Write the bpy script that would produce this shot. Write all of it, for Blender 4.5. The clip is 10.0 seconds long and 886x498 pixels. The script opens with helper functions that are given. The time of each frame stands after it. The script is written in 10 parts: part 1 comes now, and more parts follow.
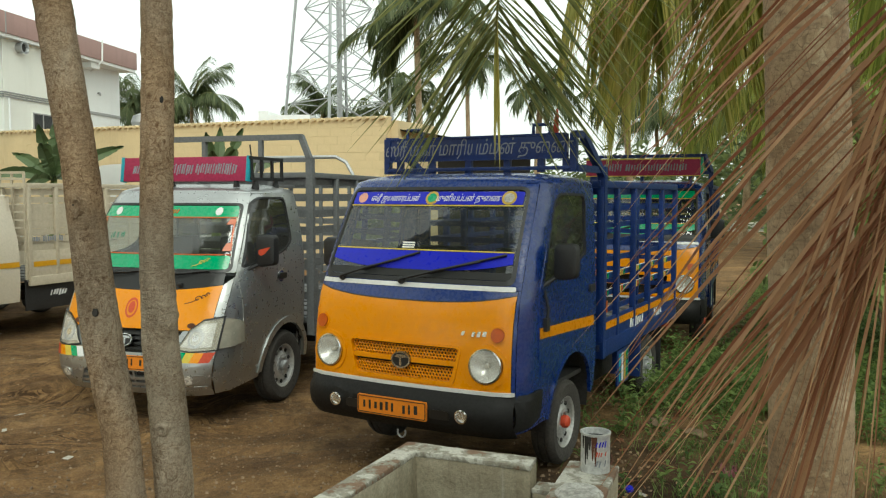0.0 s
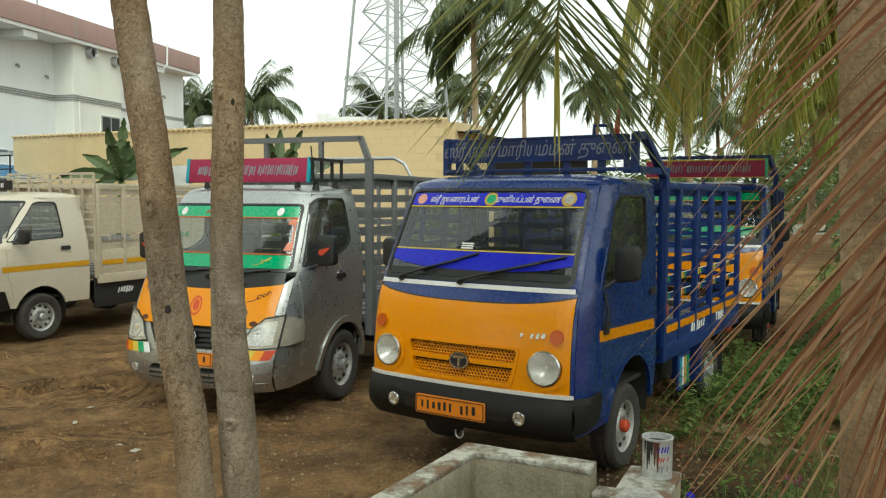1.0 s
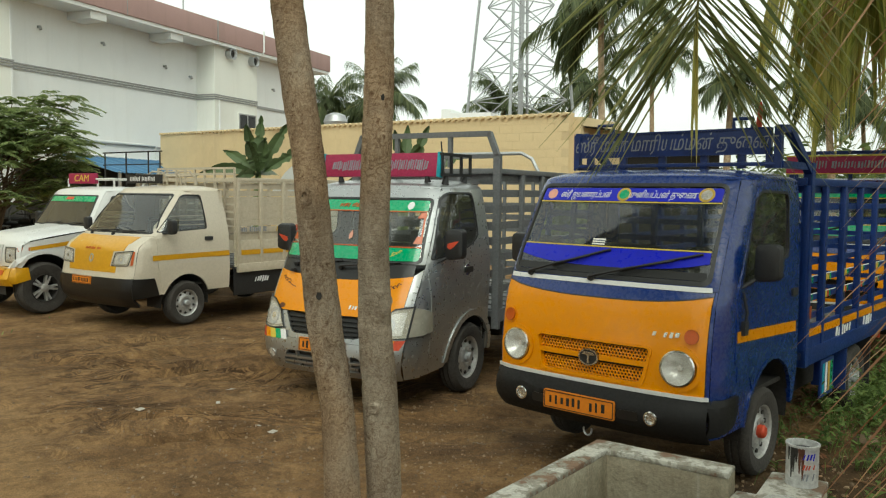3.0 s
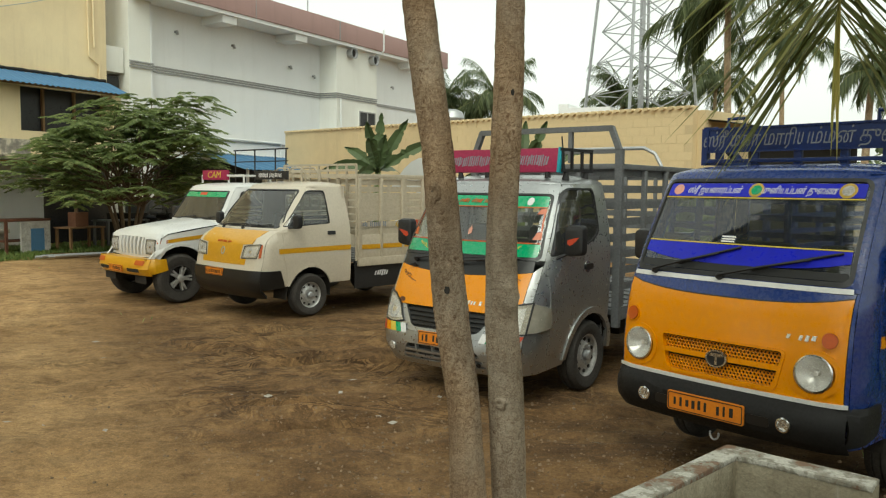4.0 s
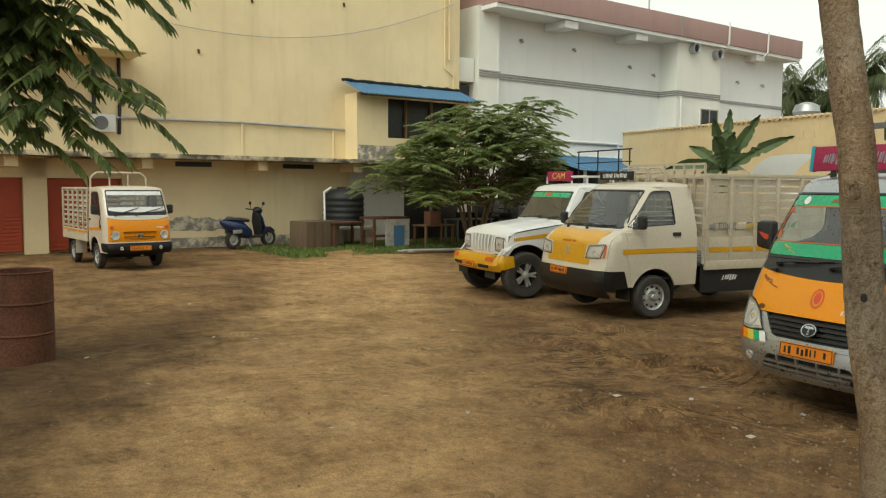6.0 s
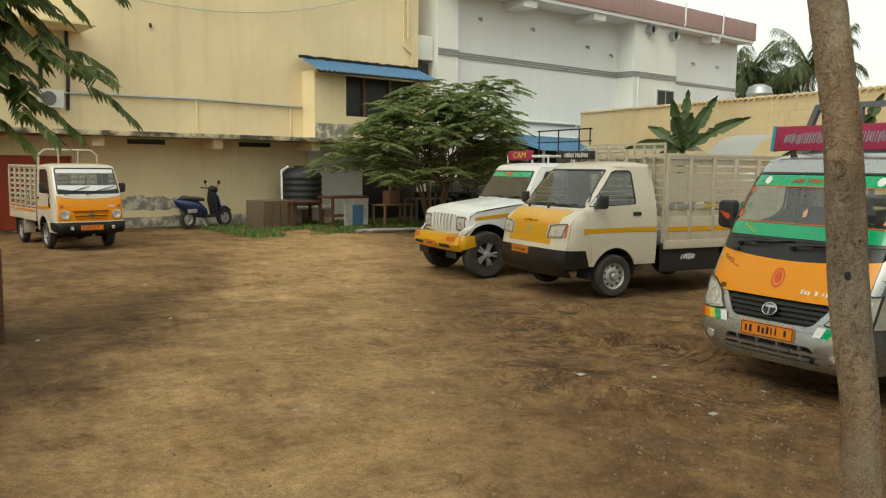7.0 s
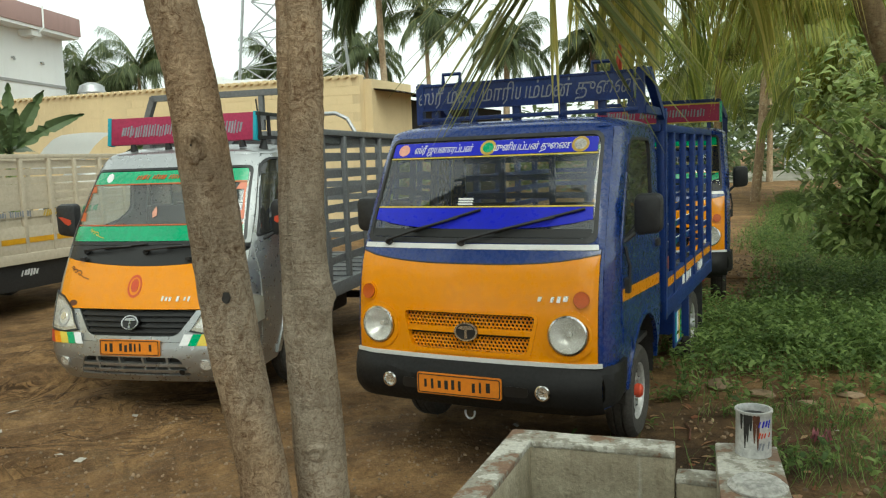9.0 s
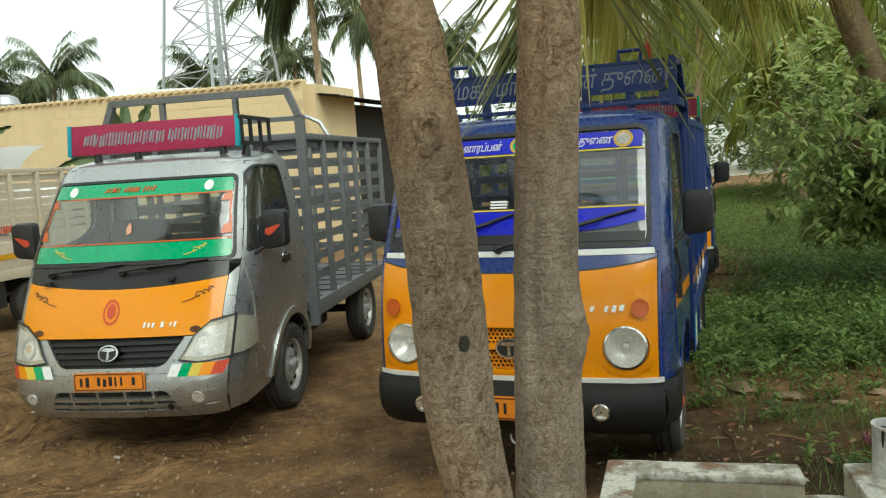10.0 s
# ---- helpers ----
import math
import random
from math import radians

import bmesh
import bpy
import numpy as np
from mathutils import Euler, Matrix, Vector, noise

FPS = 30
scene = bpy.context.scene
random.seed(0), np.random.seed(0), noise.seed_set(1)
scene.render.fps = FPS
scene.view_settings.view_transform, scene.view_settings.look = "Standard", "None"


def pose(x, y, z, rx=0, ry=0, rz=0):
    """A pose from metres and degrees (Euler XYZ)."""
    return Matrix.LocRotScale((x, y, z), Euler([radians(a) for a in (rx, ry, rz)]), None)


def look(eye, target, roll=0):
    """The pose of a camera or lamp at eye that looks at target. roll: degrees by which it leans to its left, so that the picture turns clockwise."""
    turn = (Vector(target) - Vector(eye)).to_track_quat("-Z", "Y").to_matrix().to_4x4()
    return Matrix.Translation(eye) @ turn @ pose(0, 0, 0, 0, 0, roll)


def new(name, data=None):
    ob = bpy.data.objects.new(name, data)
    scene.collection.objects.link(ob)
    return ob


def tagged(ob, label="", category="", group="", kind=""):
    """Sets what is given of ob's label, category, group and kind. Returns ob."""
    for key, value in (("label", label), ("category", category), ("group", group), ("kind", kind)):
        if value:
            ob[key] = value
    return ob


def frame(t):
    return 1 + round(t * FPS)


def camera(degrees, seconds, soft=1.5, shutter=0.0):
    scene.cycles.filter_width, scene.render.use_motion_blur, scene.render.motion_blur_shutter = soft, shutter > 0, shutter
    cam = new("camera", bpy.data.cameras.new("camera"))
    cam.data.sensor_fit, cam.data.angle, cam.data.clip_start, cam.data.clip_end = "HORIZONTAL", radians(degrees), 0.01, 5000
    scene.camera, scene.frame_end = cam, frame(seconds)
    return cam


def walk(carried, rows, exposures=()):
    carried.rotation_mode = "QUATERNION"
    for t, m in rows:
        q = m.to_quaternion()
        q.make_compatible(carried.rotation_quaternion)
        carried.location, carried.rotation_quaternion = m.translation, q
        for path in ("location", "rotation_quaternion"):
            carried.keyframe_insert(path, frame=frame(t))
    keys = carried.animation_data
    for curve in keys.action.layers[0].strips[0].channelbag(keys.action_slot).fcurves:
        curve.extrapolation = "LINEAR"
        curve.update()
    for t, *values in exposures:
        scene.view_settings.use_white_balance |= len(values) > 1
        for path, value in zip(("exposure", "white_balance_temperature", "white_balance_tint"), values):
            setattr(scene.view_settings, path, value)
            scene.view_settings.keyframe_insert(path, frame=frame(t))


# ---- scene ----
# The camera and its walk.
cam = camera(57.5, 10.0, 1.2)
PATH = [
    (0, (0.502, -0.451, 1.748), (0.262, 1.530, 1.619), 0.03),
    (0.5, (0.493, -0.454, 1.748), (0.191, 1.520, 1.621), 0.12),
    (1, (0.478, -0.460, 1.747), (0.104, 1.500, 1.621), 0.20),
    (1.5, (0.464, -0.468, 1.746), (0.018, 1.477, 1.616), 0.41),
    (2, (0.445, -0.478, 1.743), (-0.080, 1.447, 1.612), 0.61),
    (3.5, (0.414, -0.505, 1.737), (-0.353, 1.336, 1.592), 0.56),
    (4, (0.390, -0.512, 1.736), (-0.530, 1.257, 1.585), 0.57),
    (4.5, (0.353, -0.544, 1.735), (-0.737, 1.126, 1.587), 0.24),
    (5, (0.318, -0.592, 1.730), (-0.971, 0.931, 1.584), 0.04),
    (5.5, (0.279, -0.617, 1.733), (-1.169, 0.755, 1.588), -0.10),
    (5.7, (0.275, -0.637, 1.731), (-1.219, 0.685, 1.586), 0.15),
    (6.25, (0.246, -0.644, 1.725), (-1.310, 0.602, 1.562), 0.40),
    (6.8, (0.217, -0.651, 1.720), (-1.307, 0.630, 1.530), 0.66),
    (7, (0.162, -0.635, 1.715), (-1.306, 0.708, 1.511), 0.61),
    (7.5, (-0.009, -0.564, 1.708), (-1.221, 1.011, 1.479), 0.42),
    (8, (-0.060, -0.428, 1.693), (-0.848, 1.392, 1.437), -0.27),
    (8.5, (-0.050, -0.156, 1.669), (-0.477, 1.782, 1.423), -0.88),
    (9, (-0.154, 0.076, 1.686), (-0.285, 2.059, 1.465), -2.02),
    (9.5, (-0.476, 0.244, 1.719), (-0.452, 2.231, 1.497), -3.31),
    (10, (-0.699, 0.478, 1.686), (-0.653, 2.465, 1.470), -3.64),
]
walk(cam, [(t, look(eye, target, roll)) for t, eye, target, roll in PATH], [(0.0, 0.57, 6480, -6), (3.5, 0.42, 6620, -5), (5.5, 0.32, 6820, -2), (7.0, 0.34, 6800, -2), (8.5, 0.58, 6300, -6), (10.0, 0.72, 6330, -6)])

# World: a bright overcast sky, one weak broad sun.
SUN_EL, SUN_AZ = radians(48), radians(160)
world = bpy.data.worlds.new("sky")
scene.world = world
world.use_nodes = True
wn, wl = world.node_tree.nodes, world.node_tree.links
wn.clear()
sky = wn.new("ShaderNodeTexSky")
sky.sky_type, sky.sun_disc, sky.sun_elevation, sky.sun_rotation = "NISHITA", False, SUN_EL, SUN_AZ
sky.air_density, sky.dust_density = 1.0, 3.0
pale = wn.new("ShaderNodeHueSaturation")
pale.inputs["Saturation"].default_value = 0.15
back = wn.new("ShaderNodeBackground")
back.inputs["Strength"].default_value = 0.15
wout = wn.new("ShaderNodeOutputWorld")
wl.new(sky.outputs[0], pale.inputs["Color"])
veil = wn.new("ShaderNodeMix")
veil.data_type = "RGBA"
veil.inputs["Factor"].default_value = 0.6
veil.inputs["B"].default_value = (6.0, 6.0, 5.9, 1)
wl.new(pale.outputs[0], veil.inputs["A"])
wl.new(veil.outputs["Result"], back.inputs["Color"])
wl.new(back.outputs[0], wout.inputs["Surface"])
lamp = bpy.data.lights.new("sun", "SUN")
lamp.energy, lamp.angle, lamp.color = 1.2, radians(40), (1.0, 0.96, 0.9)
sun = new("sun", lamp)
sun.matrix_world = pose(0, 0, 30, 90 - 48, 0, 20)


# Materials.
def base_mat(name):
    m = bpy.data.materials.new(name)
    m.use_nodes = True
    n, l = m.node_tree.nodes, m.node_tree.links
    return m, n, l, n["Principled BSDF"]


def noise_node(n, l, scale, detail=4, rough=0.6, coord=None, stretch=None):
    tex = n.new("ShaderNodeTexNoise")
    tex.inputs["Scale"].default_value, tex.inputs["Detail"].default_value, tex.inputs["Roughness"].default_value = scale, detail, rough
    if coord is not None:
        if stretch:
            mp = n.new("ShaderNodeMapping")
            mp.inputs["Scale"].default_value = stretch
            l.new(coord, mp.inputs["Vector"])
            coord = mp.outputs[0]
        l.new(coord, tex.inputs["Vector"])
    return tex.outputs["Fac"]


def noise_color(n, l, scale, coord):
    tex = n.new("ShaderNodeTexNoise")
    tex.inputs["Scale"].default_value = scale
    l.new(coord, tex.inputs["Vector"])
    sc = n.new("ShaderNodeVectorMath")
    sc.operation = "SCALE"
    sc.inputs["Scale"].default_value = 9.0
    l.new(tex.outputs["Color"], sc.inputs[0])
    return sc.outputs[0]


def ramp_node(n, l, fac, stops):
    r = n.new("ShaderNodeValToRGB")
    els = r.color_ramp.elements
    while len(els) < len(stops):
        els.new(0.5)
    for e, (p, c) in zip(els, stops):
        e.position, e.color = p, (*c, 1) if len(c) == 3 else c
    l.new(fac, r.inputs["Fac"])
    return r.outputs["Color"]


def mix_node(n, l, fac, a, b, kind="MIX"):
    mx = n.new("ShaderNodeMix")
    mx.data_type, mx.blend_type = "RGBA", kind
    for sock, val in ((mx.inputs["Factor"], fac), (mx.inputs["A"], a), (mx.inputs["B"], b)):
        if isinstance(val, bpy.types.NodeSocket):
            l.new(val, sock)
        elif isinstance(val, (int, float)):
            sock.default_value = val
        else:
            sock.default_value = (*val, 1)
    return mx.outputs["Result"]


def bump_node(n, l, bsdf, height, strength, dist=0.01):
    b = n.new("ShaderNodeBump")
    b.inputs["Strength"].default_value, b.inputs["Distance"].default_value = strength, dist
    l.new(height, b.inputs["Height"])
    l.new(b.outputs[0], bsdf.inputs["Normal"])


def worn(name, color, rough=0.5, metal=0.0, coarse=2.0, fine=40.0, amount=0.25, dark=0.55, bump=0.0, bdist=0.004, coat=0.0, stretch=None, island=0.0, per_object=0.0):
    """A surface of one colour with stains at a coarse and a fine scale."""
    m, n, l, b = base_mat(name)
    co = n.new("ShaderNodeTexCoord").outputs["Object"]
    c1 = noise_node(n, l, coarse, 5, 0.65, co, stretch)
    c2 = noise_node(n, l, fine, 3, 0.6, co, stretch)
    low = tuple(c * dark for c in color)
    a = ramp_node(n, l, c1, [(0.35, (0, 0, 0)), (0.7, (1, 1, 1))])
    col = mix_node(n, l, a, mix_node(n, l, amount, color, low), color)
    c2r = ramp_node(n, l, c2, [(0.3, (1 - amount * 0.7,) * 3), (0.65, (1, 1, 1))])
    col = mix_node(n, l, 1.0, col, c2r, "MULTIPLY")
    if island or per_object:
        src = n.new("ShaderNodeNewGeometry").outputs["Random Per Island"] if island else n.new("ShaderNodeObjectInfo").outputs["Random"]
        k = island or per_object
        v = ramp_node(n, l, src, [(0.0, (1 - k,) * 3), (1.0, (1 + k * 0.4,) * 3)])
        col = mix_node(n, l, 1.0, col, v, "MULTIPLY")
    l.new(col, b.inputs["Base Color"])
    rr = ramp_node(n, l, c2, [(0.3, (min(1, rough + 0.12),) * 3), (0.7, (max(0.02, rough - 0.06),) * 3)])
    l.new(rr, b.inputs["Roughness"])
    b.inputs["Metallic"].default_value = metal
    b.inputs["Coat Weight"].default_value = coat
    b.inputs["Coat Roughness"].default_value = 0.08
    if bump:
        bump_node(n, l, b, c2, bump, bdist)
    return m


def glass_mat(name, tint, gloss=0.9, dirt=0.05):
    m = bpy.data.materials.new(name)
    m.use_nodes = True
    n, l = m.node_tree.nodes, m.node_tree.links
    n.clear()
    out, tr, gl, mx, fr = (n.new(k) for k in ("ShaderNodeOutputMaterial", "ShaderNodeBsdfTransparent", "ShaderNodeBsdfGlossy", "ShaderNodeMixShader", "ShaderNodeFresnel"))
    tr.inputs[0].default_value = (*tint, 1)
    gl.inputs["Color"].default_value, gl.inputs["Roughness"].default_value = (gloss, gloss, gloss, 1), 0.015
    fr.inputs["IOR"].default_value = 1.85
    l.new(fr.outputs[0], mx.inputs[0]), l.new(tr.outputs[0], mx.inputs[1]), l.new(gl.outputs[0], mx.inputs[2])
    dust, film = n.new("ShaderNodeBsdfDiffuse"), n.new("ShaderNodeMixShader")
    dust.inputs["Color"].default_value = (0.50, 0.49, 0.45, 1)
    haze = noise_node(n, l, 3.0, 5, 0.65, n.new("ShaderNodeTexCoord").outputs["Object"])
    l.new(ramp_node(n, l, haze, [(0.3, (dirt * 0.5,) * 3), (0.7, (dirt * 1.4,) * 3)]), film.inputs[0])
    l.new(mx.outputs[0], film.inputs[1]), l.new(dust.outputs[0], film.inputs[2]), l.new(film.outputs[0], out.inputs[0])
    return m


def lens_mat():
    """Fluted lamp glass: partly clear, partly whitish."""
    m, n, l, b = base_mat("fluted lamp glass")
    wv = n.new("ShaderNodeTexWave")
    wv.inputs["Scale"].default_value, wv.inputs["Distortion"].default_value = 26, 0.5
    l.new(n.new("ShaderNodeTexCoord").outputs["Object"], wv.inputs["Vector"])
    b.inputs["Base Color"].default_value, b.inputs["Roughness"].default_value = (0.60, 0.57, 0.50, 1), 0.12
    bump_node(n, l, b, wv.outputs["Fac"], 0.5, 0.004)
    tr, mx = n.new("ShaderNodeBsdfTransparent"), n.new("ShaderNodeMixShader")
    mx.inputs[0].default_value = 0.16
    l.new(tr.outputs[0], mx.inputs[1]), l.new(b.outputs[0], mx.inputs[2])
    l.new(mx.outputs[0], n["Material Output"].inputs["Surface"])
    return m


def leaf_mat(name, a, b_, rough=0.5, through_light=0.55):
    """Leaves that vary from leaf to leaf, with some light coming through."""
    m, n, l, b = base_mat(name)
    rnd = n.new("ShaderNodeNewGeometry").outputs["Random Per Island"]
    col = ramp_node(n, l, rnd, [(0.0, a), (0.55, tuple((p + q) / 2 for p, q in zip(a, b_))), (1.0, b_)])
    l.new(col, b.inputs["Base Color"])
    b.inputs["Roughness"].default_value = rough
    tl = n.new("ShaderNodeBsdfTranslucent")
    l.new(col, tl.inputs["Color"])
    mx = n.new("ShaderNodeMixShader")
    mx.inputs[0].default_value = through_light
    l.new(b.outputs[0], mx.inputs[1]), l.new(tl.outputs[0], mx.inputs[2])
    l.new(mx.outputs[0], n["Material Output"].inputs["Surface"])
    return m


def plaster(name, color, stain, course=0.0, streak=0.5, dirt=0.35):
    """Painted outside wall: long streaks from above, blotches, faint block courses if course > 0."""
    m, n, l, b = base_mat(name)
    co = n.new("ShaderNodeTexCoord").outputs["Object"]
    big = noise_node(n, l, 0.35, 6, 0.65, co)
    run = noise_node(n, l, 1.0, 6, 0.7, co, (2.2, 2.2, 0.18))
    fine = noise_node(n, l, 55, 3, 0.6, co)
    f1 = ramp_node(n, l, big, [(0.42, (0, 0, 0)), (0.75, (dirt,) * 3)])
    col = mix_node(n, l, f1, color, stain)
    f2 = ramp_node(n, l, run, [(0.52, (0, 0, 0)), (0.8, (streak,) * 3)])
    col = mix_node(n, l, f2, col, stain)
    grain = ramp_node(n, l, fine, [(0.3, (0.9,) * 3), (0.7, (1, 1, 1))])
    col = mix_node(n, l, 1.0, col, grain, "MULTIPLY")
    l.new(col, b.inputs["Base Color"])
    b.inputs["Roughness"].default_value = 0.85
    bump_node(n, l, b, fine, 0.25, 0.004)
    return m


def mossy(name, color, stain):
    """Old wet cement: brown runs, pale lime runs and dark moss up to an uneven water line."""
    m, n, l, b = base_mat(name)
    co = n.new("ShaderNodeTexCoord").outputs["Object"]
    big = noise_node(n, l, 3, 6, 0.65, co)
    run = noise_node(n, l, 7, 6, 0.7, co, (1, 1, 0.1))
    lime = noise_node(n, l, 11, 5, 0.6, co, (1, 1, 0.07))
    fine = noise_node(n, l, 60, 4, 0.65, co)
    clump = noise_node(n, l, 14, 7, 0.7, co)
    col = mix_node(n, l, ramp_node(n, l, big, [(0.4, (0, 0, 0)), (0.7, (0.6,) * 3)]), color, stain)
    col = mix_node(n, l, ramp_node(n, l, run, [(0.5, (0, 0, 0)), (0.72, (0.6,) * 3)]), col, stain)
    col = mix_node(n, l, ramp_node(n, l, lime, [(0.63, (0, 0, 0)), (0.74, (0.6,) * 3)]), col, (0.52, 0.50, 0.44))
    sep = n.new("ShaderNodeSeparateXYZ")
    l.new(co, sep.inputs[0])
    line = n.new("ShaderNodeMath")
    line.operation = "MULTIPLY_ADD"
    line.inputs[1].default_value = 0.5
    l.new(clump, line.inputs[0]), l.new(sep.outputs["Z"], line.inputs[2])
    moss = ramp_node(n, l, line.outputs[0], [(0.5, (0.9,) * 3), (0.62, (0, 0, 0))])
    col = mix_node(n, l, moss, col, (0.035, 0.036, 0.016))
    col = mix_node(n, l, 1.0, col, ramp_node(n, l, fine, [(0.3, (0.75,) * 3), (0.68, (1.1,) * 3)]), "MULTIPLY")
    l.new(col, b.inputs["Base Color"])
    b.inputs["Roughness"].default_value = 0.75
    bump_node(n, l, b, mix_node(n, l, 0.5, clump, fine), 0.6, 0.012)
    return m


def ground_mat():
    """Trodden earth: dry sandy patches, damp streaks, wheel tracks with painted-in shade, grit and pebbles."""
    m, n, l, b = base_mat("dirt")
    co = n.new("ShaderNodeTexCoord").outputs["Object"]
    big = noise_node(n, l, 0.2, 6, 0.62, co)
    mid = noise_node(n, l, 0.9, 8, 0.72, co)
    fine = noise_node(n, l, 7, 8, 0.75, co)
    grit = noise_node(n, l, 70, 4, 0.7, co)
    bend = n.new("ShaderNodeMapping")
    bend.inputs["Rotation"].default_value = (0, 0, -0.35)
    l.new(co, bend.inputs["Vector"])
    warp = mix_node(n, l, 0.35, bend.outputs[0], noise_color(n, l, 0.5, co))
    tracks = noise_node(n, l, 1.0, 8, 0.74, warp, (0.4, 2.0, 1))
    ruts = noise_node(n, l, 1.0, 6, 0.7, warp, (1.2, 5.0, 1))
    peb = n.new("ShaderNodeTexVoronoi")
    peb.inputs["Scale"].default_value = 24
    l.new(co, peb.inputs["Vector"])
    col = ramp_node(n, l, mid, [(0.3, (0.096, 0.053, 0.023)), (0.48, (0.218, 0.126, 0.055)), (0.68, (0.355, 0.216, 0.098))])
    def along(direction, offset, wobble):
        dot = n.new("ShaderNodeVectorMath")
        dot.operation = "DOT_PRODUCT"
        dot.inputs[1].default_value = direction
        l.new(co, dot.inputs[0])
        sh = n.new("ShaderNodeMath")
        sh.operation = "MULTIPLY_ADD"
        sh.inputs[1].default_value = wobble
        l.new(mid, sh.inputs[0]), l.new(dot.outputs["Value"], sh.inputs[2])
        off = n.new("ShaderNodeMath")
        off.operation = "ADD"
        off.inputs[1].default_value = offset - wobble * 0.5
        l.new(sh.outputs[0], off.inputs[0])
        return off.outputs[0]

    def fade(value, lo, hi):
        mr_ = n.new("ShaderNodeMapRange")
        mr_.interpolation_type = "SMOOTHSTEP"
        mr_.inputs["From Min"].default_value, mr_.inputs["From Max"].default_value = lo, hi
        l.new(value, mr_.inputs["Value"])
        return mr_.outputs["Result"]

    across = n.new("ShaderNodeMath")
    across.operation = "ABSOLUTE"
    l.new(along((0.577, 0.815, 0), 0.9, 1.8), across.inputs[0])
    lane = mix_node(n, l, 1.0, fade(across.outputs[0], 2.1, 0.6), fade(along((-0.815, 0.577, 0), 0.0, 1.6), 1.8, 3.6), "MULTIPLY")
    damp = ramp_node(n, l, big, [(0.35, (0.78, 0.77, 0.76)), (0.62, (1.08,) * 3)])
    col = mix_node(n, l, 1.0, col, damp, "MULTIPLY")
    # Darker ground left of the lane.
    left_dark = mix_node(n, l, 1.0, fade(along((0.577, 0.815, 0), 1.0, 1.4), -0.2, -2.2), fade(along((1, 0, 0), 0.0, 2.0), -11.5, -8.5), "MULTIPLY")
    col = mix_node(n, l, mix_node(n, l, 1.0, left_dark, (0.92,) * 3, "MULTIPLY"), col, mix_node(n, l, 1.0, col, (0.42, 0.41, 0.40), "MULTIPLY"))
    col = mix_node(n, l, mix_node(n, l, 1.0, lane, (0.85, 0.85, 0.85), "MULTIPLY"), col, mix_node(n, l, ramp_node(n, l, mid, [(0.35, (0, 0, 0)), (0.65, (1, 1, 1))]), (0.33, 0.196, 0.083), (0.50, 0.325, 0.158)))
    blot = ramp_node(n, l, noise_node(n, l, 2.3, 7, 0.7, co), [(0.36, (0.66, 0.63, 0.60)), (0.5, (1,) * 3), (0.66, (1.18, 1.17, 1.14))])
    col = mix_node(n, l, 0.9, col, blot, "MULTIPLY")
    wet = ramp_node(n, l, tracks, [(0.52, (0, 0, 0)), (0.70, (0.5,) * 3)])
    wet = mix_node(n, l, lane, wet, mix_node(n, l, 1.0, wet, (0.4,) * 3, "MULTIPLY"))
    col = mix_node(n, l, wet, col, (0.085, 0.046, 0.022))
    pale = ramp_node(n, l, ruts, [(0.56, (0, 0, 0)), (0.72, (0.4,) * 3)])
    col = mix_node(n, l, pale, col, (0.27, 0.19, 0.10))
    spot = n.new("ShaderNodeVectorMath")
    spot.operation = "DISTANCE"
    spot.inputs[1].default_value = (0.95, 4.4, 0)
    l.new(co, spot.inputs[0])
    edge = n.new("ShaderNodeMath")
    edge.operation = "MULTIPLY_ADD"
    edge.inputs[1].default_value = 3.4
    l.new(mid, edge.inputs[0]), l.new(spot.outputs["Value"], edge.inputs[2])
    mr = n.new("ShaderNodeMapRange")
    mr.inputs["From Min"].default_value, mr.inputs["From Max"].default_value = 3.4, 2.0
    l.new(edge.outputs[0], mr.inputs["Value"])
    col = mix_node(n, l, mr.outputs["Result"], col, (0.058, 0.034, 0.016))
    f = ramp_node(n, l, fine, [(0.32, (0.55,) * 3), (0.52, (0.97,) * 3), (0.7, (1.28,) * 3)])
    col = mix_node(n, l, 0.75, col, f, "MULTIPLY")
    g = ramp_node(n, l, grit, [(0.28, (0.72,) * 3), (0.5, (1,) * 3), (0.72, (1.3,) * 3)])
    col = mix_node(n, l, 1.0, col, g, "MULTIPLY")
    clod = noise_node(n, l, 24, 6, 0.7, co)
    c2 = ramp_node(n, l, clod, [(0.34, (0.5,) * 3), (0.5, (1,) * 3), (0.66, (1.3,) * 3)])
    col = mix_node(n, l, 0.4, col, c2, "MULTIPLY")
    # Dark lines with pale lips paint in the shade along ruts.
    rut_shade = noise_node(n, l, 1.0, 5, 0.62, warp, (1.6, 8.0, 1))
    sc = ramp_node(n, l, rut_shade, [(0.44, (1,) * 3), (0.485, (0.42,) * 3), (0.5, (0.42,) * 3), (0.53, (1.12,) * 3), (0.6, (1,) * 3)])
    where = ramp_node(n, l, noise_node(n, l, 1.4, 5, 0.65, co), [(0.50, (0,) * 3), (0.66, (0.7,) * 3)])
    col = mix_node(n, l, where, col, mix_node(n, l, 1.0, col, sc, "MULTIPLY"))
    # Churned zone: shade of the tyre ridges is coloured in as dark bands.
    turn = n.new("ShaderNodeMapping")
    turn.inputs["Rotation"].default_value = (0, 0, -0.764)
    l.new(co, turn.inputs["Vector"])
    kink = mix_node(n, l, 0.22, turn.outputs[0], noise_color(n, l, 1.1, co))
    lug_shade = noise_node(n, l, 1.0, 7, 0.7, kink, (0.9, 6.5, 1))
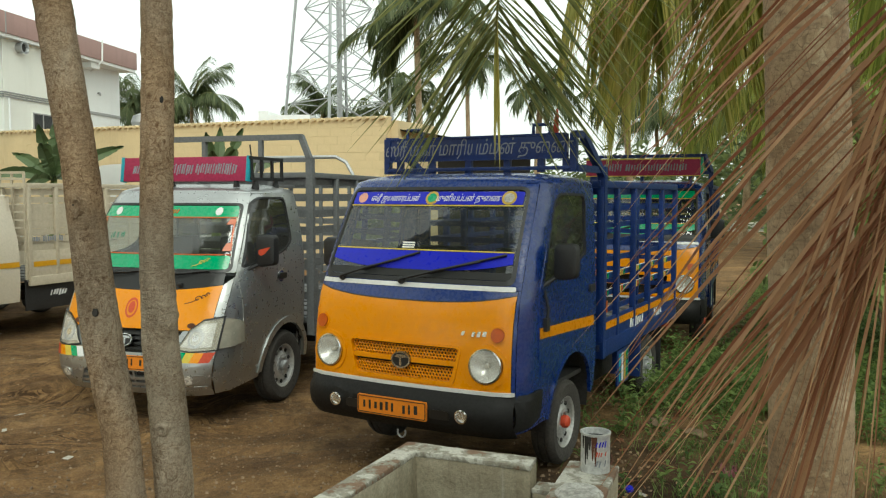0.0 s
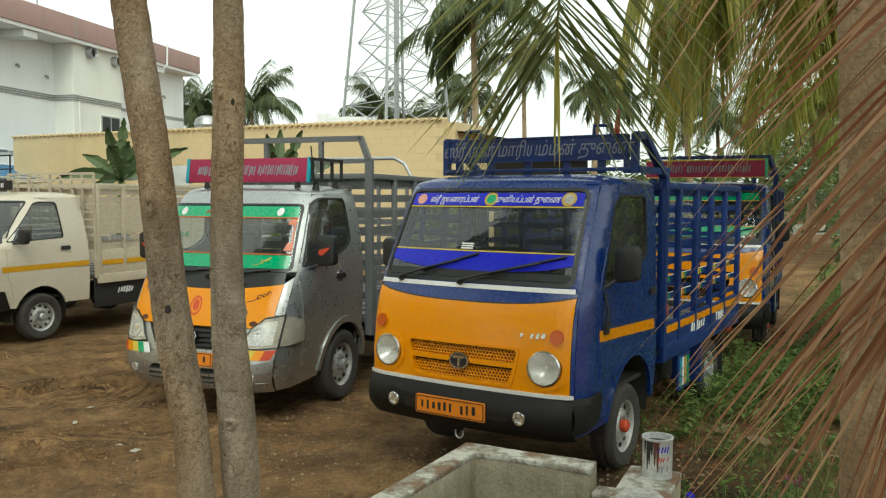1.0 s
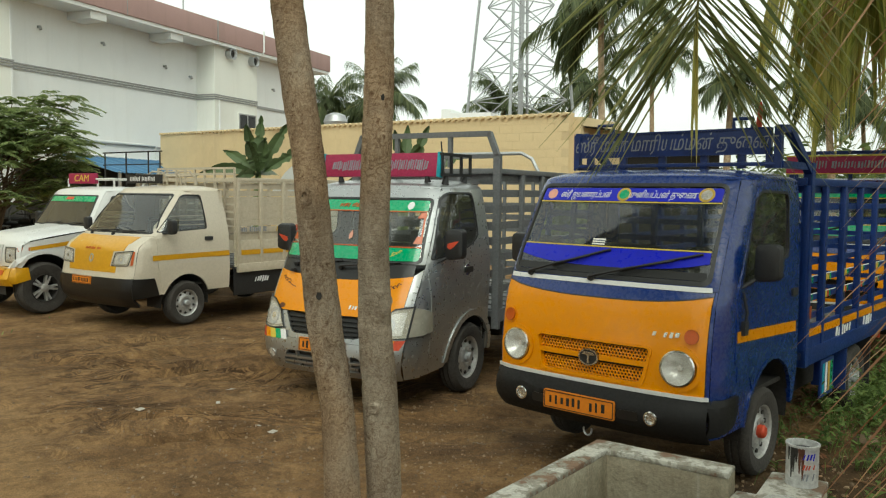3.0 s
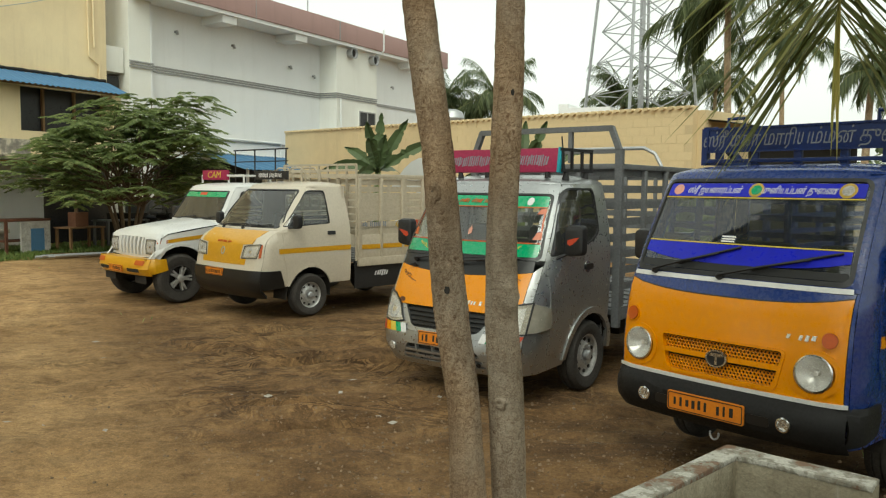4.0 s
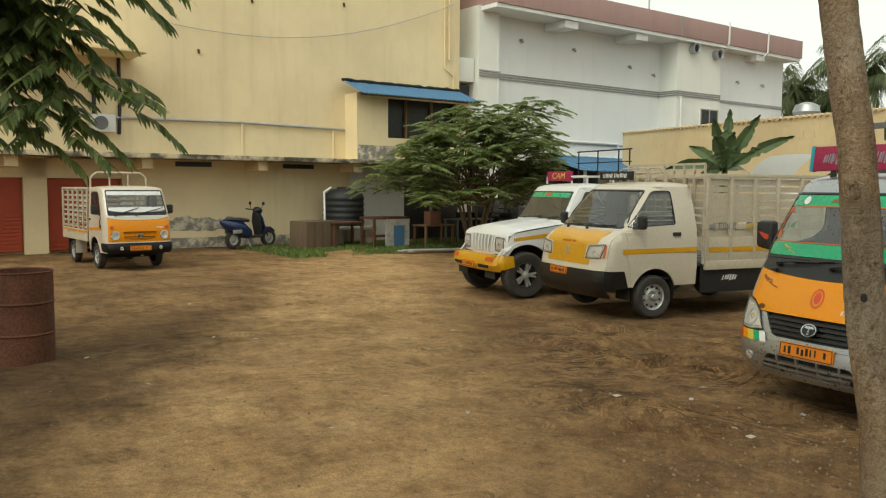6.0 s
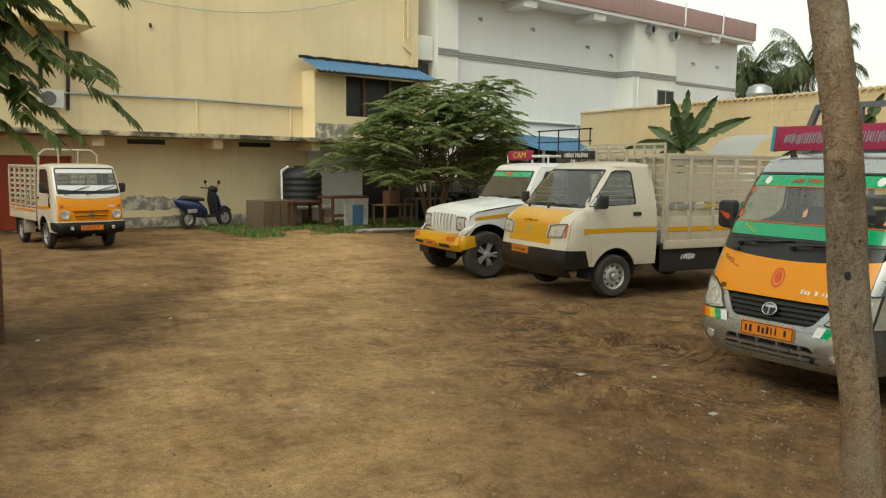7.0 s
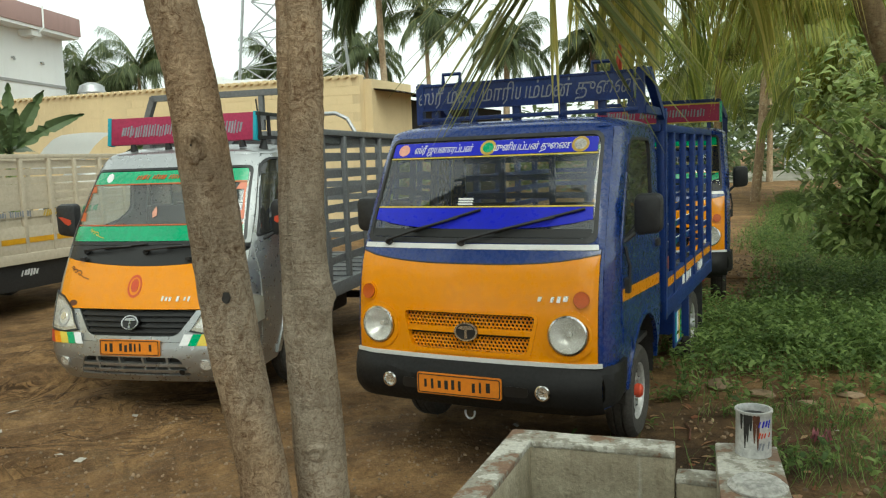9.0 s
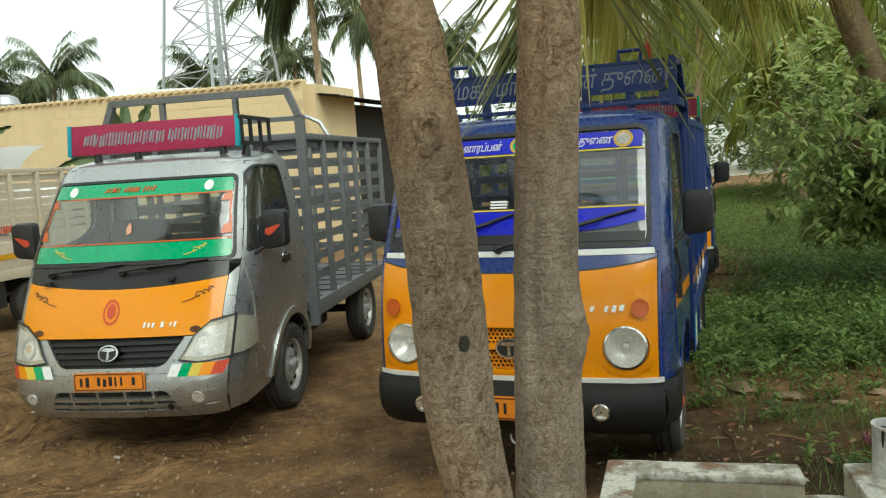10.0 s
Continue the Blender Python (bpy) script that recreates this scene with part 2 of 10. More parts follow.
    rows = ramp_node(n, l, lug_shade, [(0.42, (1,) * 3), (0.475, (0.36, 0.33, 0.30)), (0.50, (0.40, 0.37, 0.34)), (0.53, (1.18, 1.16, 1.12)), (0.60, (1,) * 3)])
    near = n.new("ShaderNodeVectorMath")
    near.operation = "DISTANCE"
    near.inputs[1].default_value = (-4.0, 6.1, 0)
    l.new(co, near.inputs[0])
    zone = mix_node(n, l, 1.0, fade(near.outputs["Value"], 3.4, 1.6), ramp_node(n, l, noise_node(n, l, 1.1, 5, 0.65, co), [(0.40, (0.1,) * 3), (0.58, (1,) * 3)]), "MULTIPLY")
    col = mix_node(n, l, zone, col, mix_node(n, l, 1.0, col, rows, "MULTIPLY"))
    few = ramp_node(n, l, fine, [(0.55, (0, 0, 0)), (0.63, (1,) * 3)])
    stone = ramp_node(n, l, peb.outputs["Distance"], [(0.12, (1,) * 3), (0.22, (0, 0, 0))])
    col = mix_node(n, l, mix_node(n, l, 1.0, few, stone, "MULTIPLY"), col, (0.27, 0.22, 0.16))
    l.new(col, b.inputs["Base Color"])
    rr = ramp_node(n, l, wet, [(0.0, (0.95,) * 3), (0.8, (0.6,) * 3)])
    l.new(rr, b.inputs["Roughness"])
    b.inputs["Specular IOR Level"].default_value = 0.25
    add = mix_node(n, l, 0.25, mix_node(n, l, 0.5, mix_node(n, l, 0.5, fine, ruts), clod), grit)
    bump_node(n, l, b, add, 1.0, 0.055)
    return m


def bark_mat(name, a, b_, scale=1.0, ring=0.0):
    """Smooth bark: broad patches, cross wrinkles, pale lichen and a few cracks."""
    m, n, l, b = base_mat(name)
    co = n.new("ShaderNodeTexCoord").outputs["Object"]
    big = noise_node(n, l, 5 * scale, 6, 0.65, co, (1, 1, 0.4))
    tone = noise_node(n, l, 1.3, 4, 0.6, co)
    wrinkle = noise_node(n, l, 16 * scale, 8, 0.72, co, (1, 1, 3.0))
    fine = noise_node(n, l, 90 * scale, 4, 0.65, co)
    spots = noise_node(n, l, 11 * scale, 6, 0.7, co)
    vo = n.new("ShaderNodeTexVoronoi")
    vo.feature = "DISTANCE_TO_EDGE"
    vo.inputs["Scale"].default_value = (12 + ring) * scale
    mp = n.new("ShaderNodeMapping")
    mp.inputs["Scale"].default_value = (1.6, 1.6, 0.7) if not ring else (1.6, 1.6, 0.55)
    l.new(co, mp.inputs["Vector"])
    wob = mix_node(n, l, 0.06, mp.outputs[0], n.new("ShaderNodeTexNoise").outputs["Color"])
    l.new(wob, vo.inputs["Vector"])
    crack = ramp_node(n, l, vo.outputs["Distance"], [(0.0, (0.5,) * 3), (0.03, (1,) * 3)])
    col = ramp_node(n, l, big, [(0.32, a), (0.66, b_)])
    brown = ramp_node(n, l, tone, [(0.35, (0.84, 0.74, 0.63)), (0.65, (1.05, 1.05, 1.05))])
    col = mix_node(n, l, 1.0, col, brown, "MULTIPLY")
    wr = ramp_node(n, l, wrinkle, [(0.36, (0.64,) * 3), (0.5, (1,) * 3), (0.68, (1.18,) * 3)])
    col = mix_node(n, l, 0.9, col, wr, "MULTIPLY")
    pale = ramp_node(n, l, spots, [(0.56, (0, 0, 0)), (0.64, (0.6,) * 3)])
    col = mix_node(n, l, pale, col, tuple(min(0.6, c * 1.3) for c in b_))
    dark = ramp_node(n, l, spots, [(0.3, (0.55,) * 3), (0.38, (1,) * 3)])
    col = mix_node(n, l, 0.7, col, dark, "MULTIPLY")
    col = mix_node(n, l, 0.04 if not ring else 0.75, col, crack, "MULTIPLY")
    gr = ramp_node(n, l, fine, [(0.3, (0.82,) * 3), (0.7, (1.1,) * 3)])
    col = mix_node(n, l, 1.0, col, gr, "MULTIPLY")
    l.new(col, b.inputs["Base Color"])
    b.inputs["Roughness"].default_value = 0.9
    h = mix_node(n, l, 0.25, mix_node(n, l, 0.05 if not ring else 0.4, wrinkle, crack), fine)
    bump_node(n, l, b, h, 0.7, 0.010)
    return m


def flaky_bark(name, a, b_):
    """Tan bark that peels in small upright curls, with red-brown cracks, worn grey patches and smoother skin."""
    m, n, l, b = base_mat(name)
    co = n.new("ShaderNodeTexCoord").outputs["Object"]
    warp = mix_node(n, l, 0.03, co, noise_color(n, l, 18, co))
    big = noise_node(n, l, 7, 7, 0.68, co, (1, 1, 0.45))
    tone = noise_node(n, l, 2.2, 5, 0.6, co, (1, 1, 0.7))
    flake = noise_node(n, l, 52, 8, 0.74, warp, (1, 1, 0.5))
    curl = noise_node(n, l, 30, 4, 0.55, warp, (1.2, 1.2, 0.55))
    cross = noise_node(n, l, 12, 5, 0.6, co, (1, 1, 5.0))
    fine = noise_node(n, l, 190, 3, 0.6, co)
    col = ramp_node(n, l, big, [(0.30, a), (0.50, tuple((p + q) / 2 for p, q in zip(a, b_))), (0.68, b_)])
    col = mix_node(n, l, 1.0, col, ramp_node(n, l, tone, [(0.38, (1.0, 0.86, 0.71)), (0.5, (1.0, 0.95, 0.89)), (0.62, (1.0, 1.0, 0.98))]), "MULTIPLY")
    where = ramp_node(n, l, noise_node(n, l, 5, 6, 0.68, co, (1, 1, 0.6)), [(0.38, (0.4,) * 3), (0.56, (1,) * 3)])
    fl = ramp_node(n, l, flake, [(0.34, (0.36, 0.27, 0.21)), (0.44, (0.78, 0.70, 0.63)), (0.52, (1.02, 1.0, 0.97)), (0.66, (1.34, 1.31, 1.25))])
    col = mix_node(n, l, where, col, mix_node(n, l, 1.0, col, fl, "MULTIPLY"))
    lip = ramp_node(n, l, curl, [(0.455, (1,) * 3), (0.485, (0.38, 0.29, 0.23)), (0.505, (1.30, 1.26, 1.20)), (0.54, (1,) * 3)])
    col = mix_node(n, l, mix_node(n, l, 1.0, where, (0.35,) * 3, "MULTIPLY"), col, mix_node(n, l, 1.0, col, lip, "MULTIPLY"))
    slit = ramp_node(n, l, cross, [(0.488, (1,) * 3), (0.5, (0.45, 0.38, 0.33)), (0.512, (1,) * 3)])
    col = mix_node(n, l, 0.75, col, slit, "MULTIPLY")
    col = mix_node(n, l, 1.0, col, ramp_node(n, l, fine, [(0.3, (0.80,) * 3), (0.7, (1.12,) * 3)]), "MULTIPLY")
    l.new(col, b.inputs["Base Color"])
    b.inputs["Roughness"].default_value = 0.92
    b.inputs["Specular IOR Level"].default_value = 0.2
    bump_node(n, l, b, mix_node(n, l, 0.3, mix_node(n, l, 0.35, flake, fine), cross), 1.0, 0.014)
    return m


M = {}
M["dirt"] = ground_mat()
M["orange"] = worn("orange paint", (0.70, 0.25, 0.0005), 0.28, 0, 1.6, 30, 0.08, 0.8, coat=0.25)
M["orange"].node_tree.nodes["Principled BSDF"].inputs["Specular IOR Level"].default_value = 0.3
M["golden"] = worn("golden yellow paint", (0.62, 0.31, 0.008), 0.34, 0, 1.6, 30, 0.16, 0.7, coat=0.3)
M["blue"] = worn("dark blue paint", (0.003, 0.026, 0.165), 0.25, 0, 2.5, 45, 0.25, 0.65, coat=0.45)
M["bedblue"] = worn("blue enamel on steel", (0.006, 0.032, 0.170), 0.38, 0, 4, 60, 0.45, 0.45, bump=0.15)
M["silver"] = worn("silver grey paint", (0.44, 0.45, 0.45), 0.30, 0.82, 1.5, 30, 0.1, 0.75, coat=0.35)
M["greysteel"] = worn("grey painted steel", (0.16, 0.165, 0.17), 0.5, 0.1, 3, 50, 0.35, 0.6, bump=0.1)
M["cream"] = worn("cream paint", (0.60, 0.53, 0.42), 0.32, 0, 1.8, 40, 0.16, 0.8, coat=0.5)
M["creamsteel"] = worn("cream painted steel", (0.52, 0.45, 0.34), 0.5, 0, 3, 22, 0.2, 0.6, bump=0.05)
M["white"] = worn("white paint", (0.65, 0.65, 0.63), 0.3, 0, 2, 40, 0.14, 0.8, coat=0.4)
M["black"] = worn("black plastic", (0.018, 0.018, 0.019), 0.5, 0, 3, 60, 0.4, 0.7)
M["gloss"] = worn("glossy black plastic", (0.010, 0.0095, 0.009), 0.36, 0, 3, 60, 0.3, 0.7)
M["bumper"] = worn("black bumper plastic", (0.010, 0.0095, 0.009), 0.55, 0, 3, 60, 0.4, 1.6)
M["bumper"].node_tree.nodes["Principled BSDF"].inputs["Specular IOR Level"].default_value = 0.22
M["under"] = worn("dirty underbody and shade", (0.03, 0.026, 0.022), 0.85, 0, 4, 50, 0.5, 0.5)
M["rubber"] = worn("dusty tyre rubber", (0.032, 0.028, 0.024), 0.85, 0, 6, 60, 0.5, 2.6, bump=0.2)
M["rim"] = worn("dull silver wheel rim", (0.56, 0.55, 0.53), 0.4, 0.5, 8, 60, 0.35, 0.5)
M["chrome"] = worn("chrome", (0.75, 0.75, 0.74), 0.12, 1.0, 6, 60, 0.12, 0.7)
M["reflector"] = worn("lamp reflector", (0.86, 0.85, 0.80), 0.25, 0.55, 6, 40, 0.25, 0.6)
M["bowl"] = worn("headlamp bowl", (0.50, 0.47, 0.38), 0.18, 0.35, 6, 12, 0.3, 0.5)
M["amber"] = worn("amber plastic", (0.50, 0.085, 0.003), 0.35, 0, 10, 60, 0.2, 0.6, coat=0.2)
M["plate"] = worn("orange number plate", (0.72, 0.22, 0.012), 0.4, 0, 6, 60, 0.2, 0.7)
M["ink"] = worn("black ink", (0.012, 0.012, 0.012), 0.5, 0, 6, 60, 0.2, 0.7)
M["stickerblue"] = worn("bright blue foil", (0.010, 0.016, 0.50), 0.3, 0, 2, 30, 0.2, 0.5, coat=0.15)
M["stickerblue"].node_tree.nodes["Principled BSDF"].inputs["Specular IOR Level"].default_value = 0.25
M["stickergreen"] = worn("green foil", (0.0, 0.33, 0.13), 0.25, 0, 2, 30, 0.2, 0.6, coat=0.5)
M["yellowline"] = worn("yellow tape", (0.62, 0.47, 0.06), 0.45, 0, 6, 60, 0.2, 0.7)
M["whitetext"] = worn("white lettering", (0.74, 0.74, 0.74), 0.5, 0, 6, 60, 0.2, 0.7)
M["greytext"] = worn("faded grey lettering", (0.30, 0.32, 0.36), 0.6, 0, 20, 80, 0.5, 0.5)
M["redtext"] = worn("red emblem paint", (0.55, 0.06, 0.02), 0.5, 0, 6, 60, 0.25, 0.7)
M["maroon"] = worn("maroon sign board", (0.34, 0.012, 0.07), 0.5, 0, 3, 50, 0.3, 0.6)
M["teal"] = worn("teal end cap", (0.02, 0.30, 0.38), 0.5, 0, 5, 50, 0.2, 0.7)
M["gold"] = worn("gold ornament paint", (0.55, 0.36, 0.05), 0.5, 0, 8, 60, 0.3, 0.6)
M["pinktone"] = worn("faded pink emblem", (0.72, 0.35, 0.25), 0.5, 0, 12, 60, 0.3, 0.6)
M["ragpink"] = worn("faded pink cloth", (0.52, 0.20, 0.23), 0.9, 0, 12, 90, 0.35, 0.6, bump=0.3)
M["seat"] = worn("dark seat cloth", (0.05, 0.05, 0.055), 0.9, 0, 6, 90, 0.3, 0.6)
M["seatgrey"] = worn("grey seat cloth", (0.17, 0.17, 0.17), 0.9, 0, 6, 90, 0.3, 0.6)
M["glass"] = glass_mat("windscreen glass", (0.74, 0.79, 0.77), dirt=0.03)
M["hazyglass"] = glass_mat("dusty windscreen glass", (0.84, 0.89, 0.86), dirt=0.05)
M["darkglass"] = glass_mat("dark tinted side glass", (0.14, 0.15, 0.15))
M["lens"] = lens_mat()
M["lampbowl"] = worn("dull lamp reflector", (0.78, 0.77, 0.72), 0.2, 0.35, 8, 60, 0.3, 0.6)
M["mirror"] = worn("mirror glass", (0.8, 0.8, 0.8), 0.04, 1.0, 3, 30, 0.05, 0.8)
M["yellowwall"] = plaster("pale yellow wall paint", (0.86, 0.71, 0.44), (0.50, 0.37, 0.22), dirt=0.35, streak=0.35)
M["whitewall"] = plaster("off-white wall paint", (0.82, 0.83, 0.82), (0.60, 0.60, 0.58), dirt=0.25, streak=0.3)
M["creamwall"] = plaster("cream wall paint", (0.82, 0.82, 0.76), (0.58, 0.55, 0.48), dirt=0.25, streak=0.3)
M["stripegrey"] = plaster("grey band paint", (0.34, 0.34, 0.33), (0.24, 0.24, 0.23))
M["fascia"] = plaster("dusty pink parapet paint", (0.42, 0.27, 0.25), (0.26, 0.18, 0.17), streak=0.5)
M["blockwall"] = plaster("yellow block wall paint", (0.70, 0.55, 0.32), (0.40, 0.30, 0.18), dirt=0.55, streak=0.35)
M["concrete"] = plaster("stained concrete", (0.46, 0.42, 0.34), (0.17, 0.15, 0.12), dirt=0.7, streak=0.6)
M["basin"] = mossy("wet mossy cement", (0.40, 0.355, 0.255), (0.15, 0.115, 0.07))
M["limewash"] = worn("flaking whitewash", (0.62, 0.60, 0.55), 0.85, 0, 7, 60, 0.7, 0.45, bump=0.4)
M["redpatch"] = worn("worn red oxide", (0.26, 0.12, 0.07), 0.85, 0, 7, 60, 0.5, 0.6)
M["bluesheet"] = worn("blue corrugated sheet", (0.075, 0.20, 0.36), 0.5, 0.1, 2, 40, 0.35, 0.6)
M["redshutter"] = worn("red rolling shutter", (0.48, 0.075, 0.03), 0.5, 0.1, 2, 40, 0.35, 0.6)
M["darkvoid"] = worn("dark window opening and shade sheet", (0.02, 0.02, 0.022), 0.3, 0, 2, 30, 0.3, 0.6)
M["steel"] = worn("galvanised steel", (0.52, 0.53, 0.54), 0.45, 0.7, 4, 60, 0.3, 0.6)
M["rust"] = worn("rusty steel", (0.16, 0.06, 0.03), 0.85, 0.1, 5, 50, 0.6, 0.4, bump=0.4)
M["wood"] = worn("old timber", (0.30, 0.17, 0.08), 0.8, 0, 3, 60, 0.5, 0.5, bump=0.2, stretch=(6, 6, 0.6))
M["oldwood"] = worn("grey weathered boards and shaded stems", (0.17, 0.115, 0.07), 0.85, 0, 3, 60, 0.5, 0.5, bump=0.2, stretch=(6, 6, 0.6))
M["tank"] = worn("black plastic tank", (0.016, 0.017, 0.018), 0.6, 0, 2, 40, 0.4, 1.8)
# Greyer copy of the frond colour, with the dulling of backlight put in.
M["backlitfrond"] = leaf_mat("backlit grey-green palm leaflets", (0.13, 0.16, 0.055), (0.36, 0.35, 0.14), 0.5, 0.68)
M["bark"] = flaky_bark("grey brown bark", (0.215, 0.172, 0.128), (0.46, 0.395, 0.315))
M["palmbark"] = bark_mat("ringed palm bark", (0.24, 0.17, 0.105), (0.50, 0.39, 0.26), 1.0, 14)
M["frond"] = leaf_mat("green palm leaflets", (0.14, 0.185, 0.035), (0.42, 0.44, 0.10), 0.45, 0.68)
M["farfrond"] = leaf_mat("distant palm leaflets", (0.055, 0.08, 0.034), (0.16, 0.19, 0.08), 0.6)
M["yellowfrond"] = leaf_mat("yellowing palm leaflets", (0.30, 0.32, 0.07), (0.60, 0.52, 0.16), 0.5, 0.7)
M["deadfrond"] = leaf_mat("dead brown palm leaflets", (0.24, 0.085, 0.04), (0.60, 0.40, 0.23), 0.7)
M["rachis"] = worn("dry palm rib", (0.36, 0.26, 0.12), 0.6, 0, 6, 60, 0.3, 0.6)
M["greenrachis"] = worn("green palm rib", (0.20, 0.20, 0.06), 0.55, 0, 6, 60, 0.3, 0.6)
M["leaf"] = leaf_mat("feathery green leaves", (0.12, 0.17, 0.06), (0.33, 0.39, 0.155), 0.55, 0.65)
M["bushleaf"] = leaf_mat("broad bush leaves", (0.15, 0.215, 0.06), (0.46, 0.54, 0.21), 0.4)
M["neemleaf"] = leaf_mat("near dark leaves", (0.06, 0.10, 0.028), (0.20, 0.25, 0.08), 0.5)
M["banana"] = worn("banana leaves", (0.085, 0.125, 0.045), 0.45, 0, 6, 40, 0.4, 0.6, stretch=(1, 1, 4))
M["grass"] = leaf_mat("grass blades", (0.065, 0.115, 0.026), (0.25, 0.34, 0.095), 0.6)
M["hills"] = leaf_mat("far tree leaves", (0.07, 0.10, 0.04), (0.19, 0.23, 0.085), 0.6)
M["tin"] = worn("paint-splashed tin", (0.66, 0.66, 0.64), 0.5, 0.0, 9, 60, 0.5, 0.5)
M["paper"] = worn("dirty white scrap", (0.46, 0.42, 0.36), 0.8, 0, 9, 60, 0.4, 0.6)
M["stone"] = worn("pale stone", (0.30, 0.205, 0.125), 0.9, 0, 9, 60, 0.4, 0.6, island=0.5)


def flaking(name, stops, rough=0.85, scale=9.0):
    """Layers of old paint flaked away in patches."""
    m, n, l, b = base_mat(name)
    co = n.new("ShaderNodeTexCoord").outputs["Object"]
    f = noise_node(n, l, scale, 6, 0.62, co)
    g = noise_node(n, l, 70, 4, 0.6, co)
    col = ramp_node(n, l, f, stops)
    gr = ramp_node(n, l, g, [(0.3, (0.7,) * 3), (0.65, (1.05,) * 3)])
    l.new(mix_node(n, l, 1.0, col, gr, "MULTIPLY"), b.inputs["Base Color"])
    b.inputs["Roughness"].default_value = rough
    bump_node(n, l, b, mix_node(n, l, 0.5, f, g), 0.6, 0.006)
    return m


M["rimpaint"] = flaking("flaking rim paint", [(0.0, (0.17, 0.10, 0.06)), (0.42, (0.20, 0.12, 0.075)), (0.46, (0.26, 0.24, 0.19)), (0.52, (0.30, 0.28, 0.23)), (0.55, (0.50, 0.48, 0.42)), (1.0, (0.60, 0.585, 0.53))])

M["ledgepaint"] = flaking("mould-stained ledge", [(0.0, (0.045, 0.04, 0.032)), (0.42, (0.09, 0.08, 0.06)), (0.5, (0.36, 0.31, 0.22)), (0.58, (0.66, 0.56, 0.38)), (1.0, (0.74, 0.63, 0.43))], 0.9, 2.2)
M["peel"] = flaking("peeled wall paint", [(0.0, (0.16, 0.145, 0.12)), (0.44, (0.27, 0.245, 0.205)), (0.52, (0.40, 0.36, 0.30)), (0.6, (0.68, 0.60, 0.46)), (1.0, (0.76, 0.68, 0.52))], 0.9, 5.0)


# Geometry helpers.
def mesh_of(bm, name, smooth=None):
    me = bpy.data.meshes.new(name)
    bm.normal_update()
    bm.to_mesh(me)
    bm.free()
    if smooth is not None:
        me.polygons.foreach_set("use_smooth", [True] * len(me.polygons))
        if smooth < 179:
            me.set_sharp_from_angle(angle=radians(smooth))
    return me


def part(name, bm, material, parent=None, label="", smooth=35):
    ob = new(name, mesh_of(bm, name, smooth))
    ob.data.materials.append(M[material])
    if parent is not None:
        ob.parent = parent
    if label:
        ob["label"] = label
    return ob


def thing(name, m, label, category, group="", kind=""):
    ob = new(name)
    ob.matrix_basis = m
    ob.empty_display_size = 0.2
    return tagged(ob, label, category, group, kind)


def box(bm, x0, x1, y0, y1, z0, z1, bevel=0.0, m=None):
    vs = [bm.verts.new((x, y, z)) for z in (z0, z1) for y in (y0, y1) for x in (x0, x1)]
    fs = [bm.faces.new([vs[i] for i in f]) for f in ((0, 2, 3, 1), (4, 5, 7, 6), (0, 1, 5, 4), (2, 6, 7, 3), (0, 4, 6, 2), (1, 3, 7, 5))]
    if bevel:
        es = list({e for f in fs for e in f.edges})
        res = bmesh.ops.bevel(bm, geom=es, offset=bevel, segments=2, profile=0.6, affect="EDGES", clamp_overlap=True)
        vs = list({v for f in res["faces"] for v in f.verts} | {v for v in vs if v.is_valid})
    if m is not None:
        bmesh.ops.transform(bm, matrix=m, verts=vs)
    return bm


def boxes(*rows, bevel=0.0):
    bm = bmesh.new()
    for r in rows:
        box(bm, *r, bevel=bevel)
    return bm


def tube(bm, pts, radius, seg=8, cap=True, flat=1.0):
    """A round bar along points; radius may be one number or one a point."""
    pts = [Vector(p) for p in pts]
    radii = radius if isinstance(radius, (list, tuple)) else [radius] * len(pts)
    rings, up = [], None
    for i, p in enumerate(pts):
        d = (pts[min(i + 1, len(pts) - 1)] - pts[max(i - 1, 0)]).normalized()
        ref = up if up is not None else (Vector((0, 0, 1)) if abs(d.z) < 0.9 else Vector((1, 0, 0)))
        side = d.cross(ref).normalized()
        up = side.cross(d).normalized()
        rings.append([bm.verts.new(p + (side * math.cos(a) + up * math.sin(a) * flat) * radii[i]) for a in (2 * math.pi * k / seg for k in range(seg))])
    for a, b in zip(rings, rings[1:]):
        for k in range(seg):
            bm.faces.new((a[k], a[(k + 1) % seg], b[(k + 1) % seg], b[k]))
    if cap:
        bm.faces.new(rings[0][::-1]), bm.faces.new(rings[-1])
    return bm


def bar(bm, a, b, w, h=None):
    """A square bar from a to b."""
    h = h or w
    a, b = Vector(a), Vector(b)
    d = (b - a).normalized()
    ref = Vector((0, 0, 1)) if abs(d.z) < 0.95 else Vector((0, 1, 0))
    s = d.cross(ref).normalized() * w / 2
    u = s.cross(d).normalized() * h / 2
    vs = [bm.verts.new(p + q) for p in (a, b) for q in (-s - u, s - u, s + u, -s + u)]
    for f in ((3, 2, 1, 0), (4, 5, 6, 7), (0, 1, 5, 4), (1, 2, 6, 5), (2, 3, 7, 6), (3, 0, 4, 7)):
        bm.faces.new([vs[i] for i in f])
    return bm


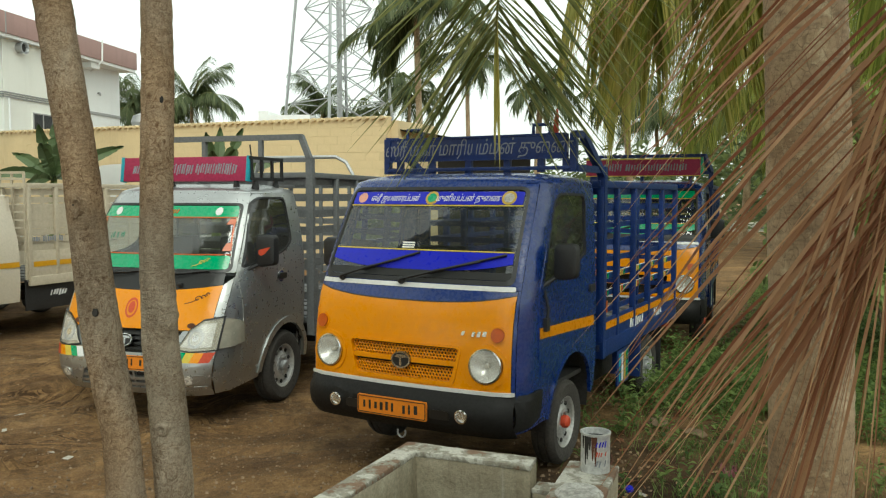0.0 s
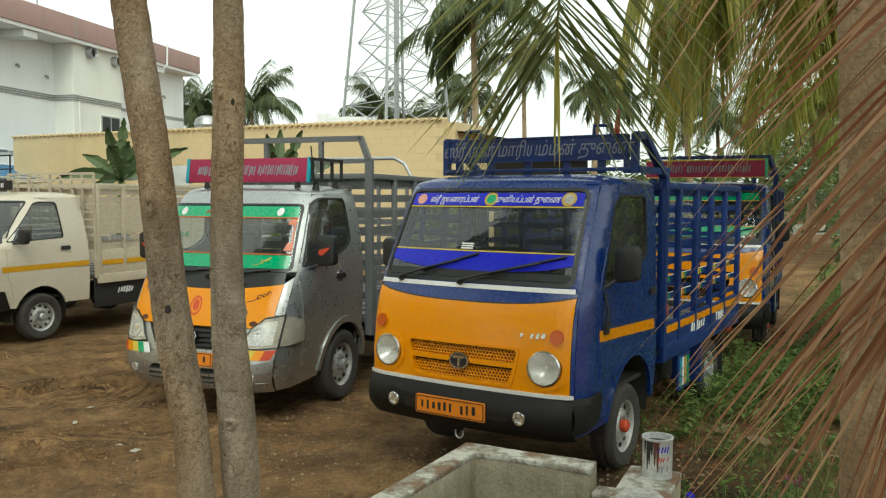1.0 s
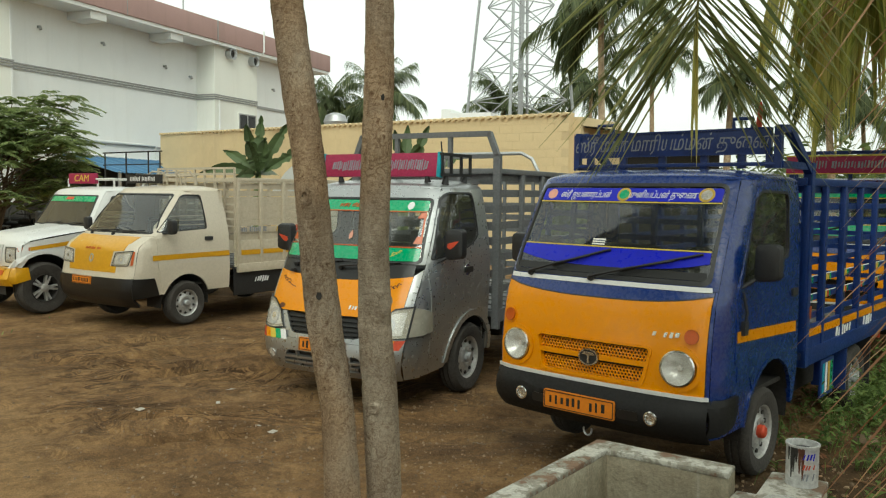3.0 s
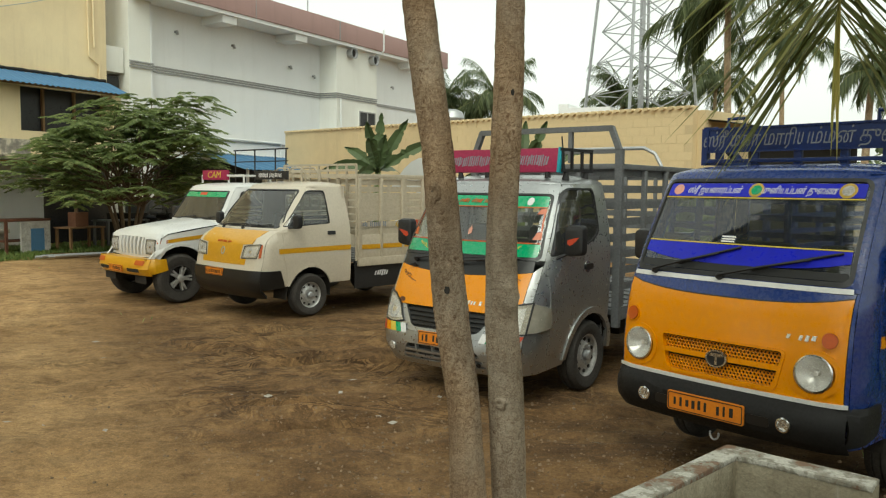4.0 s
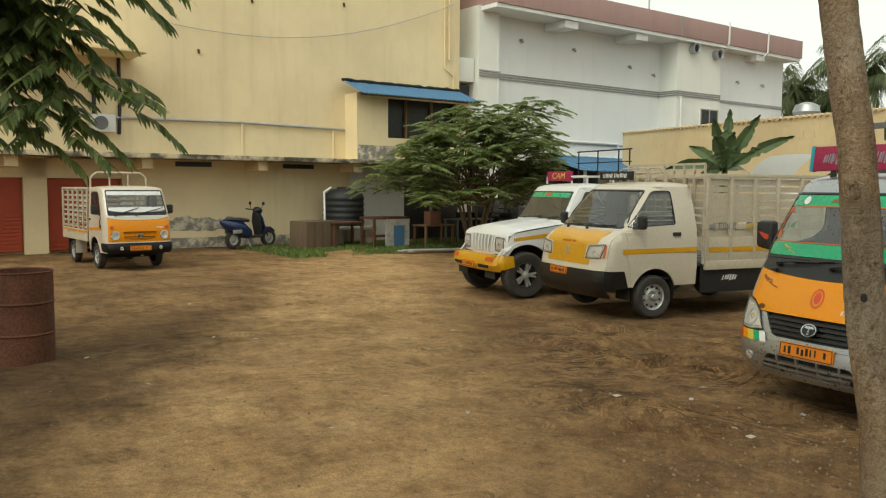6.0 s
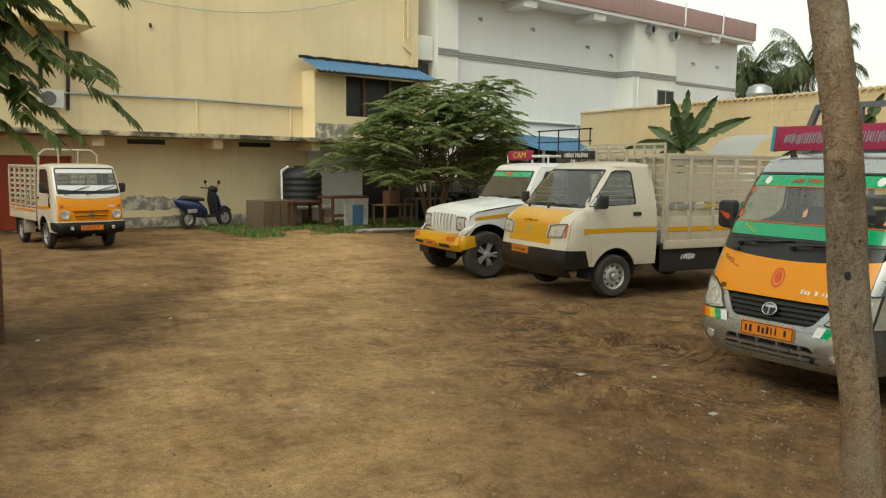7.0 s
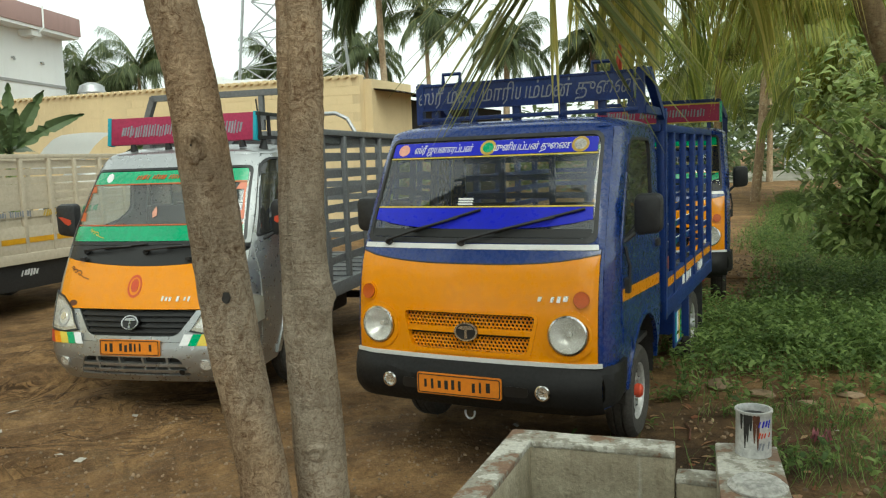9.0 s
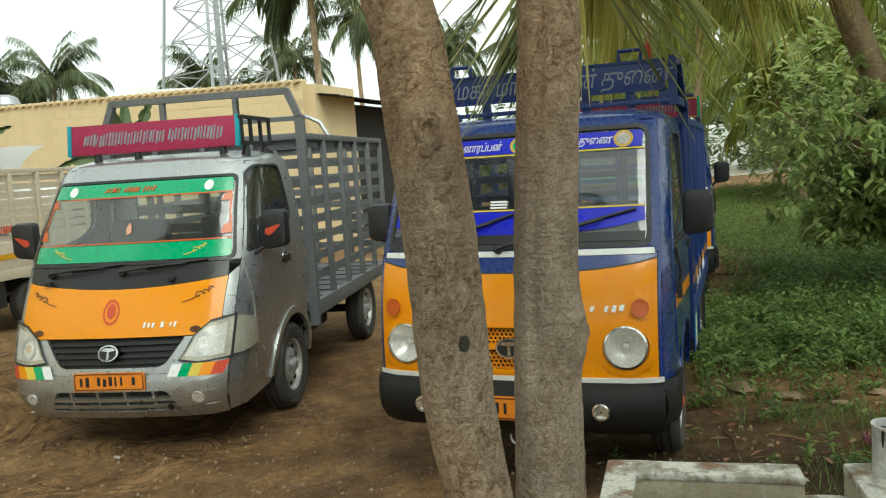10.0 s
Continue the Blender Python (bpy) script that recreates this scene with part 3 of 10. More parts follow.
def lathe(bm, profile, seg=32, m=None, closed=False):
    """Turn (radius, height) points about z; then by m."""
    rings = []
    for r, h in profile:
        rings.append([bm.verts.new((r * math.cos(2 * math.pi * k / seg), r * math.sin(2 * math.pi * k / seg), h)) for k in range(seg)] if r > 1e-5 else [bm.verts.new((0, 0, h))])
    for a, b in zip(rings, rings[1:]):
        for k in range(seg):
            q = [a[k % len(a)], a[(k + 1) % len(a)], b[(k + 1) % len(b)], b[k % len(b)]]
            q = [v for i, v in enumerate(q) if v not in q[:i]]
            if len(q) > 2:
                bm.faces.new(q)
    if m is not None:
        bmesh.ops.transform(bm, matrix=m, verts=[v for ring in rings for v in ring])
    return bm


def rounded(pts, r, n=4):
    """A polygon with its corners rounded by r (one number or one a corner)."""
    out, k = [], len(pts)
    rs = r if isinstance(r, (list, tuple)) else [r] * k
    for i in range(k):
        p, a, b = Vector(pts[i]), Vector(pts[i - 1]), Vector(pts[(i + 1) % k])
        if rs[i] <= 0:
            out.append(tuple(p))
            continue
        da, db = (a - p), (b - p)
        ra = min(rs[i], da.length * 0.45, db.length * 0.45)
        s, e = p + da.normalized() * ra, p + db.normalized() * ra
        for j in range(n + 1):
            t = j / n
            out.append(tuple(s * (1 - t) ** 2 + p * 2 * t * (1 - t) + e * t ** 2))
    return out


def skin(outer, fn, holes=(), step=0.12, thick=0.015):
    """A sheet cut to an outline with holes in two measures (u, v), laid on a surface by fn(u, v, off), with its rim turned in."""
    bm = bmesh.new()
    for loop in (outer, *holes):
        vs = [bm.verts.new((u, v, 0)) for u, v in loop]
        for a, b in zip(vs, vs[1:] + vs[:1]):
            bm.edges.new((a, b))
    bmesh.ops.triangle_fill(bm, use_beauty=True, use_dissolve=False, edges=bm.edges[:], normal=(0, 0, 1))
    for axis in (0, 1):
        lo, hi = min(p[axis] for p in outer), max(p[axis] for p in outer)
        for k in range(1, int((hi - lo) / step) + 1):
            co, no = [0, 0, 0], [0, 0, 0]
            co[axis], no[axis] = lo + k * step, 1
            bmesh.ops.bisect_plane(bm, geom=bm.verts[:] + bm.edges[:] + bm.faces[:], dist=1e-5, plane_co=co, plane_no=no)
    flat = {v: (v.co.x, v.co.y) for v in bm.verts}
    rim = [e for e in bm.edges if len(e.link_faces) == 1]
    if thick:
        inner = {}
        for e in rim:
            for v in e.verts:
                if v not in inner:
                    inner[v] = bm.verts.new(fn(*flat[v], -thick))
        for e in rim:
            bm.faces.new((e.verts[0], e.verts[1], inner[e.verts[1]], inner[e.verts[0]]))
    for v, (a, b) in flat.items():
        v.co = fn(a, b, 0.0)
    bmesh.ops.recalc_face_normals(bm, faces=bm.faces[:])
    return bm


def table(rows):
    zs, vs = [r[0] for r in rows], [r[1] for r in rows]
    return lambda z: float(np.interp(z, zs, vs))


def smooth_table(rows):
    """A smooth curve through (z, value) rows."""
    zs, vs = np.array([r[0] for r in rows], float), np.array([r[1] for r in rows], float)
    d = np.gradient(vs, zs)

    def at(z):
        z = min(max(z, zs[0]), zs[-1])
        i = min(int(np.searchsorted(zs, z, side="right")) - 1, len(zs) - 2)
        h = zs[i + 1] - zs[i]
        t = (z - zs[i]) / h
        return float((2 * t ** 3 - 3 * t * t + 1) * vs[i] + (t ** 3 - 2 * t * t + t) * h * d[i] + (3 * t * t - 2 * t ** 3) * vs[i + 1] + (t ** 3 - t * t) * h * d[i + 1])

    return at


class Shell:
    """The outer surface of a cab: nose line yf(z), half width w(z), corner radius rc, bow of the front."""

    def __init__(self, yf, w, rc, bow=0.03):
        self.yf, self.w, self.rc, self.bow = yf, w, rc, bow

    def raw_front(self, x, z):
        w, rc, a = self.w(z), self.rc, abs(x)
        y = self.yf(z) + self.bow * (x / w) ** 2
        if a > w - rc:
            y += rc - math.sqrt(max(rc * rc - min(a - w + rc, rc) ** 2, 0))
        return Vector((x, y, z))

    def raw_side(self, y, z, sgn):
        w, rc = self.w(z), self.rc
        y0 = self.yf(z) + self.bow + rc
        x = w
        if y < y0:
            x = w - rc + math.sqrt(max(rc * rc - min(y0 - y, rc) ** 2, 0))
        return Vector((sgn * x, y, z))

    def off(self, f, a, b, d):
        p = f(a, b)
        if d:
            e = 0.004
            du, dv = f(a + e, b) - f(a - e, b), f(a, b + e) - f(a, b - e)
            n = du.cross(dv)
            if n.length > 1e-12:
                n.normalize()
                mid = Vector((0, self.yf(b) + 0.8, b))
                if n.dot(p - mid) < 0:
                    n = -n
                p = p + n * d
        return p

    def front(self, lift=0.0):
        return lambda x, z, o: self.off(self.raw_front, x, z, o + lift)

    def side(self, sgn, lift=0.0):
        return lambda y, z, o: self.off(lambda a, b: self.raw_side(a, b, sgn), y, z, o + lift)


def roof_bm(sh, z0, yb, h, nx=20, ny=16, lead=0.5):
    """A crowned roof over a shell, from its edge at height z0 back to yb."""
    bm, w = bmesh.new(), sh.w(z0)
    rows = []
    for j in range(ny + 1):
        row = []
        for i in range(nx + 1):
            s = -1 + 2 * i / nx
            x = w * math.copysign(1 - (1 - abs(s)) ** 1.6, s)
            y0 = sh.raw_front(x * 0.999, z0).y
            t = (j / ny) ** 1.5
            y = y0 + (yb - y0) * t
            f = (1 - abs(x / w) ** 5) ** 0.5 if abs(x) < w else 0.0
            g = math.sqrt(max(0, 1 - max(0, 1 - (y - y0) / lead) ** 2.4))
            e = 1 - 0.25 * max(0, (y - (yb - 0.25)) / 0.25) ** 2
            row.append(bm.verts.new((x, y, z0 + h * f * g * e)))
        rows.append(row)
    for a, b in zip(rows, rows[1:]):
        for i in range(nx):
            bm.faces.new((a[i], a[i + 1], b[i + 1], b[i]))
    back = [bm.verts.new((v.co.x, yb, z0)) for v in rows[-1][1:-1]]
    chain = [rows[-1][0], *back, rows[-1][-1]]
    for i in range(nx):
        q = [rows[-1][i], rows[-1][i + 1], chain[i + 1], chain[i]]
        q = [v for k, v in enumerate(q) if v not in q[:k]]
        if len(q) > 2:
            bm.faces.new(q)
    return bm


def glyphs(text, size, m, fn=None, extrude=0.001):
    """Writing as a mesh: lies in x and y, centred, then laid by fn(x, y, off) or m. Signs that stand before their letter are written first."""
    cu = bpy.data.curves.new("lettering", "FONT")
    cu.body, cu.size, cu.align_x, cu.align_y, cu.extrude, cu.resolution_u = text, size, "CENTER", "CENTER", extrude, 3
    ob = bpy.data.objects.new("lettering", cu)
    scene.collection.objects.link(ob)
    bpy.context.view_layer.update()
    me = bpy.data.meshes.new_from_object(ob.evaluated_get(bpy.context.evaluated_depsgraph_get()))
    bpy.data.objects.remove(ob)
    bpy.data.curves.remove(cu)
    bm = bmesh.new()
    bm.from_mesh(me)
    bpy.data.meshes.remove(me)
    if fn:
        for v in bm.verts:
            v.co = fn(v.co.x, v.co.y, v.co.z)
    else:
        bmesh.ops.transform(bm, matrix=m, verts=bm.verts[:])
    return bm


def bars(rng, length, height, fn, count, slant=0.1, gap=0.35, off=0.0015):
    """Unreadable writing as plain strokes in a row, laid on a surface by fn(x, y, off)."""
    bm, x, pitch = bmesh.new(), -length / 2, length / count
    for k in range(count):
        wdt = pitch * (1 - gap) * rng.uniform(0.5, 1.0)
        h0, h1 = -height / 2 * rng.uniform(0.6, 1), height / 2 * rng.uniform(0.6, 1)
        if rng.random() < 0.12:
            x += pitch
            continue
        quad = [(x, h0), (x + wdt, h0), (x + wdt + slant * height, h1), (x + slant * height, h1)]
        vs = [bm.verts.new(fn(a, b, off)) for a, b in quad]
        lo = [bm.verts.new(fn(a, b, -0.001)) for a, b in quad]
        bm.faces.new(vs)
        for i in range(4):
            bm.faces.new((vs[i], lo[i], lo[(i + 1) % 4], vs[(i + 1) % 4]))
        x += pitch
    bmesh.ops.recalc_face_normals(bm, faces=bm.faces[:])
    return bm


def scatter(name, bm, material, parent, label=""):
    """Each loose piece of a mesh becomes a part of its own."""
    seen = set()
    for v0 in bm.verts:
        if v0 in seen:
            continue
        stack, group = [v0], []
        seen.add(v0)
        while stack:
            v = stack.pop()
            group.append(v)
            for e in v.link_edges:
                o = e.other_vert(v)
                if o not in seen:
                    seen.add(o)
                    stack.append(o)
        piece = bmesh.new()
        at = {v: piece.verts.new(v.co) for v in group}
        for f in {f for v in group for f in v.link_faces}:
            piece.faces.new([at[v] for v in f.verts])
        part(name, piece, material, parent, label)
    bm.free()


def disc(fn, cx, cy, rx, ry, n=20, off=0.0, depth=0.004, hole=0.0):
    """A flat round or oval plate, or a ring, on a surface."""
    outer = [(cx + rx * math.cos(2 * math.pi * k / n), cy + ry * math.sin(2 * math.pi * k / n)) for k in range(n)]
    holes = [[(cx + rx * hole * math.cos(2 * math.pi * k / n), cy + ry * hole * math.sin(2 * math.pi * k / n)) for k in range(n)]] if hole else []
    return skin(outer, lambda a, b, o: fn(a, b, o + off), holes, 9, depth)


# Ground: one sheet to the horizon, uneven near the camera.
def ground_z(x, y):
    near = max(0.0, 1 - max(abs(x + 5) / 30, abs(y - 8) / 30))
    z = 0.035 * noise.noise((x * 0.35, y * 0.35, 1.3)) + 0.03 * noise.noise((x * 1.3, y * 1.3, 4.1))
    rut = noise.noise((x * 0.5, y * 2.6, 7.7))
    z += 0.03 * rut * max(0, noise.noise((x * 0.3, y * 0.3, 9.9)) + 0.4)
    z += 0.010 * noise.noise((x * 6, y * 6, 2.2))
    a, b = 0.94 * x + 0.34 * y, -0.34 * x + 0.94 * y
    lane = max(0.0, noise.noise((x * 0.35, y * 0.35, 21.0)) + 0.25)
    z += 0.11 * lane * (abs(noise.noise((a * 0.7, b * 3.2, 11.0))) - 0.25) + 0.03 * lane * noise.noise((a * 2.5, b * 11, 14.0))
    churned = max(0.0, 1 - math.hypot((x + 4.5) / 2.3, (y - 6.7) / 1.5)) + 0.6 * max(0.0, 1 - math.hypot((x + 3.3) / 1.6, (y - 4.3) / 1.0))
    if churned:
        a, b = 0.72 * x + 0.69 * y, -0.69 * x + 0.72 * y
        b += 0.22 * noise.noise((a * 0.6, b * 0.5, 31.0))
        ridge = 1 - 2 * abs(noise.noise((a * 0.7, b * 4.2, 33.0)))
        z += min(1.0, 2.2 * churned) * (0.11 * (ridge - 0.55) + 0.02 * noise.noise((a * 3, b * 9, 35.0)))
    return z * near - 0.012


def spread(lo, hi, far_lo, far_hi, step):
    inner = list(np.arange(lo, hi + 1e-6, step))
    left, right, d = [], [], step
    x = lo
    while x > far_lo:
        d *= 1.25
        x -= d
        left.append(x)
    x, d = hi, step
    while x < far_hi:
        d *= 1.25
        x += d
        right.append(x)
    return left[::-1] + inner + right


def build_ground():
    xs, ys = spread(-10, 3, -900, 900, 0.05), spread(1.0, 9.5, -900, 1500, 0.05)
    verts = [(x, y, ground_z(x, y)) for y in ys for x in xs]
    n = len(xs)
    faces = [(j * n + i, j * n + i + 1, (j + 1) * n + i + 1, (j + 1) * n + i) for j in range(len(ys) - 1) for i in range(n - 1)]
    me = bpy.data.meshes.new("ground")
    me.from_pydata(verts, [], faces)
    me.polygons.foreach_set("use_smooth", [True] * len(faces))
    me.materials.append(M["dirt"])
    return tagged(new("ground", me), "rutted brown dirt yard with damp patches", "ground", kind="structure")


build_ground()

# The long building: u along its front, v out into the yard.
FRONT = pose(-21.47, 0, 0, 0, 0, -2.54) @ Matrix(((0, 1, 0, 0), (1, 0, 0, 0), (0, 0, 1, 0), (0, 0, 0, 1)))


def front_box(rows, bevel=0.0):
    """Boxes of u0, u1, v0, v1, z0, z1 on the long building."""
    bm = bmesh.new()
    for u0, u1, v0, v1, z0, z1 in rows:
        box(bm, u0, u1, v0, v1, z0, z1, bevel)
    bmesh.ops.transform(bm, matrix=FRONT, verts=bm.verts[:])
    bmesh.ops.recalc_face_normals(bm, faces=bm.faces[:])
    return bm


def setting(name, bm, mat, label, category="wall", smooth=35):
    return tagged(part(name, bm, mat, None, label, smooth), label, category, kind="structure")


def building():
    y = setting("wall_yellow", front_box([(6.25, 17.25, -6, 0, 0, 2.4), (-14, 17.25, -6, 0, 2.4, 9.5), (-14, 3.93, -6, -0.25, 0, 2.4), (3.93, 4.46, -6, 0, 0, 2.4), (4.46, 6.25, -6, -0.25, 0, 2.4)]), "yellowwall", "pale yellow painted building wall with stains")
    for u0, u1 in ((1.5, 3.91), (4.48, 6.23)):
        sh = tagged(part("shutter", front_box([(u0, u1, -0.2, -0.17, 0.05, 1.86)]), "redshutter"), "red rolling shutter, closed", "shutter", "red shutters")
        for k in range(19):
            part("shutter_slat", front_box([(u0 + 0.02, u1 - 0.02, -0.17, -0.145, 0.07 + k * 0.095, 0.07 + k * 0.095 + 0.07)]), "redshutter", sh)
    setting("lintel", front_box([(-14, 6.25, -0.22, 0.0, 1.87, 2.35)]), "yellowwall", "yellow beam over the shutters")
    setting("sunshade", front_box([(-14, 17.0, 0.0, 1.2, 2.38, 2.5)], 0.01), "ledgepaint", "thin ledge with black mould stains along the wall", "ledge")
    for u in (0.5, 3.55, 6.62, 9.73, 12.77):
        setting("bracket", front_box([(u - 0.14, u + 0.14, 0.0, 0.9, 2.12, 2.38)], 0.01), "yellowwall", "small bracket under the ledge", "bracket")
    setting("damp_band", front_box([(6.6, 16.8, 0.0, 0.012, 0.0, 0.28)]), "peel", "damp flaking plaster at the foot of the wall")
    top = [(u, 0.82 + 0.14 * noise.noise((u * 2.1, 0, 0)) + 0.08 * noise.noise((u * 9, 3, 0))) for u in np.arange(7.4, 9.5, 0.06)]
    bot = [(u, 0.47 + 0.1 * noise.noise((u * 3.1, 5, 0))) for u in np.arange(9.44, 7.4, -0.06)]
    setting("peeling_patch", skin(top + bot, lambda a, b, o: FRONT @ Vector((a, 0.006 + o, b)), (), 9, 0.004), "peel", "grey patch of peeled paint on the wall", "patch")
    for u in (7.62, 10.76):
        setting("vent_slot", front_box([(u, u + 1.0, 0.0, 0.015, 2.21, 2.34)]), "darkvoid", "dark slot under the ledge", "vent")
    # Bay with window and blue awning.
    setting("bay", front_box([(12.85, 13.95, 0, 0.7, 2.5, 4.5), (13.95, 17.2, 0, 0.7, 2.5, 3.2), (13.95, 17.2, 0, 0.12, 3.2, 4.5), (16.9, 17.2, 0.12, 0.7, 3.2, 4.5)]), "yellowwall", "yellow bay above the ledge", "bay")
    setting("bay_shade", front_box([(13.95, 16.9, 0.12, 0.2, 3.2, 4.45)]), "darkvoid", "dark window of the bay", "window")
    for u in (13.97, 14.9, 15.9, 16.86):
        setting("bay_mullion", front_box([(u - 0.03, u + 0.03, 0.2, 0.3, 3.2, 4.45)]), "wood", "dark window post", "post")
    setting("stain_patch", front_box([(12.87, 14.2, 0.7, 0.712, 2.5, 2.95)]), "peel", "mouldy stain on the bay", "patch")
    moss = bmesh.new()
    tube(moss, [FRONT @ Vector((12.6 + 4.4 * t, 0.26, 4.90 + 0.03 * noise.noise((t * 14, 1, 0)))) for t in np.linspace(0, 1, 40)], [0.05 + 0.035 * noise.noise((k * 0.5, 2, 0)) for k in range(40)], 7)
    setting("awning_flashing", moss, "under", "dark mossy mortar along the top of the awning", "flashing")
    aw = bmesh.new()
    n = 120
    for k in range(n):
        u0, u1 = 12.6 + 4.55 * k / n, 12.6 + 4.55 * (k + 1) / n
        h = lambda q: 0.022 * math.sin(q * 2 * math.pi / 0.17)
        vs = [aw.verts.new(FRONT @ Vector(p)) for p in ((u0, 0.25, 4.86 + h(u0)), (u1, 0.25, 4.86 + h(u1)), (u1, 1.35, 4.42 + h(u1)), (u0, 1.35, 4.42 + h(u0)))]
        aw.faces.new(vs)
    tagged(part("awning", aw, "bluesheet", None, "", 60), "blue corrugated sheet awning over the bay window", "awning")
    setting("awning_beam", front_box([(12.65, 17.1, 1.15, 1.22, 4.38, 4.46)]), "wood", "dark beam under the awning", "beam")
    setting("canopy", front_box([(2.0, 6.3, 0.0, 1.1, 5.0, 5.3)], 0.02), "yellowwall", "yellow window canopy", "canopy")
    setting("canopy_lip", front_box([(2.0, 6.55, 0.0, 1.3, 4.93, 5.0)], 0.01), "yellowwall", "thin canopy slab", "canopy")
    # Pipes and wires on the yellow wall.
    for pts, rad in (([(6.0, 0.06, 3.42), (9.5, 0.06, 3.47), (12.8, 0.06, 3.42)], 0.035), ([(9.5, 0.06, 3.46), (9.5, 0.06, 2.55)], 0.025), ([(6.2, 0.05, 5.0), (6.22, 0.05, 4.0), (6.18, 0.05, 3.0)], 0.045), ([(5.6, 0.05, 5.0), (5.58, 0.05, 3.47)], 0.05),
                     ([(16.55, 0.06, 9.4), (16.6, 0.06, 5.6), (16.95, 0.06, 5.4), (16.95, 0.06, 4.7)], 0.03), ([(16.75, 0.06, 9.4), (16.78, 0.06, 5.9)], 0.03), ([(12.4, 0.06, 3.4), (12.4, 0.06, 2.55)], 0.025)):
        pipe = bmesh.new()
        tube(pipe, [FRONT @ Vector(p) for p in pts], rad, 8)
        tagged(part("wall_pipe", pipe, "black" if rad > 0.04 else "steel" if rad > 0.03 else "yellowwall"), "thin pipe fixed to the yellow wall", "pipe", "wall pipes")
    wire = bmesh.new()
    tube(wire, [FRONT @ Vector((7.0 + 10.0 * t, 0.1, 6.0 + 1.75 * t ** 1.9 - 0.35 * math.sin(math.pi * t))) for t in np.linspace(0, 1, 14)], 0.010, 4)
    tagged(part("cable", wire, "steel"), "thin sagging grey cable", "cable")
    for u, z in ((8.3, 5.35), (9.85, 6.9), (12.8, 7.2)):
        spots = bmesh.new()
        tube(spots, [FRONT @ Vector((u, -0.02, z)), FRONT @ Vector((u, 0.03, z)), FRONT @ Vector((u, 0.05, z - 0.08))], 0.035, 6)
        tagged(part("wall_spout", spots, "rust"), "small rusty spout stub on the yellow wall", "spout", "wall spouts")
    ac = tagged(part("air_conditioner", front_box([(5.45, 6.01, 0.05, 0.4, 3.03, 3.46)], 0.015), "white"), "white outdoor air conditioner unit on the wall", "air conditioner")
    part("fan_grille", lathe(bmesh.new(), [(0.17, 0), (0.17, 0.012), (0.15, 0.014), (0.05, 0.004), (0, 0.004)], 24, FRONT @ pose(5.66, 0.405, 3.245, -90, 0, 0)), "greysteel", ac)
    # Recess between the yellow and the white part.
    setting("recess", front_box([(17.25, 18.1, -6, -1.2, 0, 9.0), (17.25, 19.0, -1.0, -0.4, 0, 4.6), (18.1, 19.0, -6, -0.01, 4.6, 7.9)]), "creamwall", "shaded gap between the buildings")
    setting("recess_balcony", front_box([(17.3, 18.05, -0.9, -0.2, 5.3, 6.1)], 0.01), "creamwall", "small walled balcony in the gap", "balcony")
    setting("recess_window", front_box([(17.35, 18.0, -0.42, -0.39, 4.65, 5.2)]), "darkvoid", "dark louvred window", "window")
    # White part with a projecting block and pink parapet.
    setting("wall_white", front_box([(19.02, 28.17, -6, -0.35, 0, 8.0)]), "whitewall", "off-white painted building wall")
    setting("wall_white_end", front_box([(31.15, 36.8, -6, 0.1, 0, 8.0)]), "whitewall", "off-white painted end of the building")
    setting("wall_white_corner", front_box([(18.1, 18.95, -6, 0.0, 0, 4.6)]), "whitewall", "off-white low corner wall")
    setting("wall_white_return", front_box([(18.95, 19.02, -6, 0.0, 0, 8.0)]), "whitewall", "off-white wall return")
    setting("wall_block", front_box([(28.17, 31.15, -6, 0.55, 0, 8.0)]), "creamwall", "cream projecting stair block")
    for k in range(3):
        z = 5.51 + k * 0.085
        setting("band", front_box([(18.95, 28.17, -0.35, -0.31, z, z + 0.05)]), "stripegrey", "grey moulded band on the wall", "band")
        setting("band", front_box([(28.17, 31.15, 0.55, 0.59, z, z + 0.05), (28.13, 28.17, -0.35, 0.59, z, z + 0.05)]), "stripegrey", "grey moulded band on the block", "band")
        setting("band", front_box([(18.1, 19.04, 0.0, 0.04, z, z + 0.05)]), "stripegrey", "grey moulded band on the wall", "band")
    setting("band", front_box([(31.15, 36.8, 0.1, 0.14, 5.5, 5.62), (18.95, 28.17, -0.35, -0.30, 3.36, 3.42)]), "stripegrey", "thin grey band low on the wall", "band")
    setting("parapet", front_box([(18.2, 37.15, -6.5, 0.85, 7.85, 8.66)], 0.02), "fascia", "dusty pink parapet with a deep overhang", "parapet")
    setting("soffit", front_box([(18.2, 37.05, -6.0, 0.80, 7.72, 7.86)]), "whitewall", "white underside of the overhang", "soffit")
    setting("fascia_seam", front_box([(28.0, 28.05, 0.85, 0.87, 7.85, 8.66), (23.0, 23.03, 0.85, 0.86, 7.85, 8.66)]), "stripegrey", "joint in the parapet", "seam")
    for u in (21.5, 25.4, 33.6):
        setting("soffit_beam", front_box([(u, u + 0.7, -0.4, 0.7, 7.45, 7.72)], 0.02), "whitewall", "beam end under the overhang", "beam")
    for u, z in ((29.08, 7.48), (30.70, 7.40)):
        vt = tagged(part("vent", lathe(bmesh.new(), [(0.2, 0.0), (0.2, 0.22), (0.24, 0.3), (0.2, 0.3), (0.17, 0.2), (0, 0.18)], 20, FRONT @ pose(u, 0.55, z, -90, 0, 0)), "steel"), "round metal vent hood on the wall", "vent")
        part("vent_hole", lathe(bmesh.new(), [(0.16, 0.21), (0, 0.21)], 18, FRONT @ pose(u, 0.55, z, -90, 0, 0)), "under", vt)
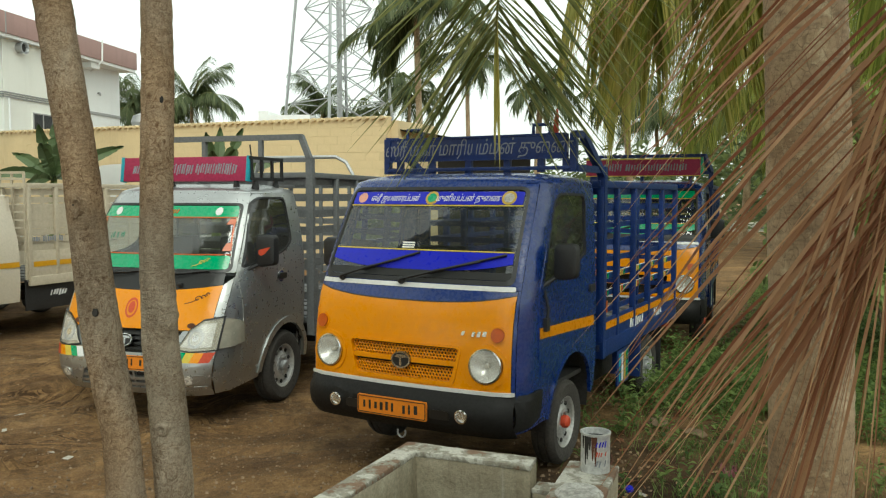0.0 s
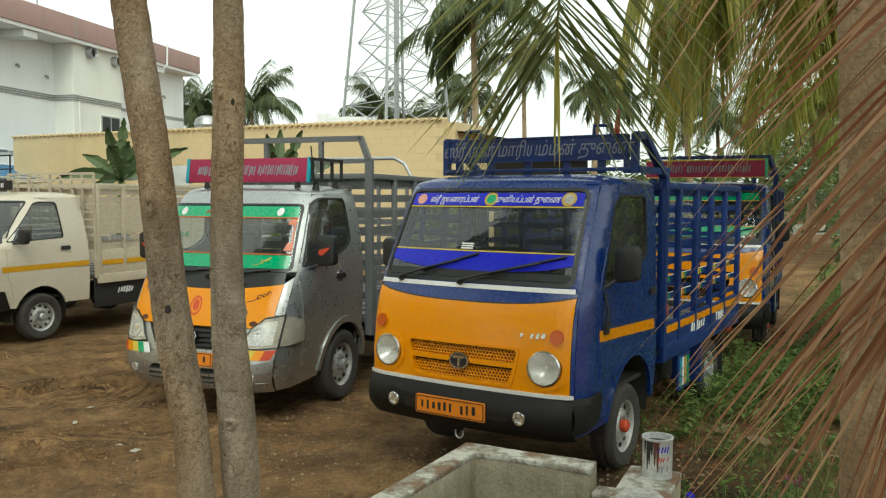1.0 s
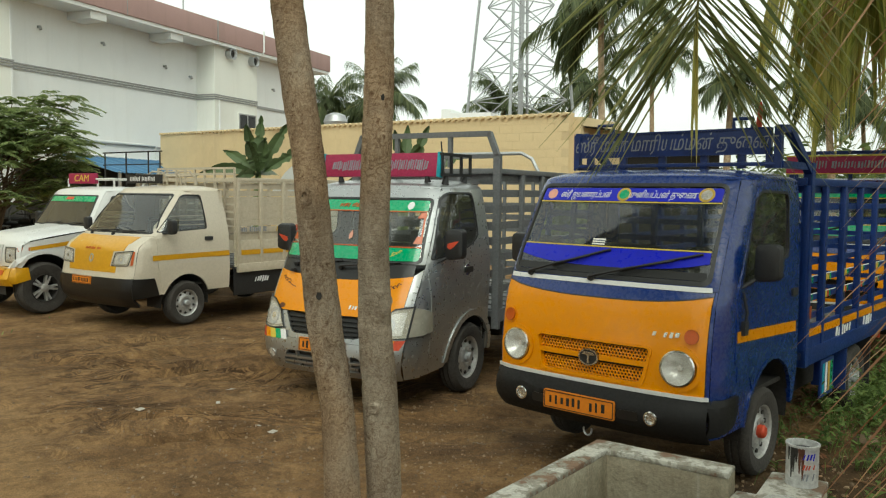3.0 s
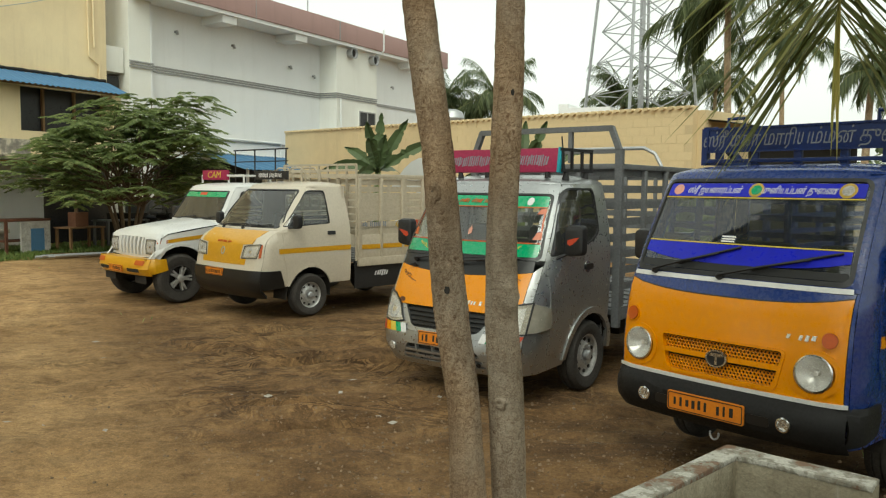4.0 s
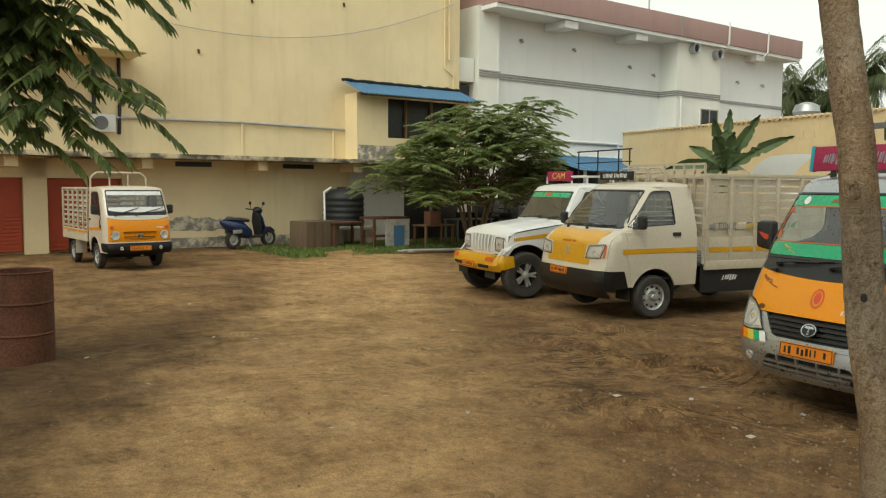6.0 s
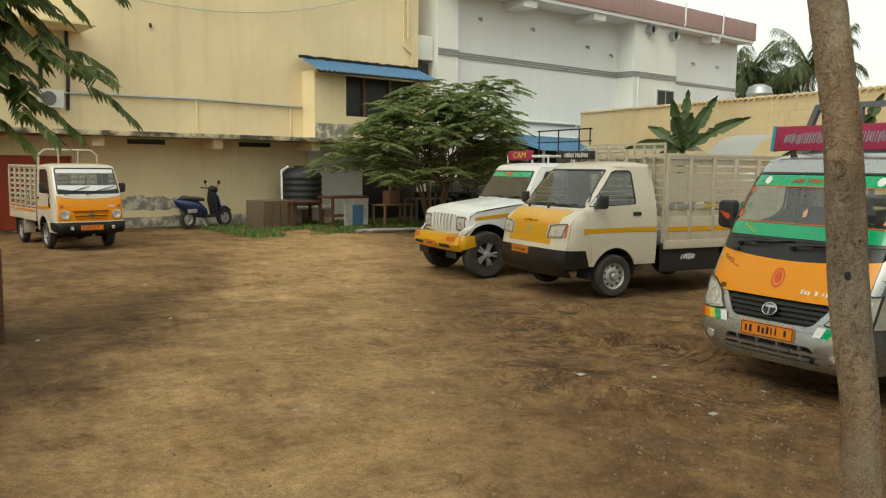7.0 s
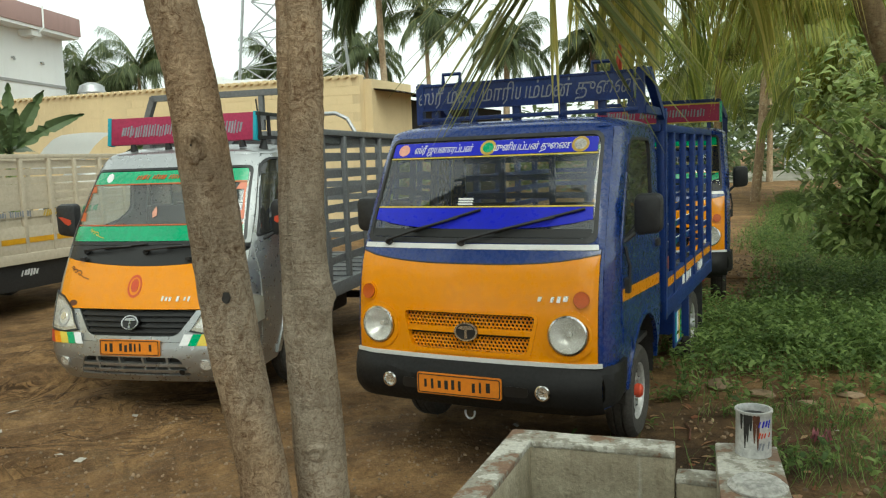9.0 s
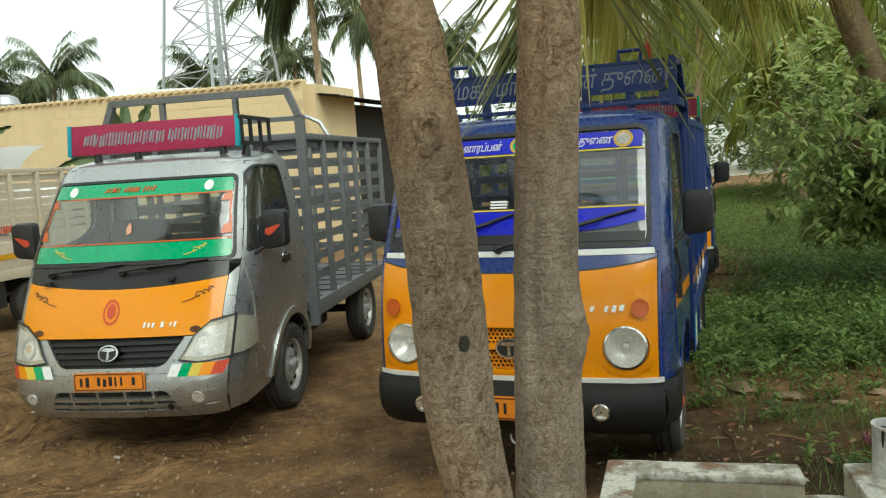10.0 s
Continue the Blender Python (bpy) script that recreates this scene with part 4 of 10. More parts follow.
    wn_ = tagged(part("window_1", front_box([(29.72, 30.98, 0.55, 0.6, 3.80, 5.10)]), "creamwall"), "small two-pane window with a grey frame", "window", kind="structure")
    part("pane", front_box([(29.79, 30.32, 0.6, 0.615, 3.87, 5.03)]), "darkvoid", wn_)
    part("pane", front_box([(30.38, 30.91, 0.6, 0.615, 3.87, 5.03)]), "darkvoid", wn_)
    part("window_frame", front_box([(30.32, 30.38, 0.6, 0.63, 3.85, 5.05), (29.74, 29.79, 0.6, 0.63, 3.85, 5.05), (30.91, 30.96, 0.6, 0.63, 3.85, 5.05), (29.74, 30.96, 0.6, 0.63, 5.03, 5.08), (29.74, 30.96, 0.6, 0.63, 3.82, 3.87)]), "stripegrey", wn_)
    for pts in ([(28.4, 0.61, 5.5), (28.42, 0.61, 2.8)], [(31.2, 0.9, 8.8), (31.2, 0.9, 7.9), (31.22, 0.6, 7.6)], [(34.2, 0.9, 8.75), (34.15, 0.9, 7.8), (34.0, 0.4, 7.3)], [(19.6, -0.28, 3.5), (25.6, -0.28, 3.45), (25.6, -0.28, 2.9)], [(20.0, -0.28, 3.0), (28.1, -0.28, 2.85)], [(26.5, -0.28, 3.96), (28.1, -0.28, 3.93)]):
        dp = bmesh.new()
        tube(dp, [FRONT @ Vector(p) for p in pts], 0.04, 8)
        tagged(part("drain_pipe", dp, "whitewall"), "white drain pipe on the off-white wall", "pipe", "drain pipes")
    rod = bmesh.new()
    tube(rod, [FRONT @ Vector((26.6, 0.3, 8.7)), FRONT @ Vector((26.6, 0.3, 11.5))], 0.03, 5)
    tagged(part("lightning_rod", rod, "steel"), "thin metal rod on the parapet", "rod")
    for u, z in ((20.3, 7.0), (23.0, 6.95), (26.2, 6.6), (27.7, 6.4), (33.0, 6.5), (35.0, 6.5)):
        spots = bmesh.new()
        tube(spots, [FRONT @ Vector((u, -0.4 if u < 28 else 0.05, z)), FRONT @ Vector((u, -0.25 if u < 28 else 0.2, z)), FRONT @ Vector((u, -0.22 if u < 28 else 0.23, z - 0.1))], 0.05, 6)
        tagged(part("wall_spout", spots, "stripegrey"), "small drain spout on the white wall", "spout", "wall spouts")
    hip = lathe(bmesh.new(), [(0.5, 0), (0.62, 0.3), (0.5, 0.62), (0.2, 0.75), (0, 0.76)], 20, FRONT @ pose(36.9, 1.3, 5.0))
    vent = tagged(part("roof_ventilator", hip, "steel"), "round steel roof ventilator on a flue", "ventilator")
    flue = bmesh.new()
    tube(flue, [FRONT @ Vector((36.9, 1.3, -0.05)), FRONT @ Vector((36.9, 1.3, 5.02))], 0.4, 16)
    part("flue", flue, "steel", vent)
    # Sheet roof low between wall and yard.
    bm = bmesh.new()
    for k in range(100):
        u0, u1 = 21.0 + 7.6 * k / 100, 21.0 + 7.6 * (k + 1) / 100
        h = lambda q: 0.025 * math.sin(q * 2 * math.pi / 0.2)
        bm.faces.new([bm.verts.new(FRONT @ Vector(p)) for p in ((u0, -0.3, 2.9 + h(u0)), (u1, -0.3, 2.9 + h(u1)), (u1, 2.2, 2.3 + h(u1)), (u0, 2.2, 2.3 + h(u0)))])
    tagged(part("lean_to_roof", bm, "bluesheet", None, "", 60), "blue corrugated lean-to roof", "roof")
    for u in (21.2, 24.8, 28.4):
        lt = bmesh.new()
        bar(lt, FRONT @ Vector((u, 2.1, -0.05)), FRONT @ Vector((u, 2.1, 2.34)), 0.08)
        tagged(part("lean_to_post", lt, "steel"), "steel post of the blue lean-to roof", "post", "lean-to posts")
    # Closing walls out of view.


building()


# Block shed wall at the back of the yard.
def shed():
    a, b = Vector((-3.12, 18.4, 0)), Vector((-19.6, 24.6, 0))
    d = (b - a).normalized()
    n = Vector((-d.y, d.x, 0)) * -1
    if n.y > 0:
        n = -n
    L = (b - a).length
    wm = Matrix(((d.x, n.x, 0, a.x), (d.y, n.y, 0, a.y), (0, 0, 1, 0), (0, 0, 0, 1)))
    bm = boxes((0, L, -0.2, 0, 0, 3.61))
    for v in bm.verts:
        v.co.z += 0.012 * v.co.x * (v.co.z > 1)
    bmesh.ops.transform(bm, matrix=wm, verts=bm.verts[:])
    bmesh.ops.recalc_face_normals(bm, faces=bm.faces[:])
    w = setting("wall_block_yard", bm, "blockwall", "yellow-washed block wall at the back of the yard")
    r = random.Random(5)
    me = mesh_of(boxes((0, 0.394, 0, 0.007, 0, 0.194), bevel=0.003), "block")
    me.materials.append(M["blockwall"])
    count = 0
    for row in range(9, 18):
        for k in range(0, 17):
            if count >= 280:
                break
            o = new("block", me)
            o.parent = w
            o.matrix_basis = wm @ pose(k * 0.4 + (0.2 if row % 2 else 0.003), r.uniform(-0.004, 0.003), row * 0.2 + 0.003 + 0.012 * (k * 0.4 + 0.2), 0, -0.69, 0)
            count += 1
    rest = bmesh.new()
    for row in range(9, 18):
        for k in range(17, 42):
            box(rest, k * 0.4 + (0.2 if row % 2 else 0), k * 0.4 + (0.2 if row % 2 else 0) + 0.394, 0, 0.007 + r.uniform(-0.003, 0.003), row * 0.2 + 0.0048 * k, row * 0.2 + 0.194 + 0.0048 * k)
    bmesh.ops.transform(rest, matrix=wm, verts=rest.verts[:])
    bmesh.ops.recalc_face_normals(rest, faces=rest.faces[:])
    o = part("block_courses", rest, "blockwall", w)
    o["kind"] = "stuff"
    # Coping of half-round tiles.
    cop = bmesh.new()
    for k in range(int(L / 0.22)):
        tube(cop, [wm @ Vector((k * 0.22 + 0.11, -0.3, 3.63 + 0.0026 * k)), wm @ Vector((k * 0.22 + 0.11, 0.08, 3.615 + 0.0026 * k))], 0.08, 7, True, 0.5)
    c = setting("coping", cop, "blockwall", "row of half-round tiles along the wall top", "coping")
    # Side wall and roof going back.
    bm = boxes((-0.2, 0.0, -2.2, -0.2, 0, 3.55))
    bmesh.ops.transform(bm, matrix=wm, verts=bm.verts[:])
    setting("wall_shed_end", bm, "blockwall", "end wall of the shed")
    # Solid box; its dark colour stands for the shade under the eave.
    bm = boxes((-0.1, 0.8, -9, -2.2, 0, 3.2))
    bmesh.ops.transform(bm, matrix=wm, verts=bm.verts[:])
    setting("wall_shed_side", bm, "under", "shed side coloured dark for the shade below its eave")
    bm = bmesh.new()
    for k in range(60):
        y0, y1 = -9 + 9.2 * k / 60, -9 + 9.2 * (k + 1) / 60
        h = lambda q: 0.03 * math.sin(q * 2 * math.pi / 0.3)
        bm.faces.new([bm.verts.new(wm @ Vector(p)) for p in ((-0.75, y0, 3.25 + h(y0)), (-0.75, y1, 3.25 + h(y1)), (0.9, y1, 3.47 + h(y1)), (0.9, y0, 3.47 + h(y0)))]) if y1 < -0.25 else None
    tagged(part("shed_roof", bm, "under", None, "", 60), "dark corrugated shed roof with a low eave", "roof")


shed()


# Vehicles. Each stands in its own measures: x to the side, y from the nose to the tail, z up.
SIDES = ((-1, "offside"), (1, "nearside"))


def wheel(v, x, y, r, w, style, sgn, front=True):
    turn = pose(x, y, r, 0, 90 * sgn, 0)
    h = w / 2
    inner = 0.60 if style == "steel" else 0.53
    tyre = [(r * inner, -h * 0.8), (r * 0.72, -h), (r * 0.90, -h), (r * 0.97, -h * 0.8), (r, -h * 0.5), (r, -h * 0.36), (r * 0.965, -h * 0.33), (r * 0.965, -h * 0.25), (r, -h * 0.22), (r, h * 0.22), (r * 0.965, h * 0.25), (r * 0.965, h * 0.33), (r, h * 0.36), (r, h * 0.5), (r * 0.97, h * 0.8), (r * 0.90, h), (r * 0.72, h), (r * inner, h * 0.8)]
    bm = lathe(bmesh.new(), tyre, 48)
    bmesh.ops.transform(bm, matrix=turn, verts=bm.verts[:])
    ob = part("wheel", bm, "rubber", v, "dusty black tyre on a steel rim")
    q = r * (inner + 0.02)
    if style == "steel":
        prof = [(q, h * 0.75), (q * 0.97, h * 0.82), (q * 0.9, h * 0.7), (q * 0.86, h * 0.3), (q * 0.62, h * 0.42), (q * 0.5, h * 0.62), (q * 0.34, h * 0.62), (q * 0.3, h * 0.45), (0, h * 0.45)]
    else:
        prof = [(q, h * 0.8), (q * 0.96, h * 0.9), (q * 0.9, h * 0.75), (q * 0.82, h * 0.05), (0, h * 0.05)]
    bm = lathe(bmesh.new(), prof, 36, turn)
    part("rim", bm, "rim" if style == "steel" else "under", ob)
    holes = bmesh.new()
    if style == "steel":
        for k in range(10):
            a = 2 * math.pi * k / 10
            lathe(holes, [(0.0, h * 0.42), (r * 0.055, h * 0.415), (r * 0.055, h * 0.3)], 10, turn @ pose(q * 0.74 * math.cos(a), q * 0.74 * math.sin(a), 0.006))
        scatter("rim_hole", holes, "under", ob)
        bolts = bmesh.new()
        for k in range(5):
            a = 2 * math.pi * k / 5
            lathe(bolts, [(0.012, h * 0.6), (0.012, h * 0.74), (0, h * 0.76)], 6, turn @ pose(q * 0.42 * math.cos(a), q * 0.42 * math.sin(a), 0))
        scatter("wheel_nut", bolts, "steel", ob)
        bm = lathe(bmesh.new(), [(q * 0.24, h * 0.5), (q * 0.24, h * 0.95), (q * 0.17, h * 1.1), (0, h * 1.12)], 18, turn)
        part("hub_cap", bm, "steel", ob)
    else:
        spokes = bmesh.new()
        for k in range(5):
            a = 360 * k / 5 + 18
            for d in (-9, 9):
                box(spokes, q * 0.2, q * 0.93, -q * 0.075, q * 0.075, h * 0.35, h * 0.8, m=turn @ pose(0, 0, 0, 0, 0, a + d))
        lathe(spokes, [(q * 0.3, h * 0.3), (q * 0.3, h * 0.85), (q * 0.2, h * 0.95), (0, h * 0.95)], 20, turn)
        scatter("alloy_spoke", spokes, "rim", ob)
    return ob


def lamp_round(v, fn, x, z, r, proud=0.02):
    """A round headlamp: bezel, bowl and lens."""
    c = fn(x, z, 0.0)
    n = (fn(x, z, 0.05) - c).normalized()
    m = Matrix.Translation(c) @ n.to_track_quat("Z", "Y").to_matrix().to_4x4()
    ob = part("headlight", lathe(bmesh.new(), [(r * 1.03, -0.03), (r * 1.08, 0.0), (r * 1.05, proud * 0.8), (r * 0.96, proud * 0.9), (r * 0.94, proud * 0.5)], 32, m), "chrome", v, "round chrome-rimmed headlight")
    part("bowl", lathe(bmesh.new(), [(r * 0.95, proud * 0.5), (r * 0.75, -0.02), (r * 0.4, -0.05), (r * 0.16, -0.06), (r * 0.15, -0.025), (0, -0.02)], 28, m), "lampbowl", ob)
    part("surround", lathe(bmesh.new(), [(r * 1.09, -0.012), (r * 1.13, 0.006), (r * 1.22, 0.004), (r * 1.26, -0.006)], 32, m), "under" if proud < 0 else "orange", ob)
    part("lens", lathe(bmesh.new(), [(r * 0.96, proud * 0.7), (r * 0.8, proud * 1.1), (r * 0.45, proud * 1.5), (0, proud * 1.65)], 28, m), "lens", ob)
    return ob


def number_plate(v, m, w, h, rng, n=10):
    """An orange plate whose characters are plain bars; m lays x, y into its face."""
    fn = lambda a, b, o: m @ Vector((a, b, o))
    ob = part("number_plate", skin(rounded([(-w / 2, -h / 2), (w / 2, -h / 2), (w / 2, h / 2), (-w / 2, h / 2)], 0.012), fn, (), 9, 0.012), "plate", v, "orange number plate with black characters")
    part("plate_border", skin(rounded([(-w / 2 + 0.006, -h / 2 + 0.006), (w / 2 - 0.006, -h / 2 + 0.006), (w / 2 - 0.006, h / 2 - 0.006), (-w / 2 + 0.006, h / 2 - 0.006)], 0.01), lambda a, b, o: fn(a, b, o + 0.003),
        [rounded([(-w / 2 + 0.011, -h / 2 + 0.011), (w / 2 - 0.011, -h / 2 + 0.011), (w / 2 - 0.011, h / 2 - 0.011), (-w / 2 + 0.011, h / 2 - 0.011)], 0.008)], 9, 0.002), "ink", ob)
    scatter("character_bar", bars(rng, w * 0.82, h * 0.56, fn, n, 0.0, 0.42, 0.003), "ink", ob)
    return ob


def wiper(v, fn, a, b, off=0.025):
    """A wiper from its pivot a to its tip b on the glass."""
    bm = bmesh.new()
    pa, pb = fn(*a, 0.035), fn(*b, off)
    pm = fn((a[0] + b[0]) / 2, (a[1] + b[1]) / 2, 0.045)
    tube(bm, [pa, pm, pb], [0.011, 0.008, 0.005], 6)
    d = (b[0] - a[0], b[1] - a[1])
    blade = [fn(a[0] + d[0] * t, a[1] + d[1] * t + 0.012, 0.012) for t in (0.35, 0.6, 0.85, 1.1, 1.3)]
    tube(bm, blade, 0.008, 5)
    lathe(bm, [(0.022, 0), (0.024, 0.02), (0.012, 0.03), (0, 0.03)], 12, Matrix.Translation(fn(*a, 0.0)) @ pose(0, 0, 0, 60, 0, 0))
    return part("wiper", bm, "black", v, "black wiper arm and blade")


def wing_mirror(v, p, sgn, size=(0.15, 0.06, 0.23), decal=None, arm=None):
    x, y, z = p
    sx, sy, sz = size
    outline = rounded([(-sx / 2, -sz / 2), (sx / 2, -sz / 2 + 0.02), (sx / 2, sz / 2), (-sx / 2, sz / 2)], 0.04)
    bm = bmesh.new()
    rings = []
    for d, k in ((-sy * 0.6, 0.72), (-sy * 0.45, 0.92), (0, 1.0), (sy * 0.5, 1.0)):
        rings.append([bm.verts.new((x + sgn * a * k, y + d, z + b * k)) for a, b in outline])
    for a, b in zip(rings, rings[1:]):
        for i in range(len(a)):
            bm.faces.new((a[i], a[(i + 1) % len(a)], b[(i + 1) % len(a)], b[i]))
    bm.faces.new(rings[0][::-1])
    bm.faces.new(rings[-1])
    q = arm or (x - sgn * 0.11, y + 0.02, z - 0.10)
    tube(bm, [q, (x - sgn * 0.06, y, z - sz * 0.38), (x - sgn * 0.03, y, z - sz * 0.3)], 0.014, 8)
    bmesh.ops.recalc_face_normals(bm, faces=bm.faces[:])
    ob = part("wing_mirror", bm, "black", v, "black plastic wing mirror")
    g = [(a * 0.86, b * 0.86) for a, b in outline]
    part("mirror_glass", skin(g, lambda a, b, o: Vector((x + sgn * a, y + sy * 0.5 + 0.003 + o, z + b)), (), 9, 0.002), "mirror", ob)
    if decal:
        wing = [(-0.055, -0.02), (-0.03, -0.035), (0.0, -0.02), (0.055, 0.035), (0.02, 0.03), (-0.02, 0.018), (-0.05, 0.01)]
        part("wing_decal", skin(wing, lambda a, b, o: Vector((x + sgn * a, y - sy * 0.6 - 0.002 - o, z + b)), (), 9, 0.001), decal, ob, "orange wing sticker")
    return ob


def honeycomb(outer_w, z0, z1, fn, cell=0.017, taper=0.0):
    """A plate of open hexagon cells between z0 and z1."""
    bm = bmesh.new()
    dx, dz = cell * math.sqrt(3), cell * 1.5
    row, z = 0, z0 + cell * 0.6
    while z < z1 - cell * 0.5:
        t = (z - z0) / (z1 - z0)
        half = outer_w * (1 - taper * (1 - t)) - cell * 0.5
        k0 = int(half / dx)
        for k in range(-k0 - 1, k0 + 2):
            x = k * dx + (dx / 2 if row % 2 else 0)
            if abs(x) > half:
                continue
            o = [(x + cell * 1.0 * math.sin(math.pi / 3 * j), z + cell * math.cos(math.pi / 3 * j)) for j in range(6)]
            i = [(x + cell * 0.66 * math.sin(math.pi / 3 * j), z + cell * 0.66 * math.cos(math.pi / 3 * j)) for j in range(6)]
            ov = [bm.verts.new(fn(a, b, 0)) for a, b in o]
            iv = [bm.verts.new(fn(a, b, -0.002)) for a, b in i]
            dv = [bm.verts.new(fn(a, b, -0.012)) for a, b in i]
            for j in range(6):
                q = (j + 1) % 6
                bm.faces.new((ov[j], ov[q], iv[q], iv[j])), bm.faces.new((iv[j], iv[q], dv[q], dv[j]))
        z += dz
        row += 1
    bmesh.ops.recalc_face_normals(bm, faces=bm.faces[:])
    return bm


def oval_badge(v, fn, x, z, rx, rz):
    ob = part("badge", disc(fn, x, z, rx, rz, 28, 0.012, 0.014), "gloss", v, "oval chrome-ringed nose badge")
    part("badge_ring", disc(fn, x, z, rx, rz, 28, 0.018, 0.01, 0.84), "chrome", ob)
    bm = skin([(-rx * 0.13 + x, z - rz * 0.72), (rx * 0.13 + x, z - rz * 0.72), (x + rx * 0.09, z + rz * 0.2), (x + rx * 0.7, z + rz * 0.28), (x + rx * 0.45, z + rz * 0.62), (x - rx * 0.45, z + rz * 0.62), (x - rx * 0.7, z + rz * 0.28), (x - rx * 0.09, z + rz * 0.2)], lambda a, b, o: fn(a, b, o + 0.017), (), 9, 0.004)
    part("badge_shape", bm, "chrome", ob)
    return ob


def steering(v, x, y, z):
    bm = bmesh.new()
    m = pose(x, y, z, -35, 0, 0)
    pts = [m @ Vector((0.18 * math.cos(a), 0.18 * math.sin(a), 0)) for a in (2 * math.pi * k / 24 for k in range(25))]
    tube(bm, pts, 0.013, 6, False)
    for a in (0, 2.1, 4.2):
        bar(bm, m @ Vector((0, 0, -0.02)), m @ Vector((0.18 * math.cos(a), 0.18 * math.sin(a), 0)), 0.02)
    tube(bm, [m @ Vector((0, 0, 0)), m @ Vector((0, 0.0, -0.3))], 0.03, 8)
    return part("steering_wheel", bm, "black", v)


def cabin(v, yd, zd, ys, xs, half, yb, z0, zs, seat="seat"):
    """Dashboard, steering wheel, seats and floor inside a cab."""
    part("dashboard", boxes((-half + 0.06, half - 0.06, yd, yd + 0.3, zd - 0.3, zd - 0.02), bevel=0.04), "black", v)
    steering(v, -xs, yd + 0.36, zd + 0.02)
    for s in (-1, 1):
        bm = boxes((s * xs - 0.23, s * xs + 0.23, ys - 0.45, ys, z0 + 0.2, z0 + 0.36), bevel=0.04)
        box(bm, s * xs - 0.22, s * xs + 0.22, ys, ys + 0.12, z0 + 0.3, zs, bevel=0.045)
        part("seat", bm, seat, v)
    part("cab_floor", boxes((-half + 0.03, half - 0.03, yd - 0.05, yb - 0.02, z0, z0 + 0.03)), "under", v)


def back_wall(v, yb, half, z0, z1, wx, wz0, wz1, mat):
    fn = lambda a, b, o: Vector((a, yb + o, b))
    part("cab_back", skin([(-half, z0), (half, z0), (half - 0.06, z1), (-half + 0.06, z1)], fn, [rounded([(-wx, wz0), (wx, wz0), (wx, wz1), (-wx, wz1)], 0.05)], 9, 0.03), mat, v)
    part("rear_window", skin(rounded([(-wx, wz0), (wx, wz0), (wx, wz1), (-wx, wz1)], 0.05), lambda a, b, o: fn(a, b, o - 0.012), (), 9, 0), "glass", v).visible_shadow = False


def chassis(v, y0, y1, z, half, wheels, r):
    bm = bmesh.new()
    for s in (-1, 1):
        box(bm, s * half - 0.035, s * half + 0.035, y0, y1, z - 0.06, z + 0.06)
    for k in range(6):
        y = y0 + (y1 - y0) * (k + 0.5) / 6
        box(bm, -half, half, y - 0.025, y + 0.025, z - 0.04, z + 0.04)
    for y in wheels:
        tube(bm, [(-0.6, y, r), (0.6, y, r)], 0.04, 8)
    box(bm, -0.25, 0.2, y0 + 0.55, y0 + 1.2, z - 0.12, z + 0.18, bevel=0.04)
    box(bm, 0.28, 0.55, y0 + 1.9, y0 + 2.4, z - 0.14, z + 0.1, bevel=0.04)
    tube(bm, [(-0.2, y0 + 1.2, z - 0.05), (-0.15, wheels[1], r + 0.02)], 0.03, 8)
    part("chassis", bm, "under", v, "dark dirty chassis frame")


def well(v, fn, cy, cz, r, depth, mat="under"):
    """Inside of a wheel arch."""
    bm, n = bmesh.new(), 14
    a0, a1 = -0.15, math.pi + 0.15
    o = [fn(cy + r * math.cos(a0 + (a1 - a0) * k / n), cz + r * math.sin(a0 + (a1 - a0) * k / n), -0.012) for k in range(n + 1)]
    s = 1 if o[0].x > 0 else -1
    i = [p - Vector((s * depth, 0, 0)) for p in o]
    ov, iv = [bm.verts.new(p) for p in o], [bm.verts.new(p) for p in i]
    for k in range(n):
        bm.faces.new((ov[k], ov[k + 1], iv[k + 1], iv[k]))
    bm.faces.new(iv)
    part("wheel_well", bm, mat, v)


def arch(cy, cz, r, z0, n=12):
    """Points of a wheel arch from the rear foot to the front foot."""
    a0 = math.asin(max(-1, min(1, (z0 - cz) / r)))
    return [(cy + r * math.cos(a0 + (math.pi - 2 * a0) * k / n), cz + r * math.sin(a0 + (math.pi - 2 * a0) * k / n)) for k in range(n + 1)]


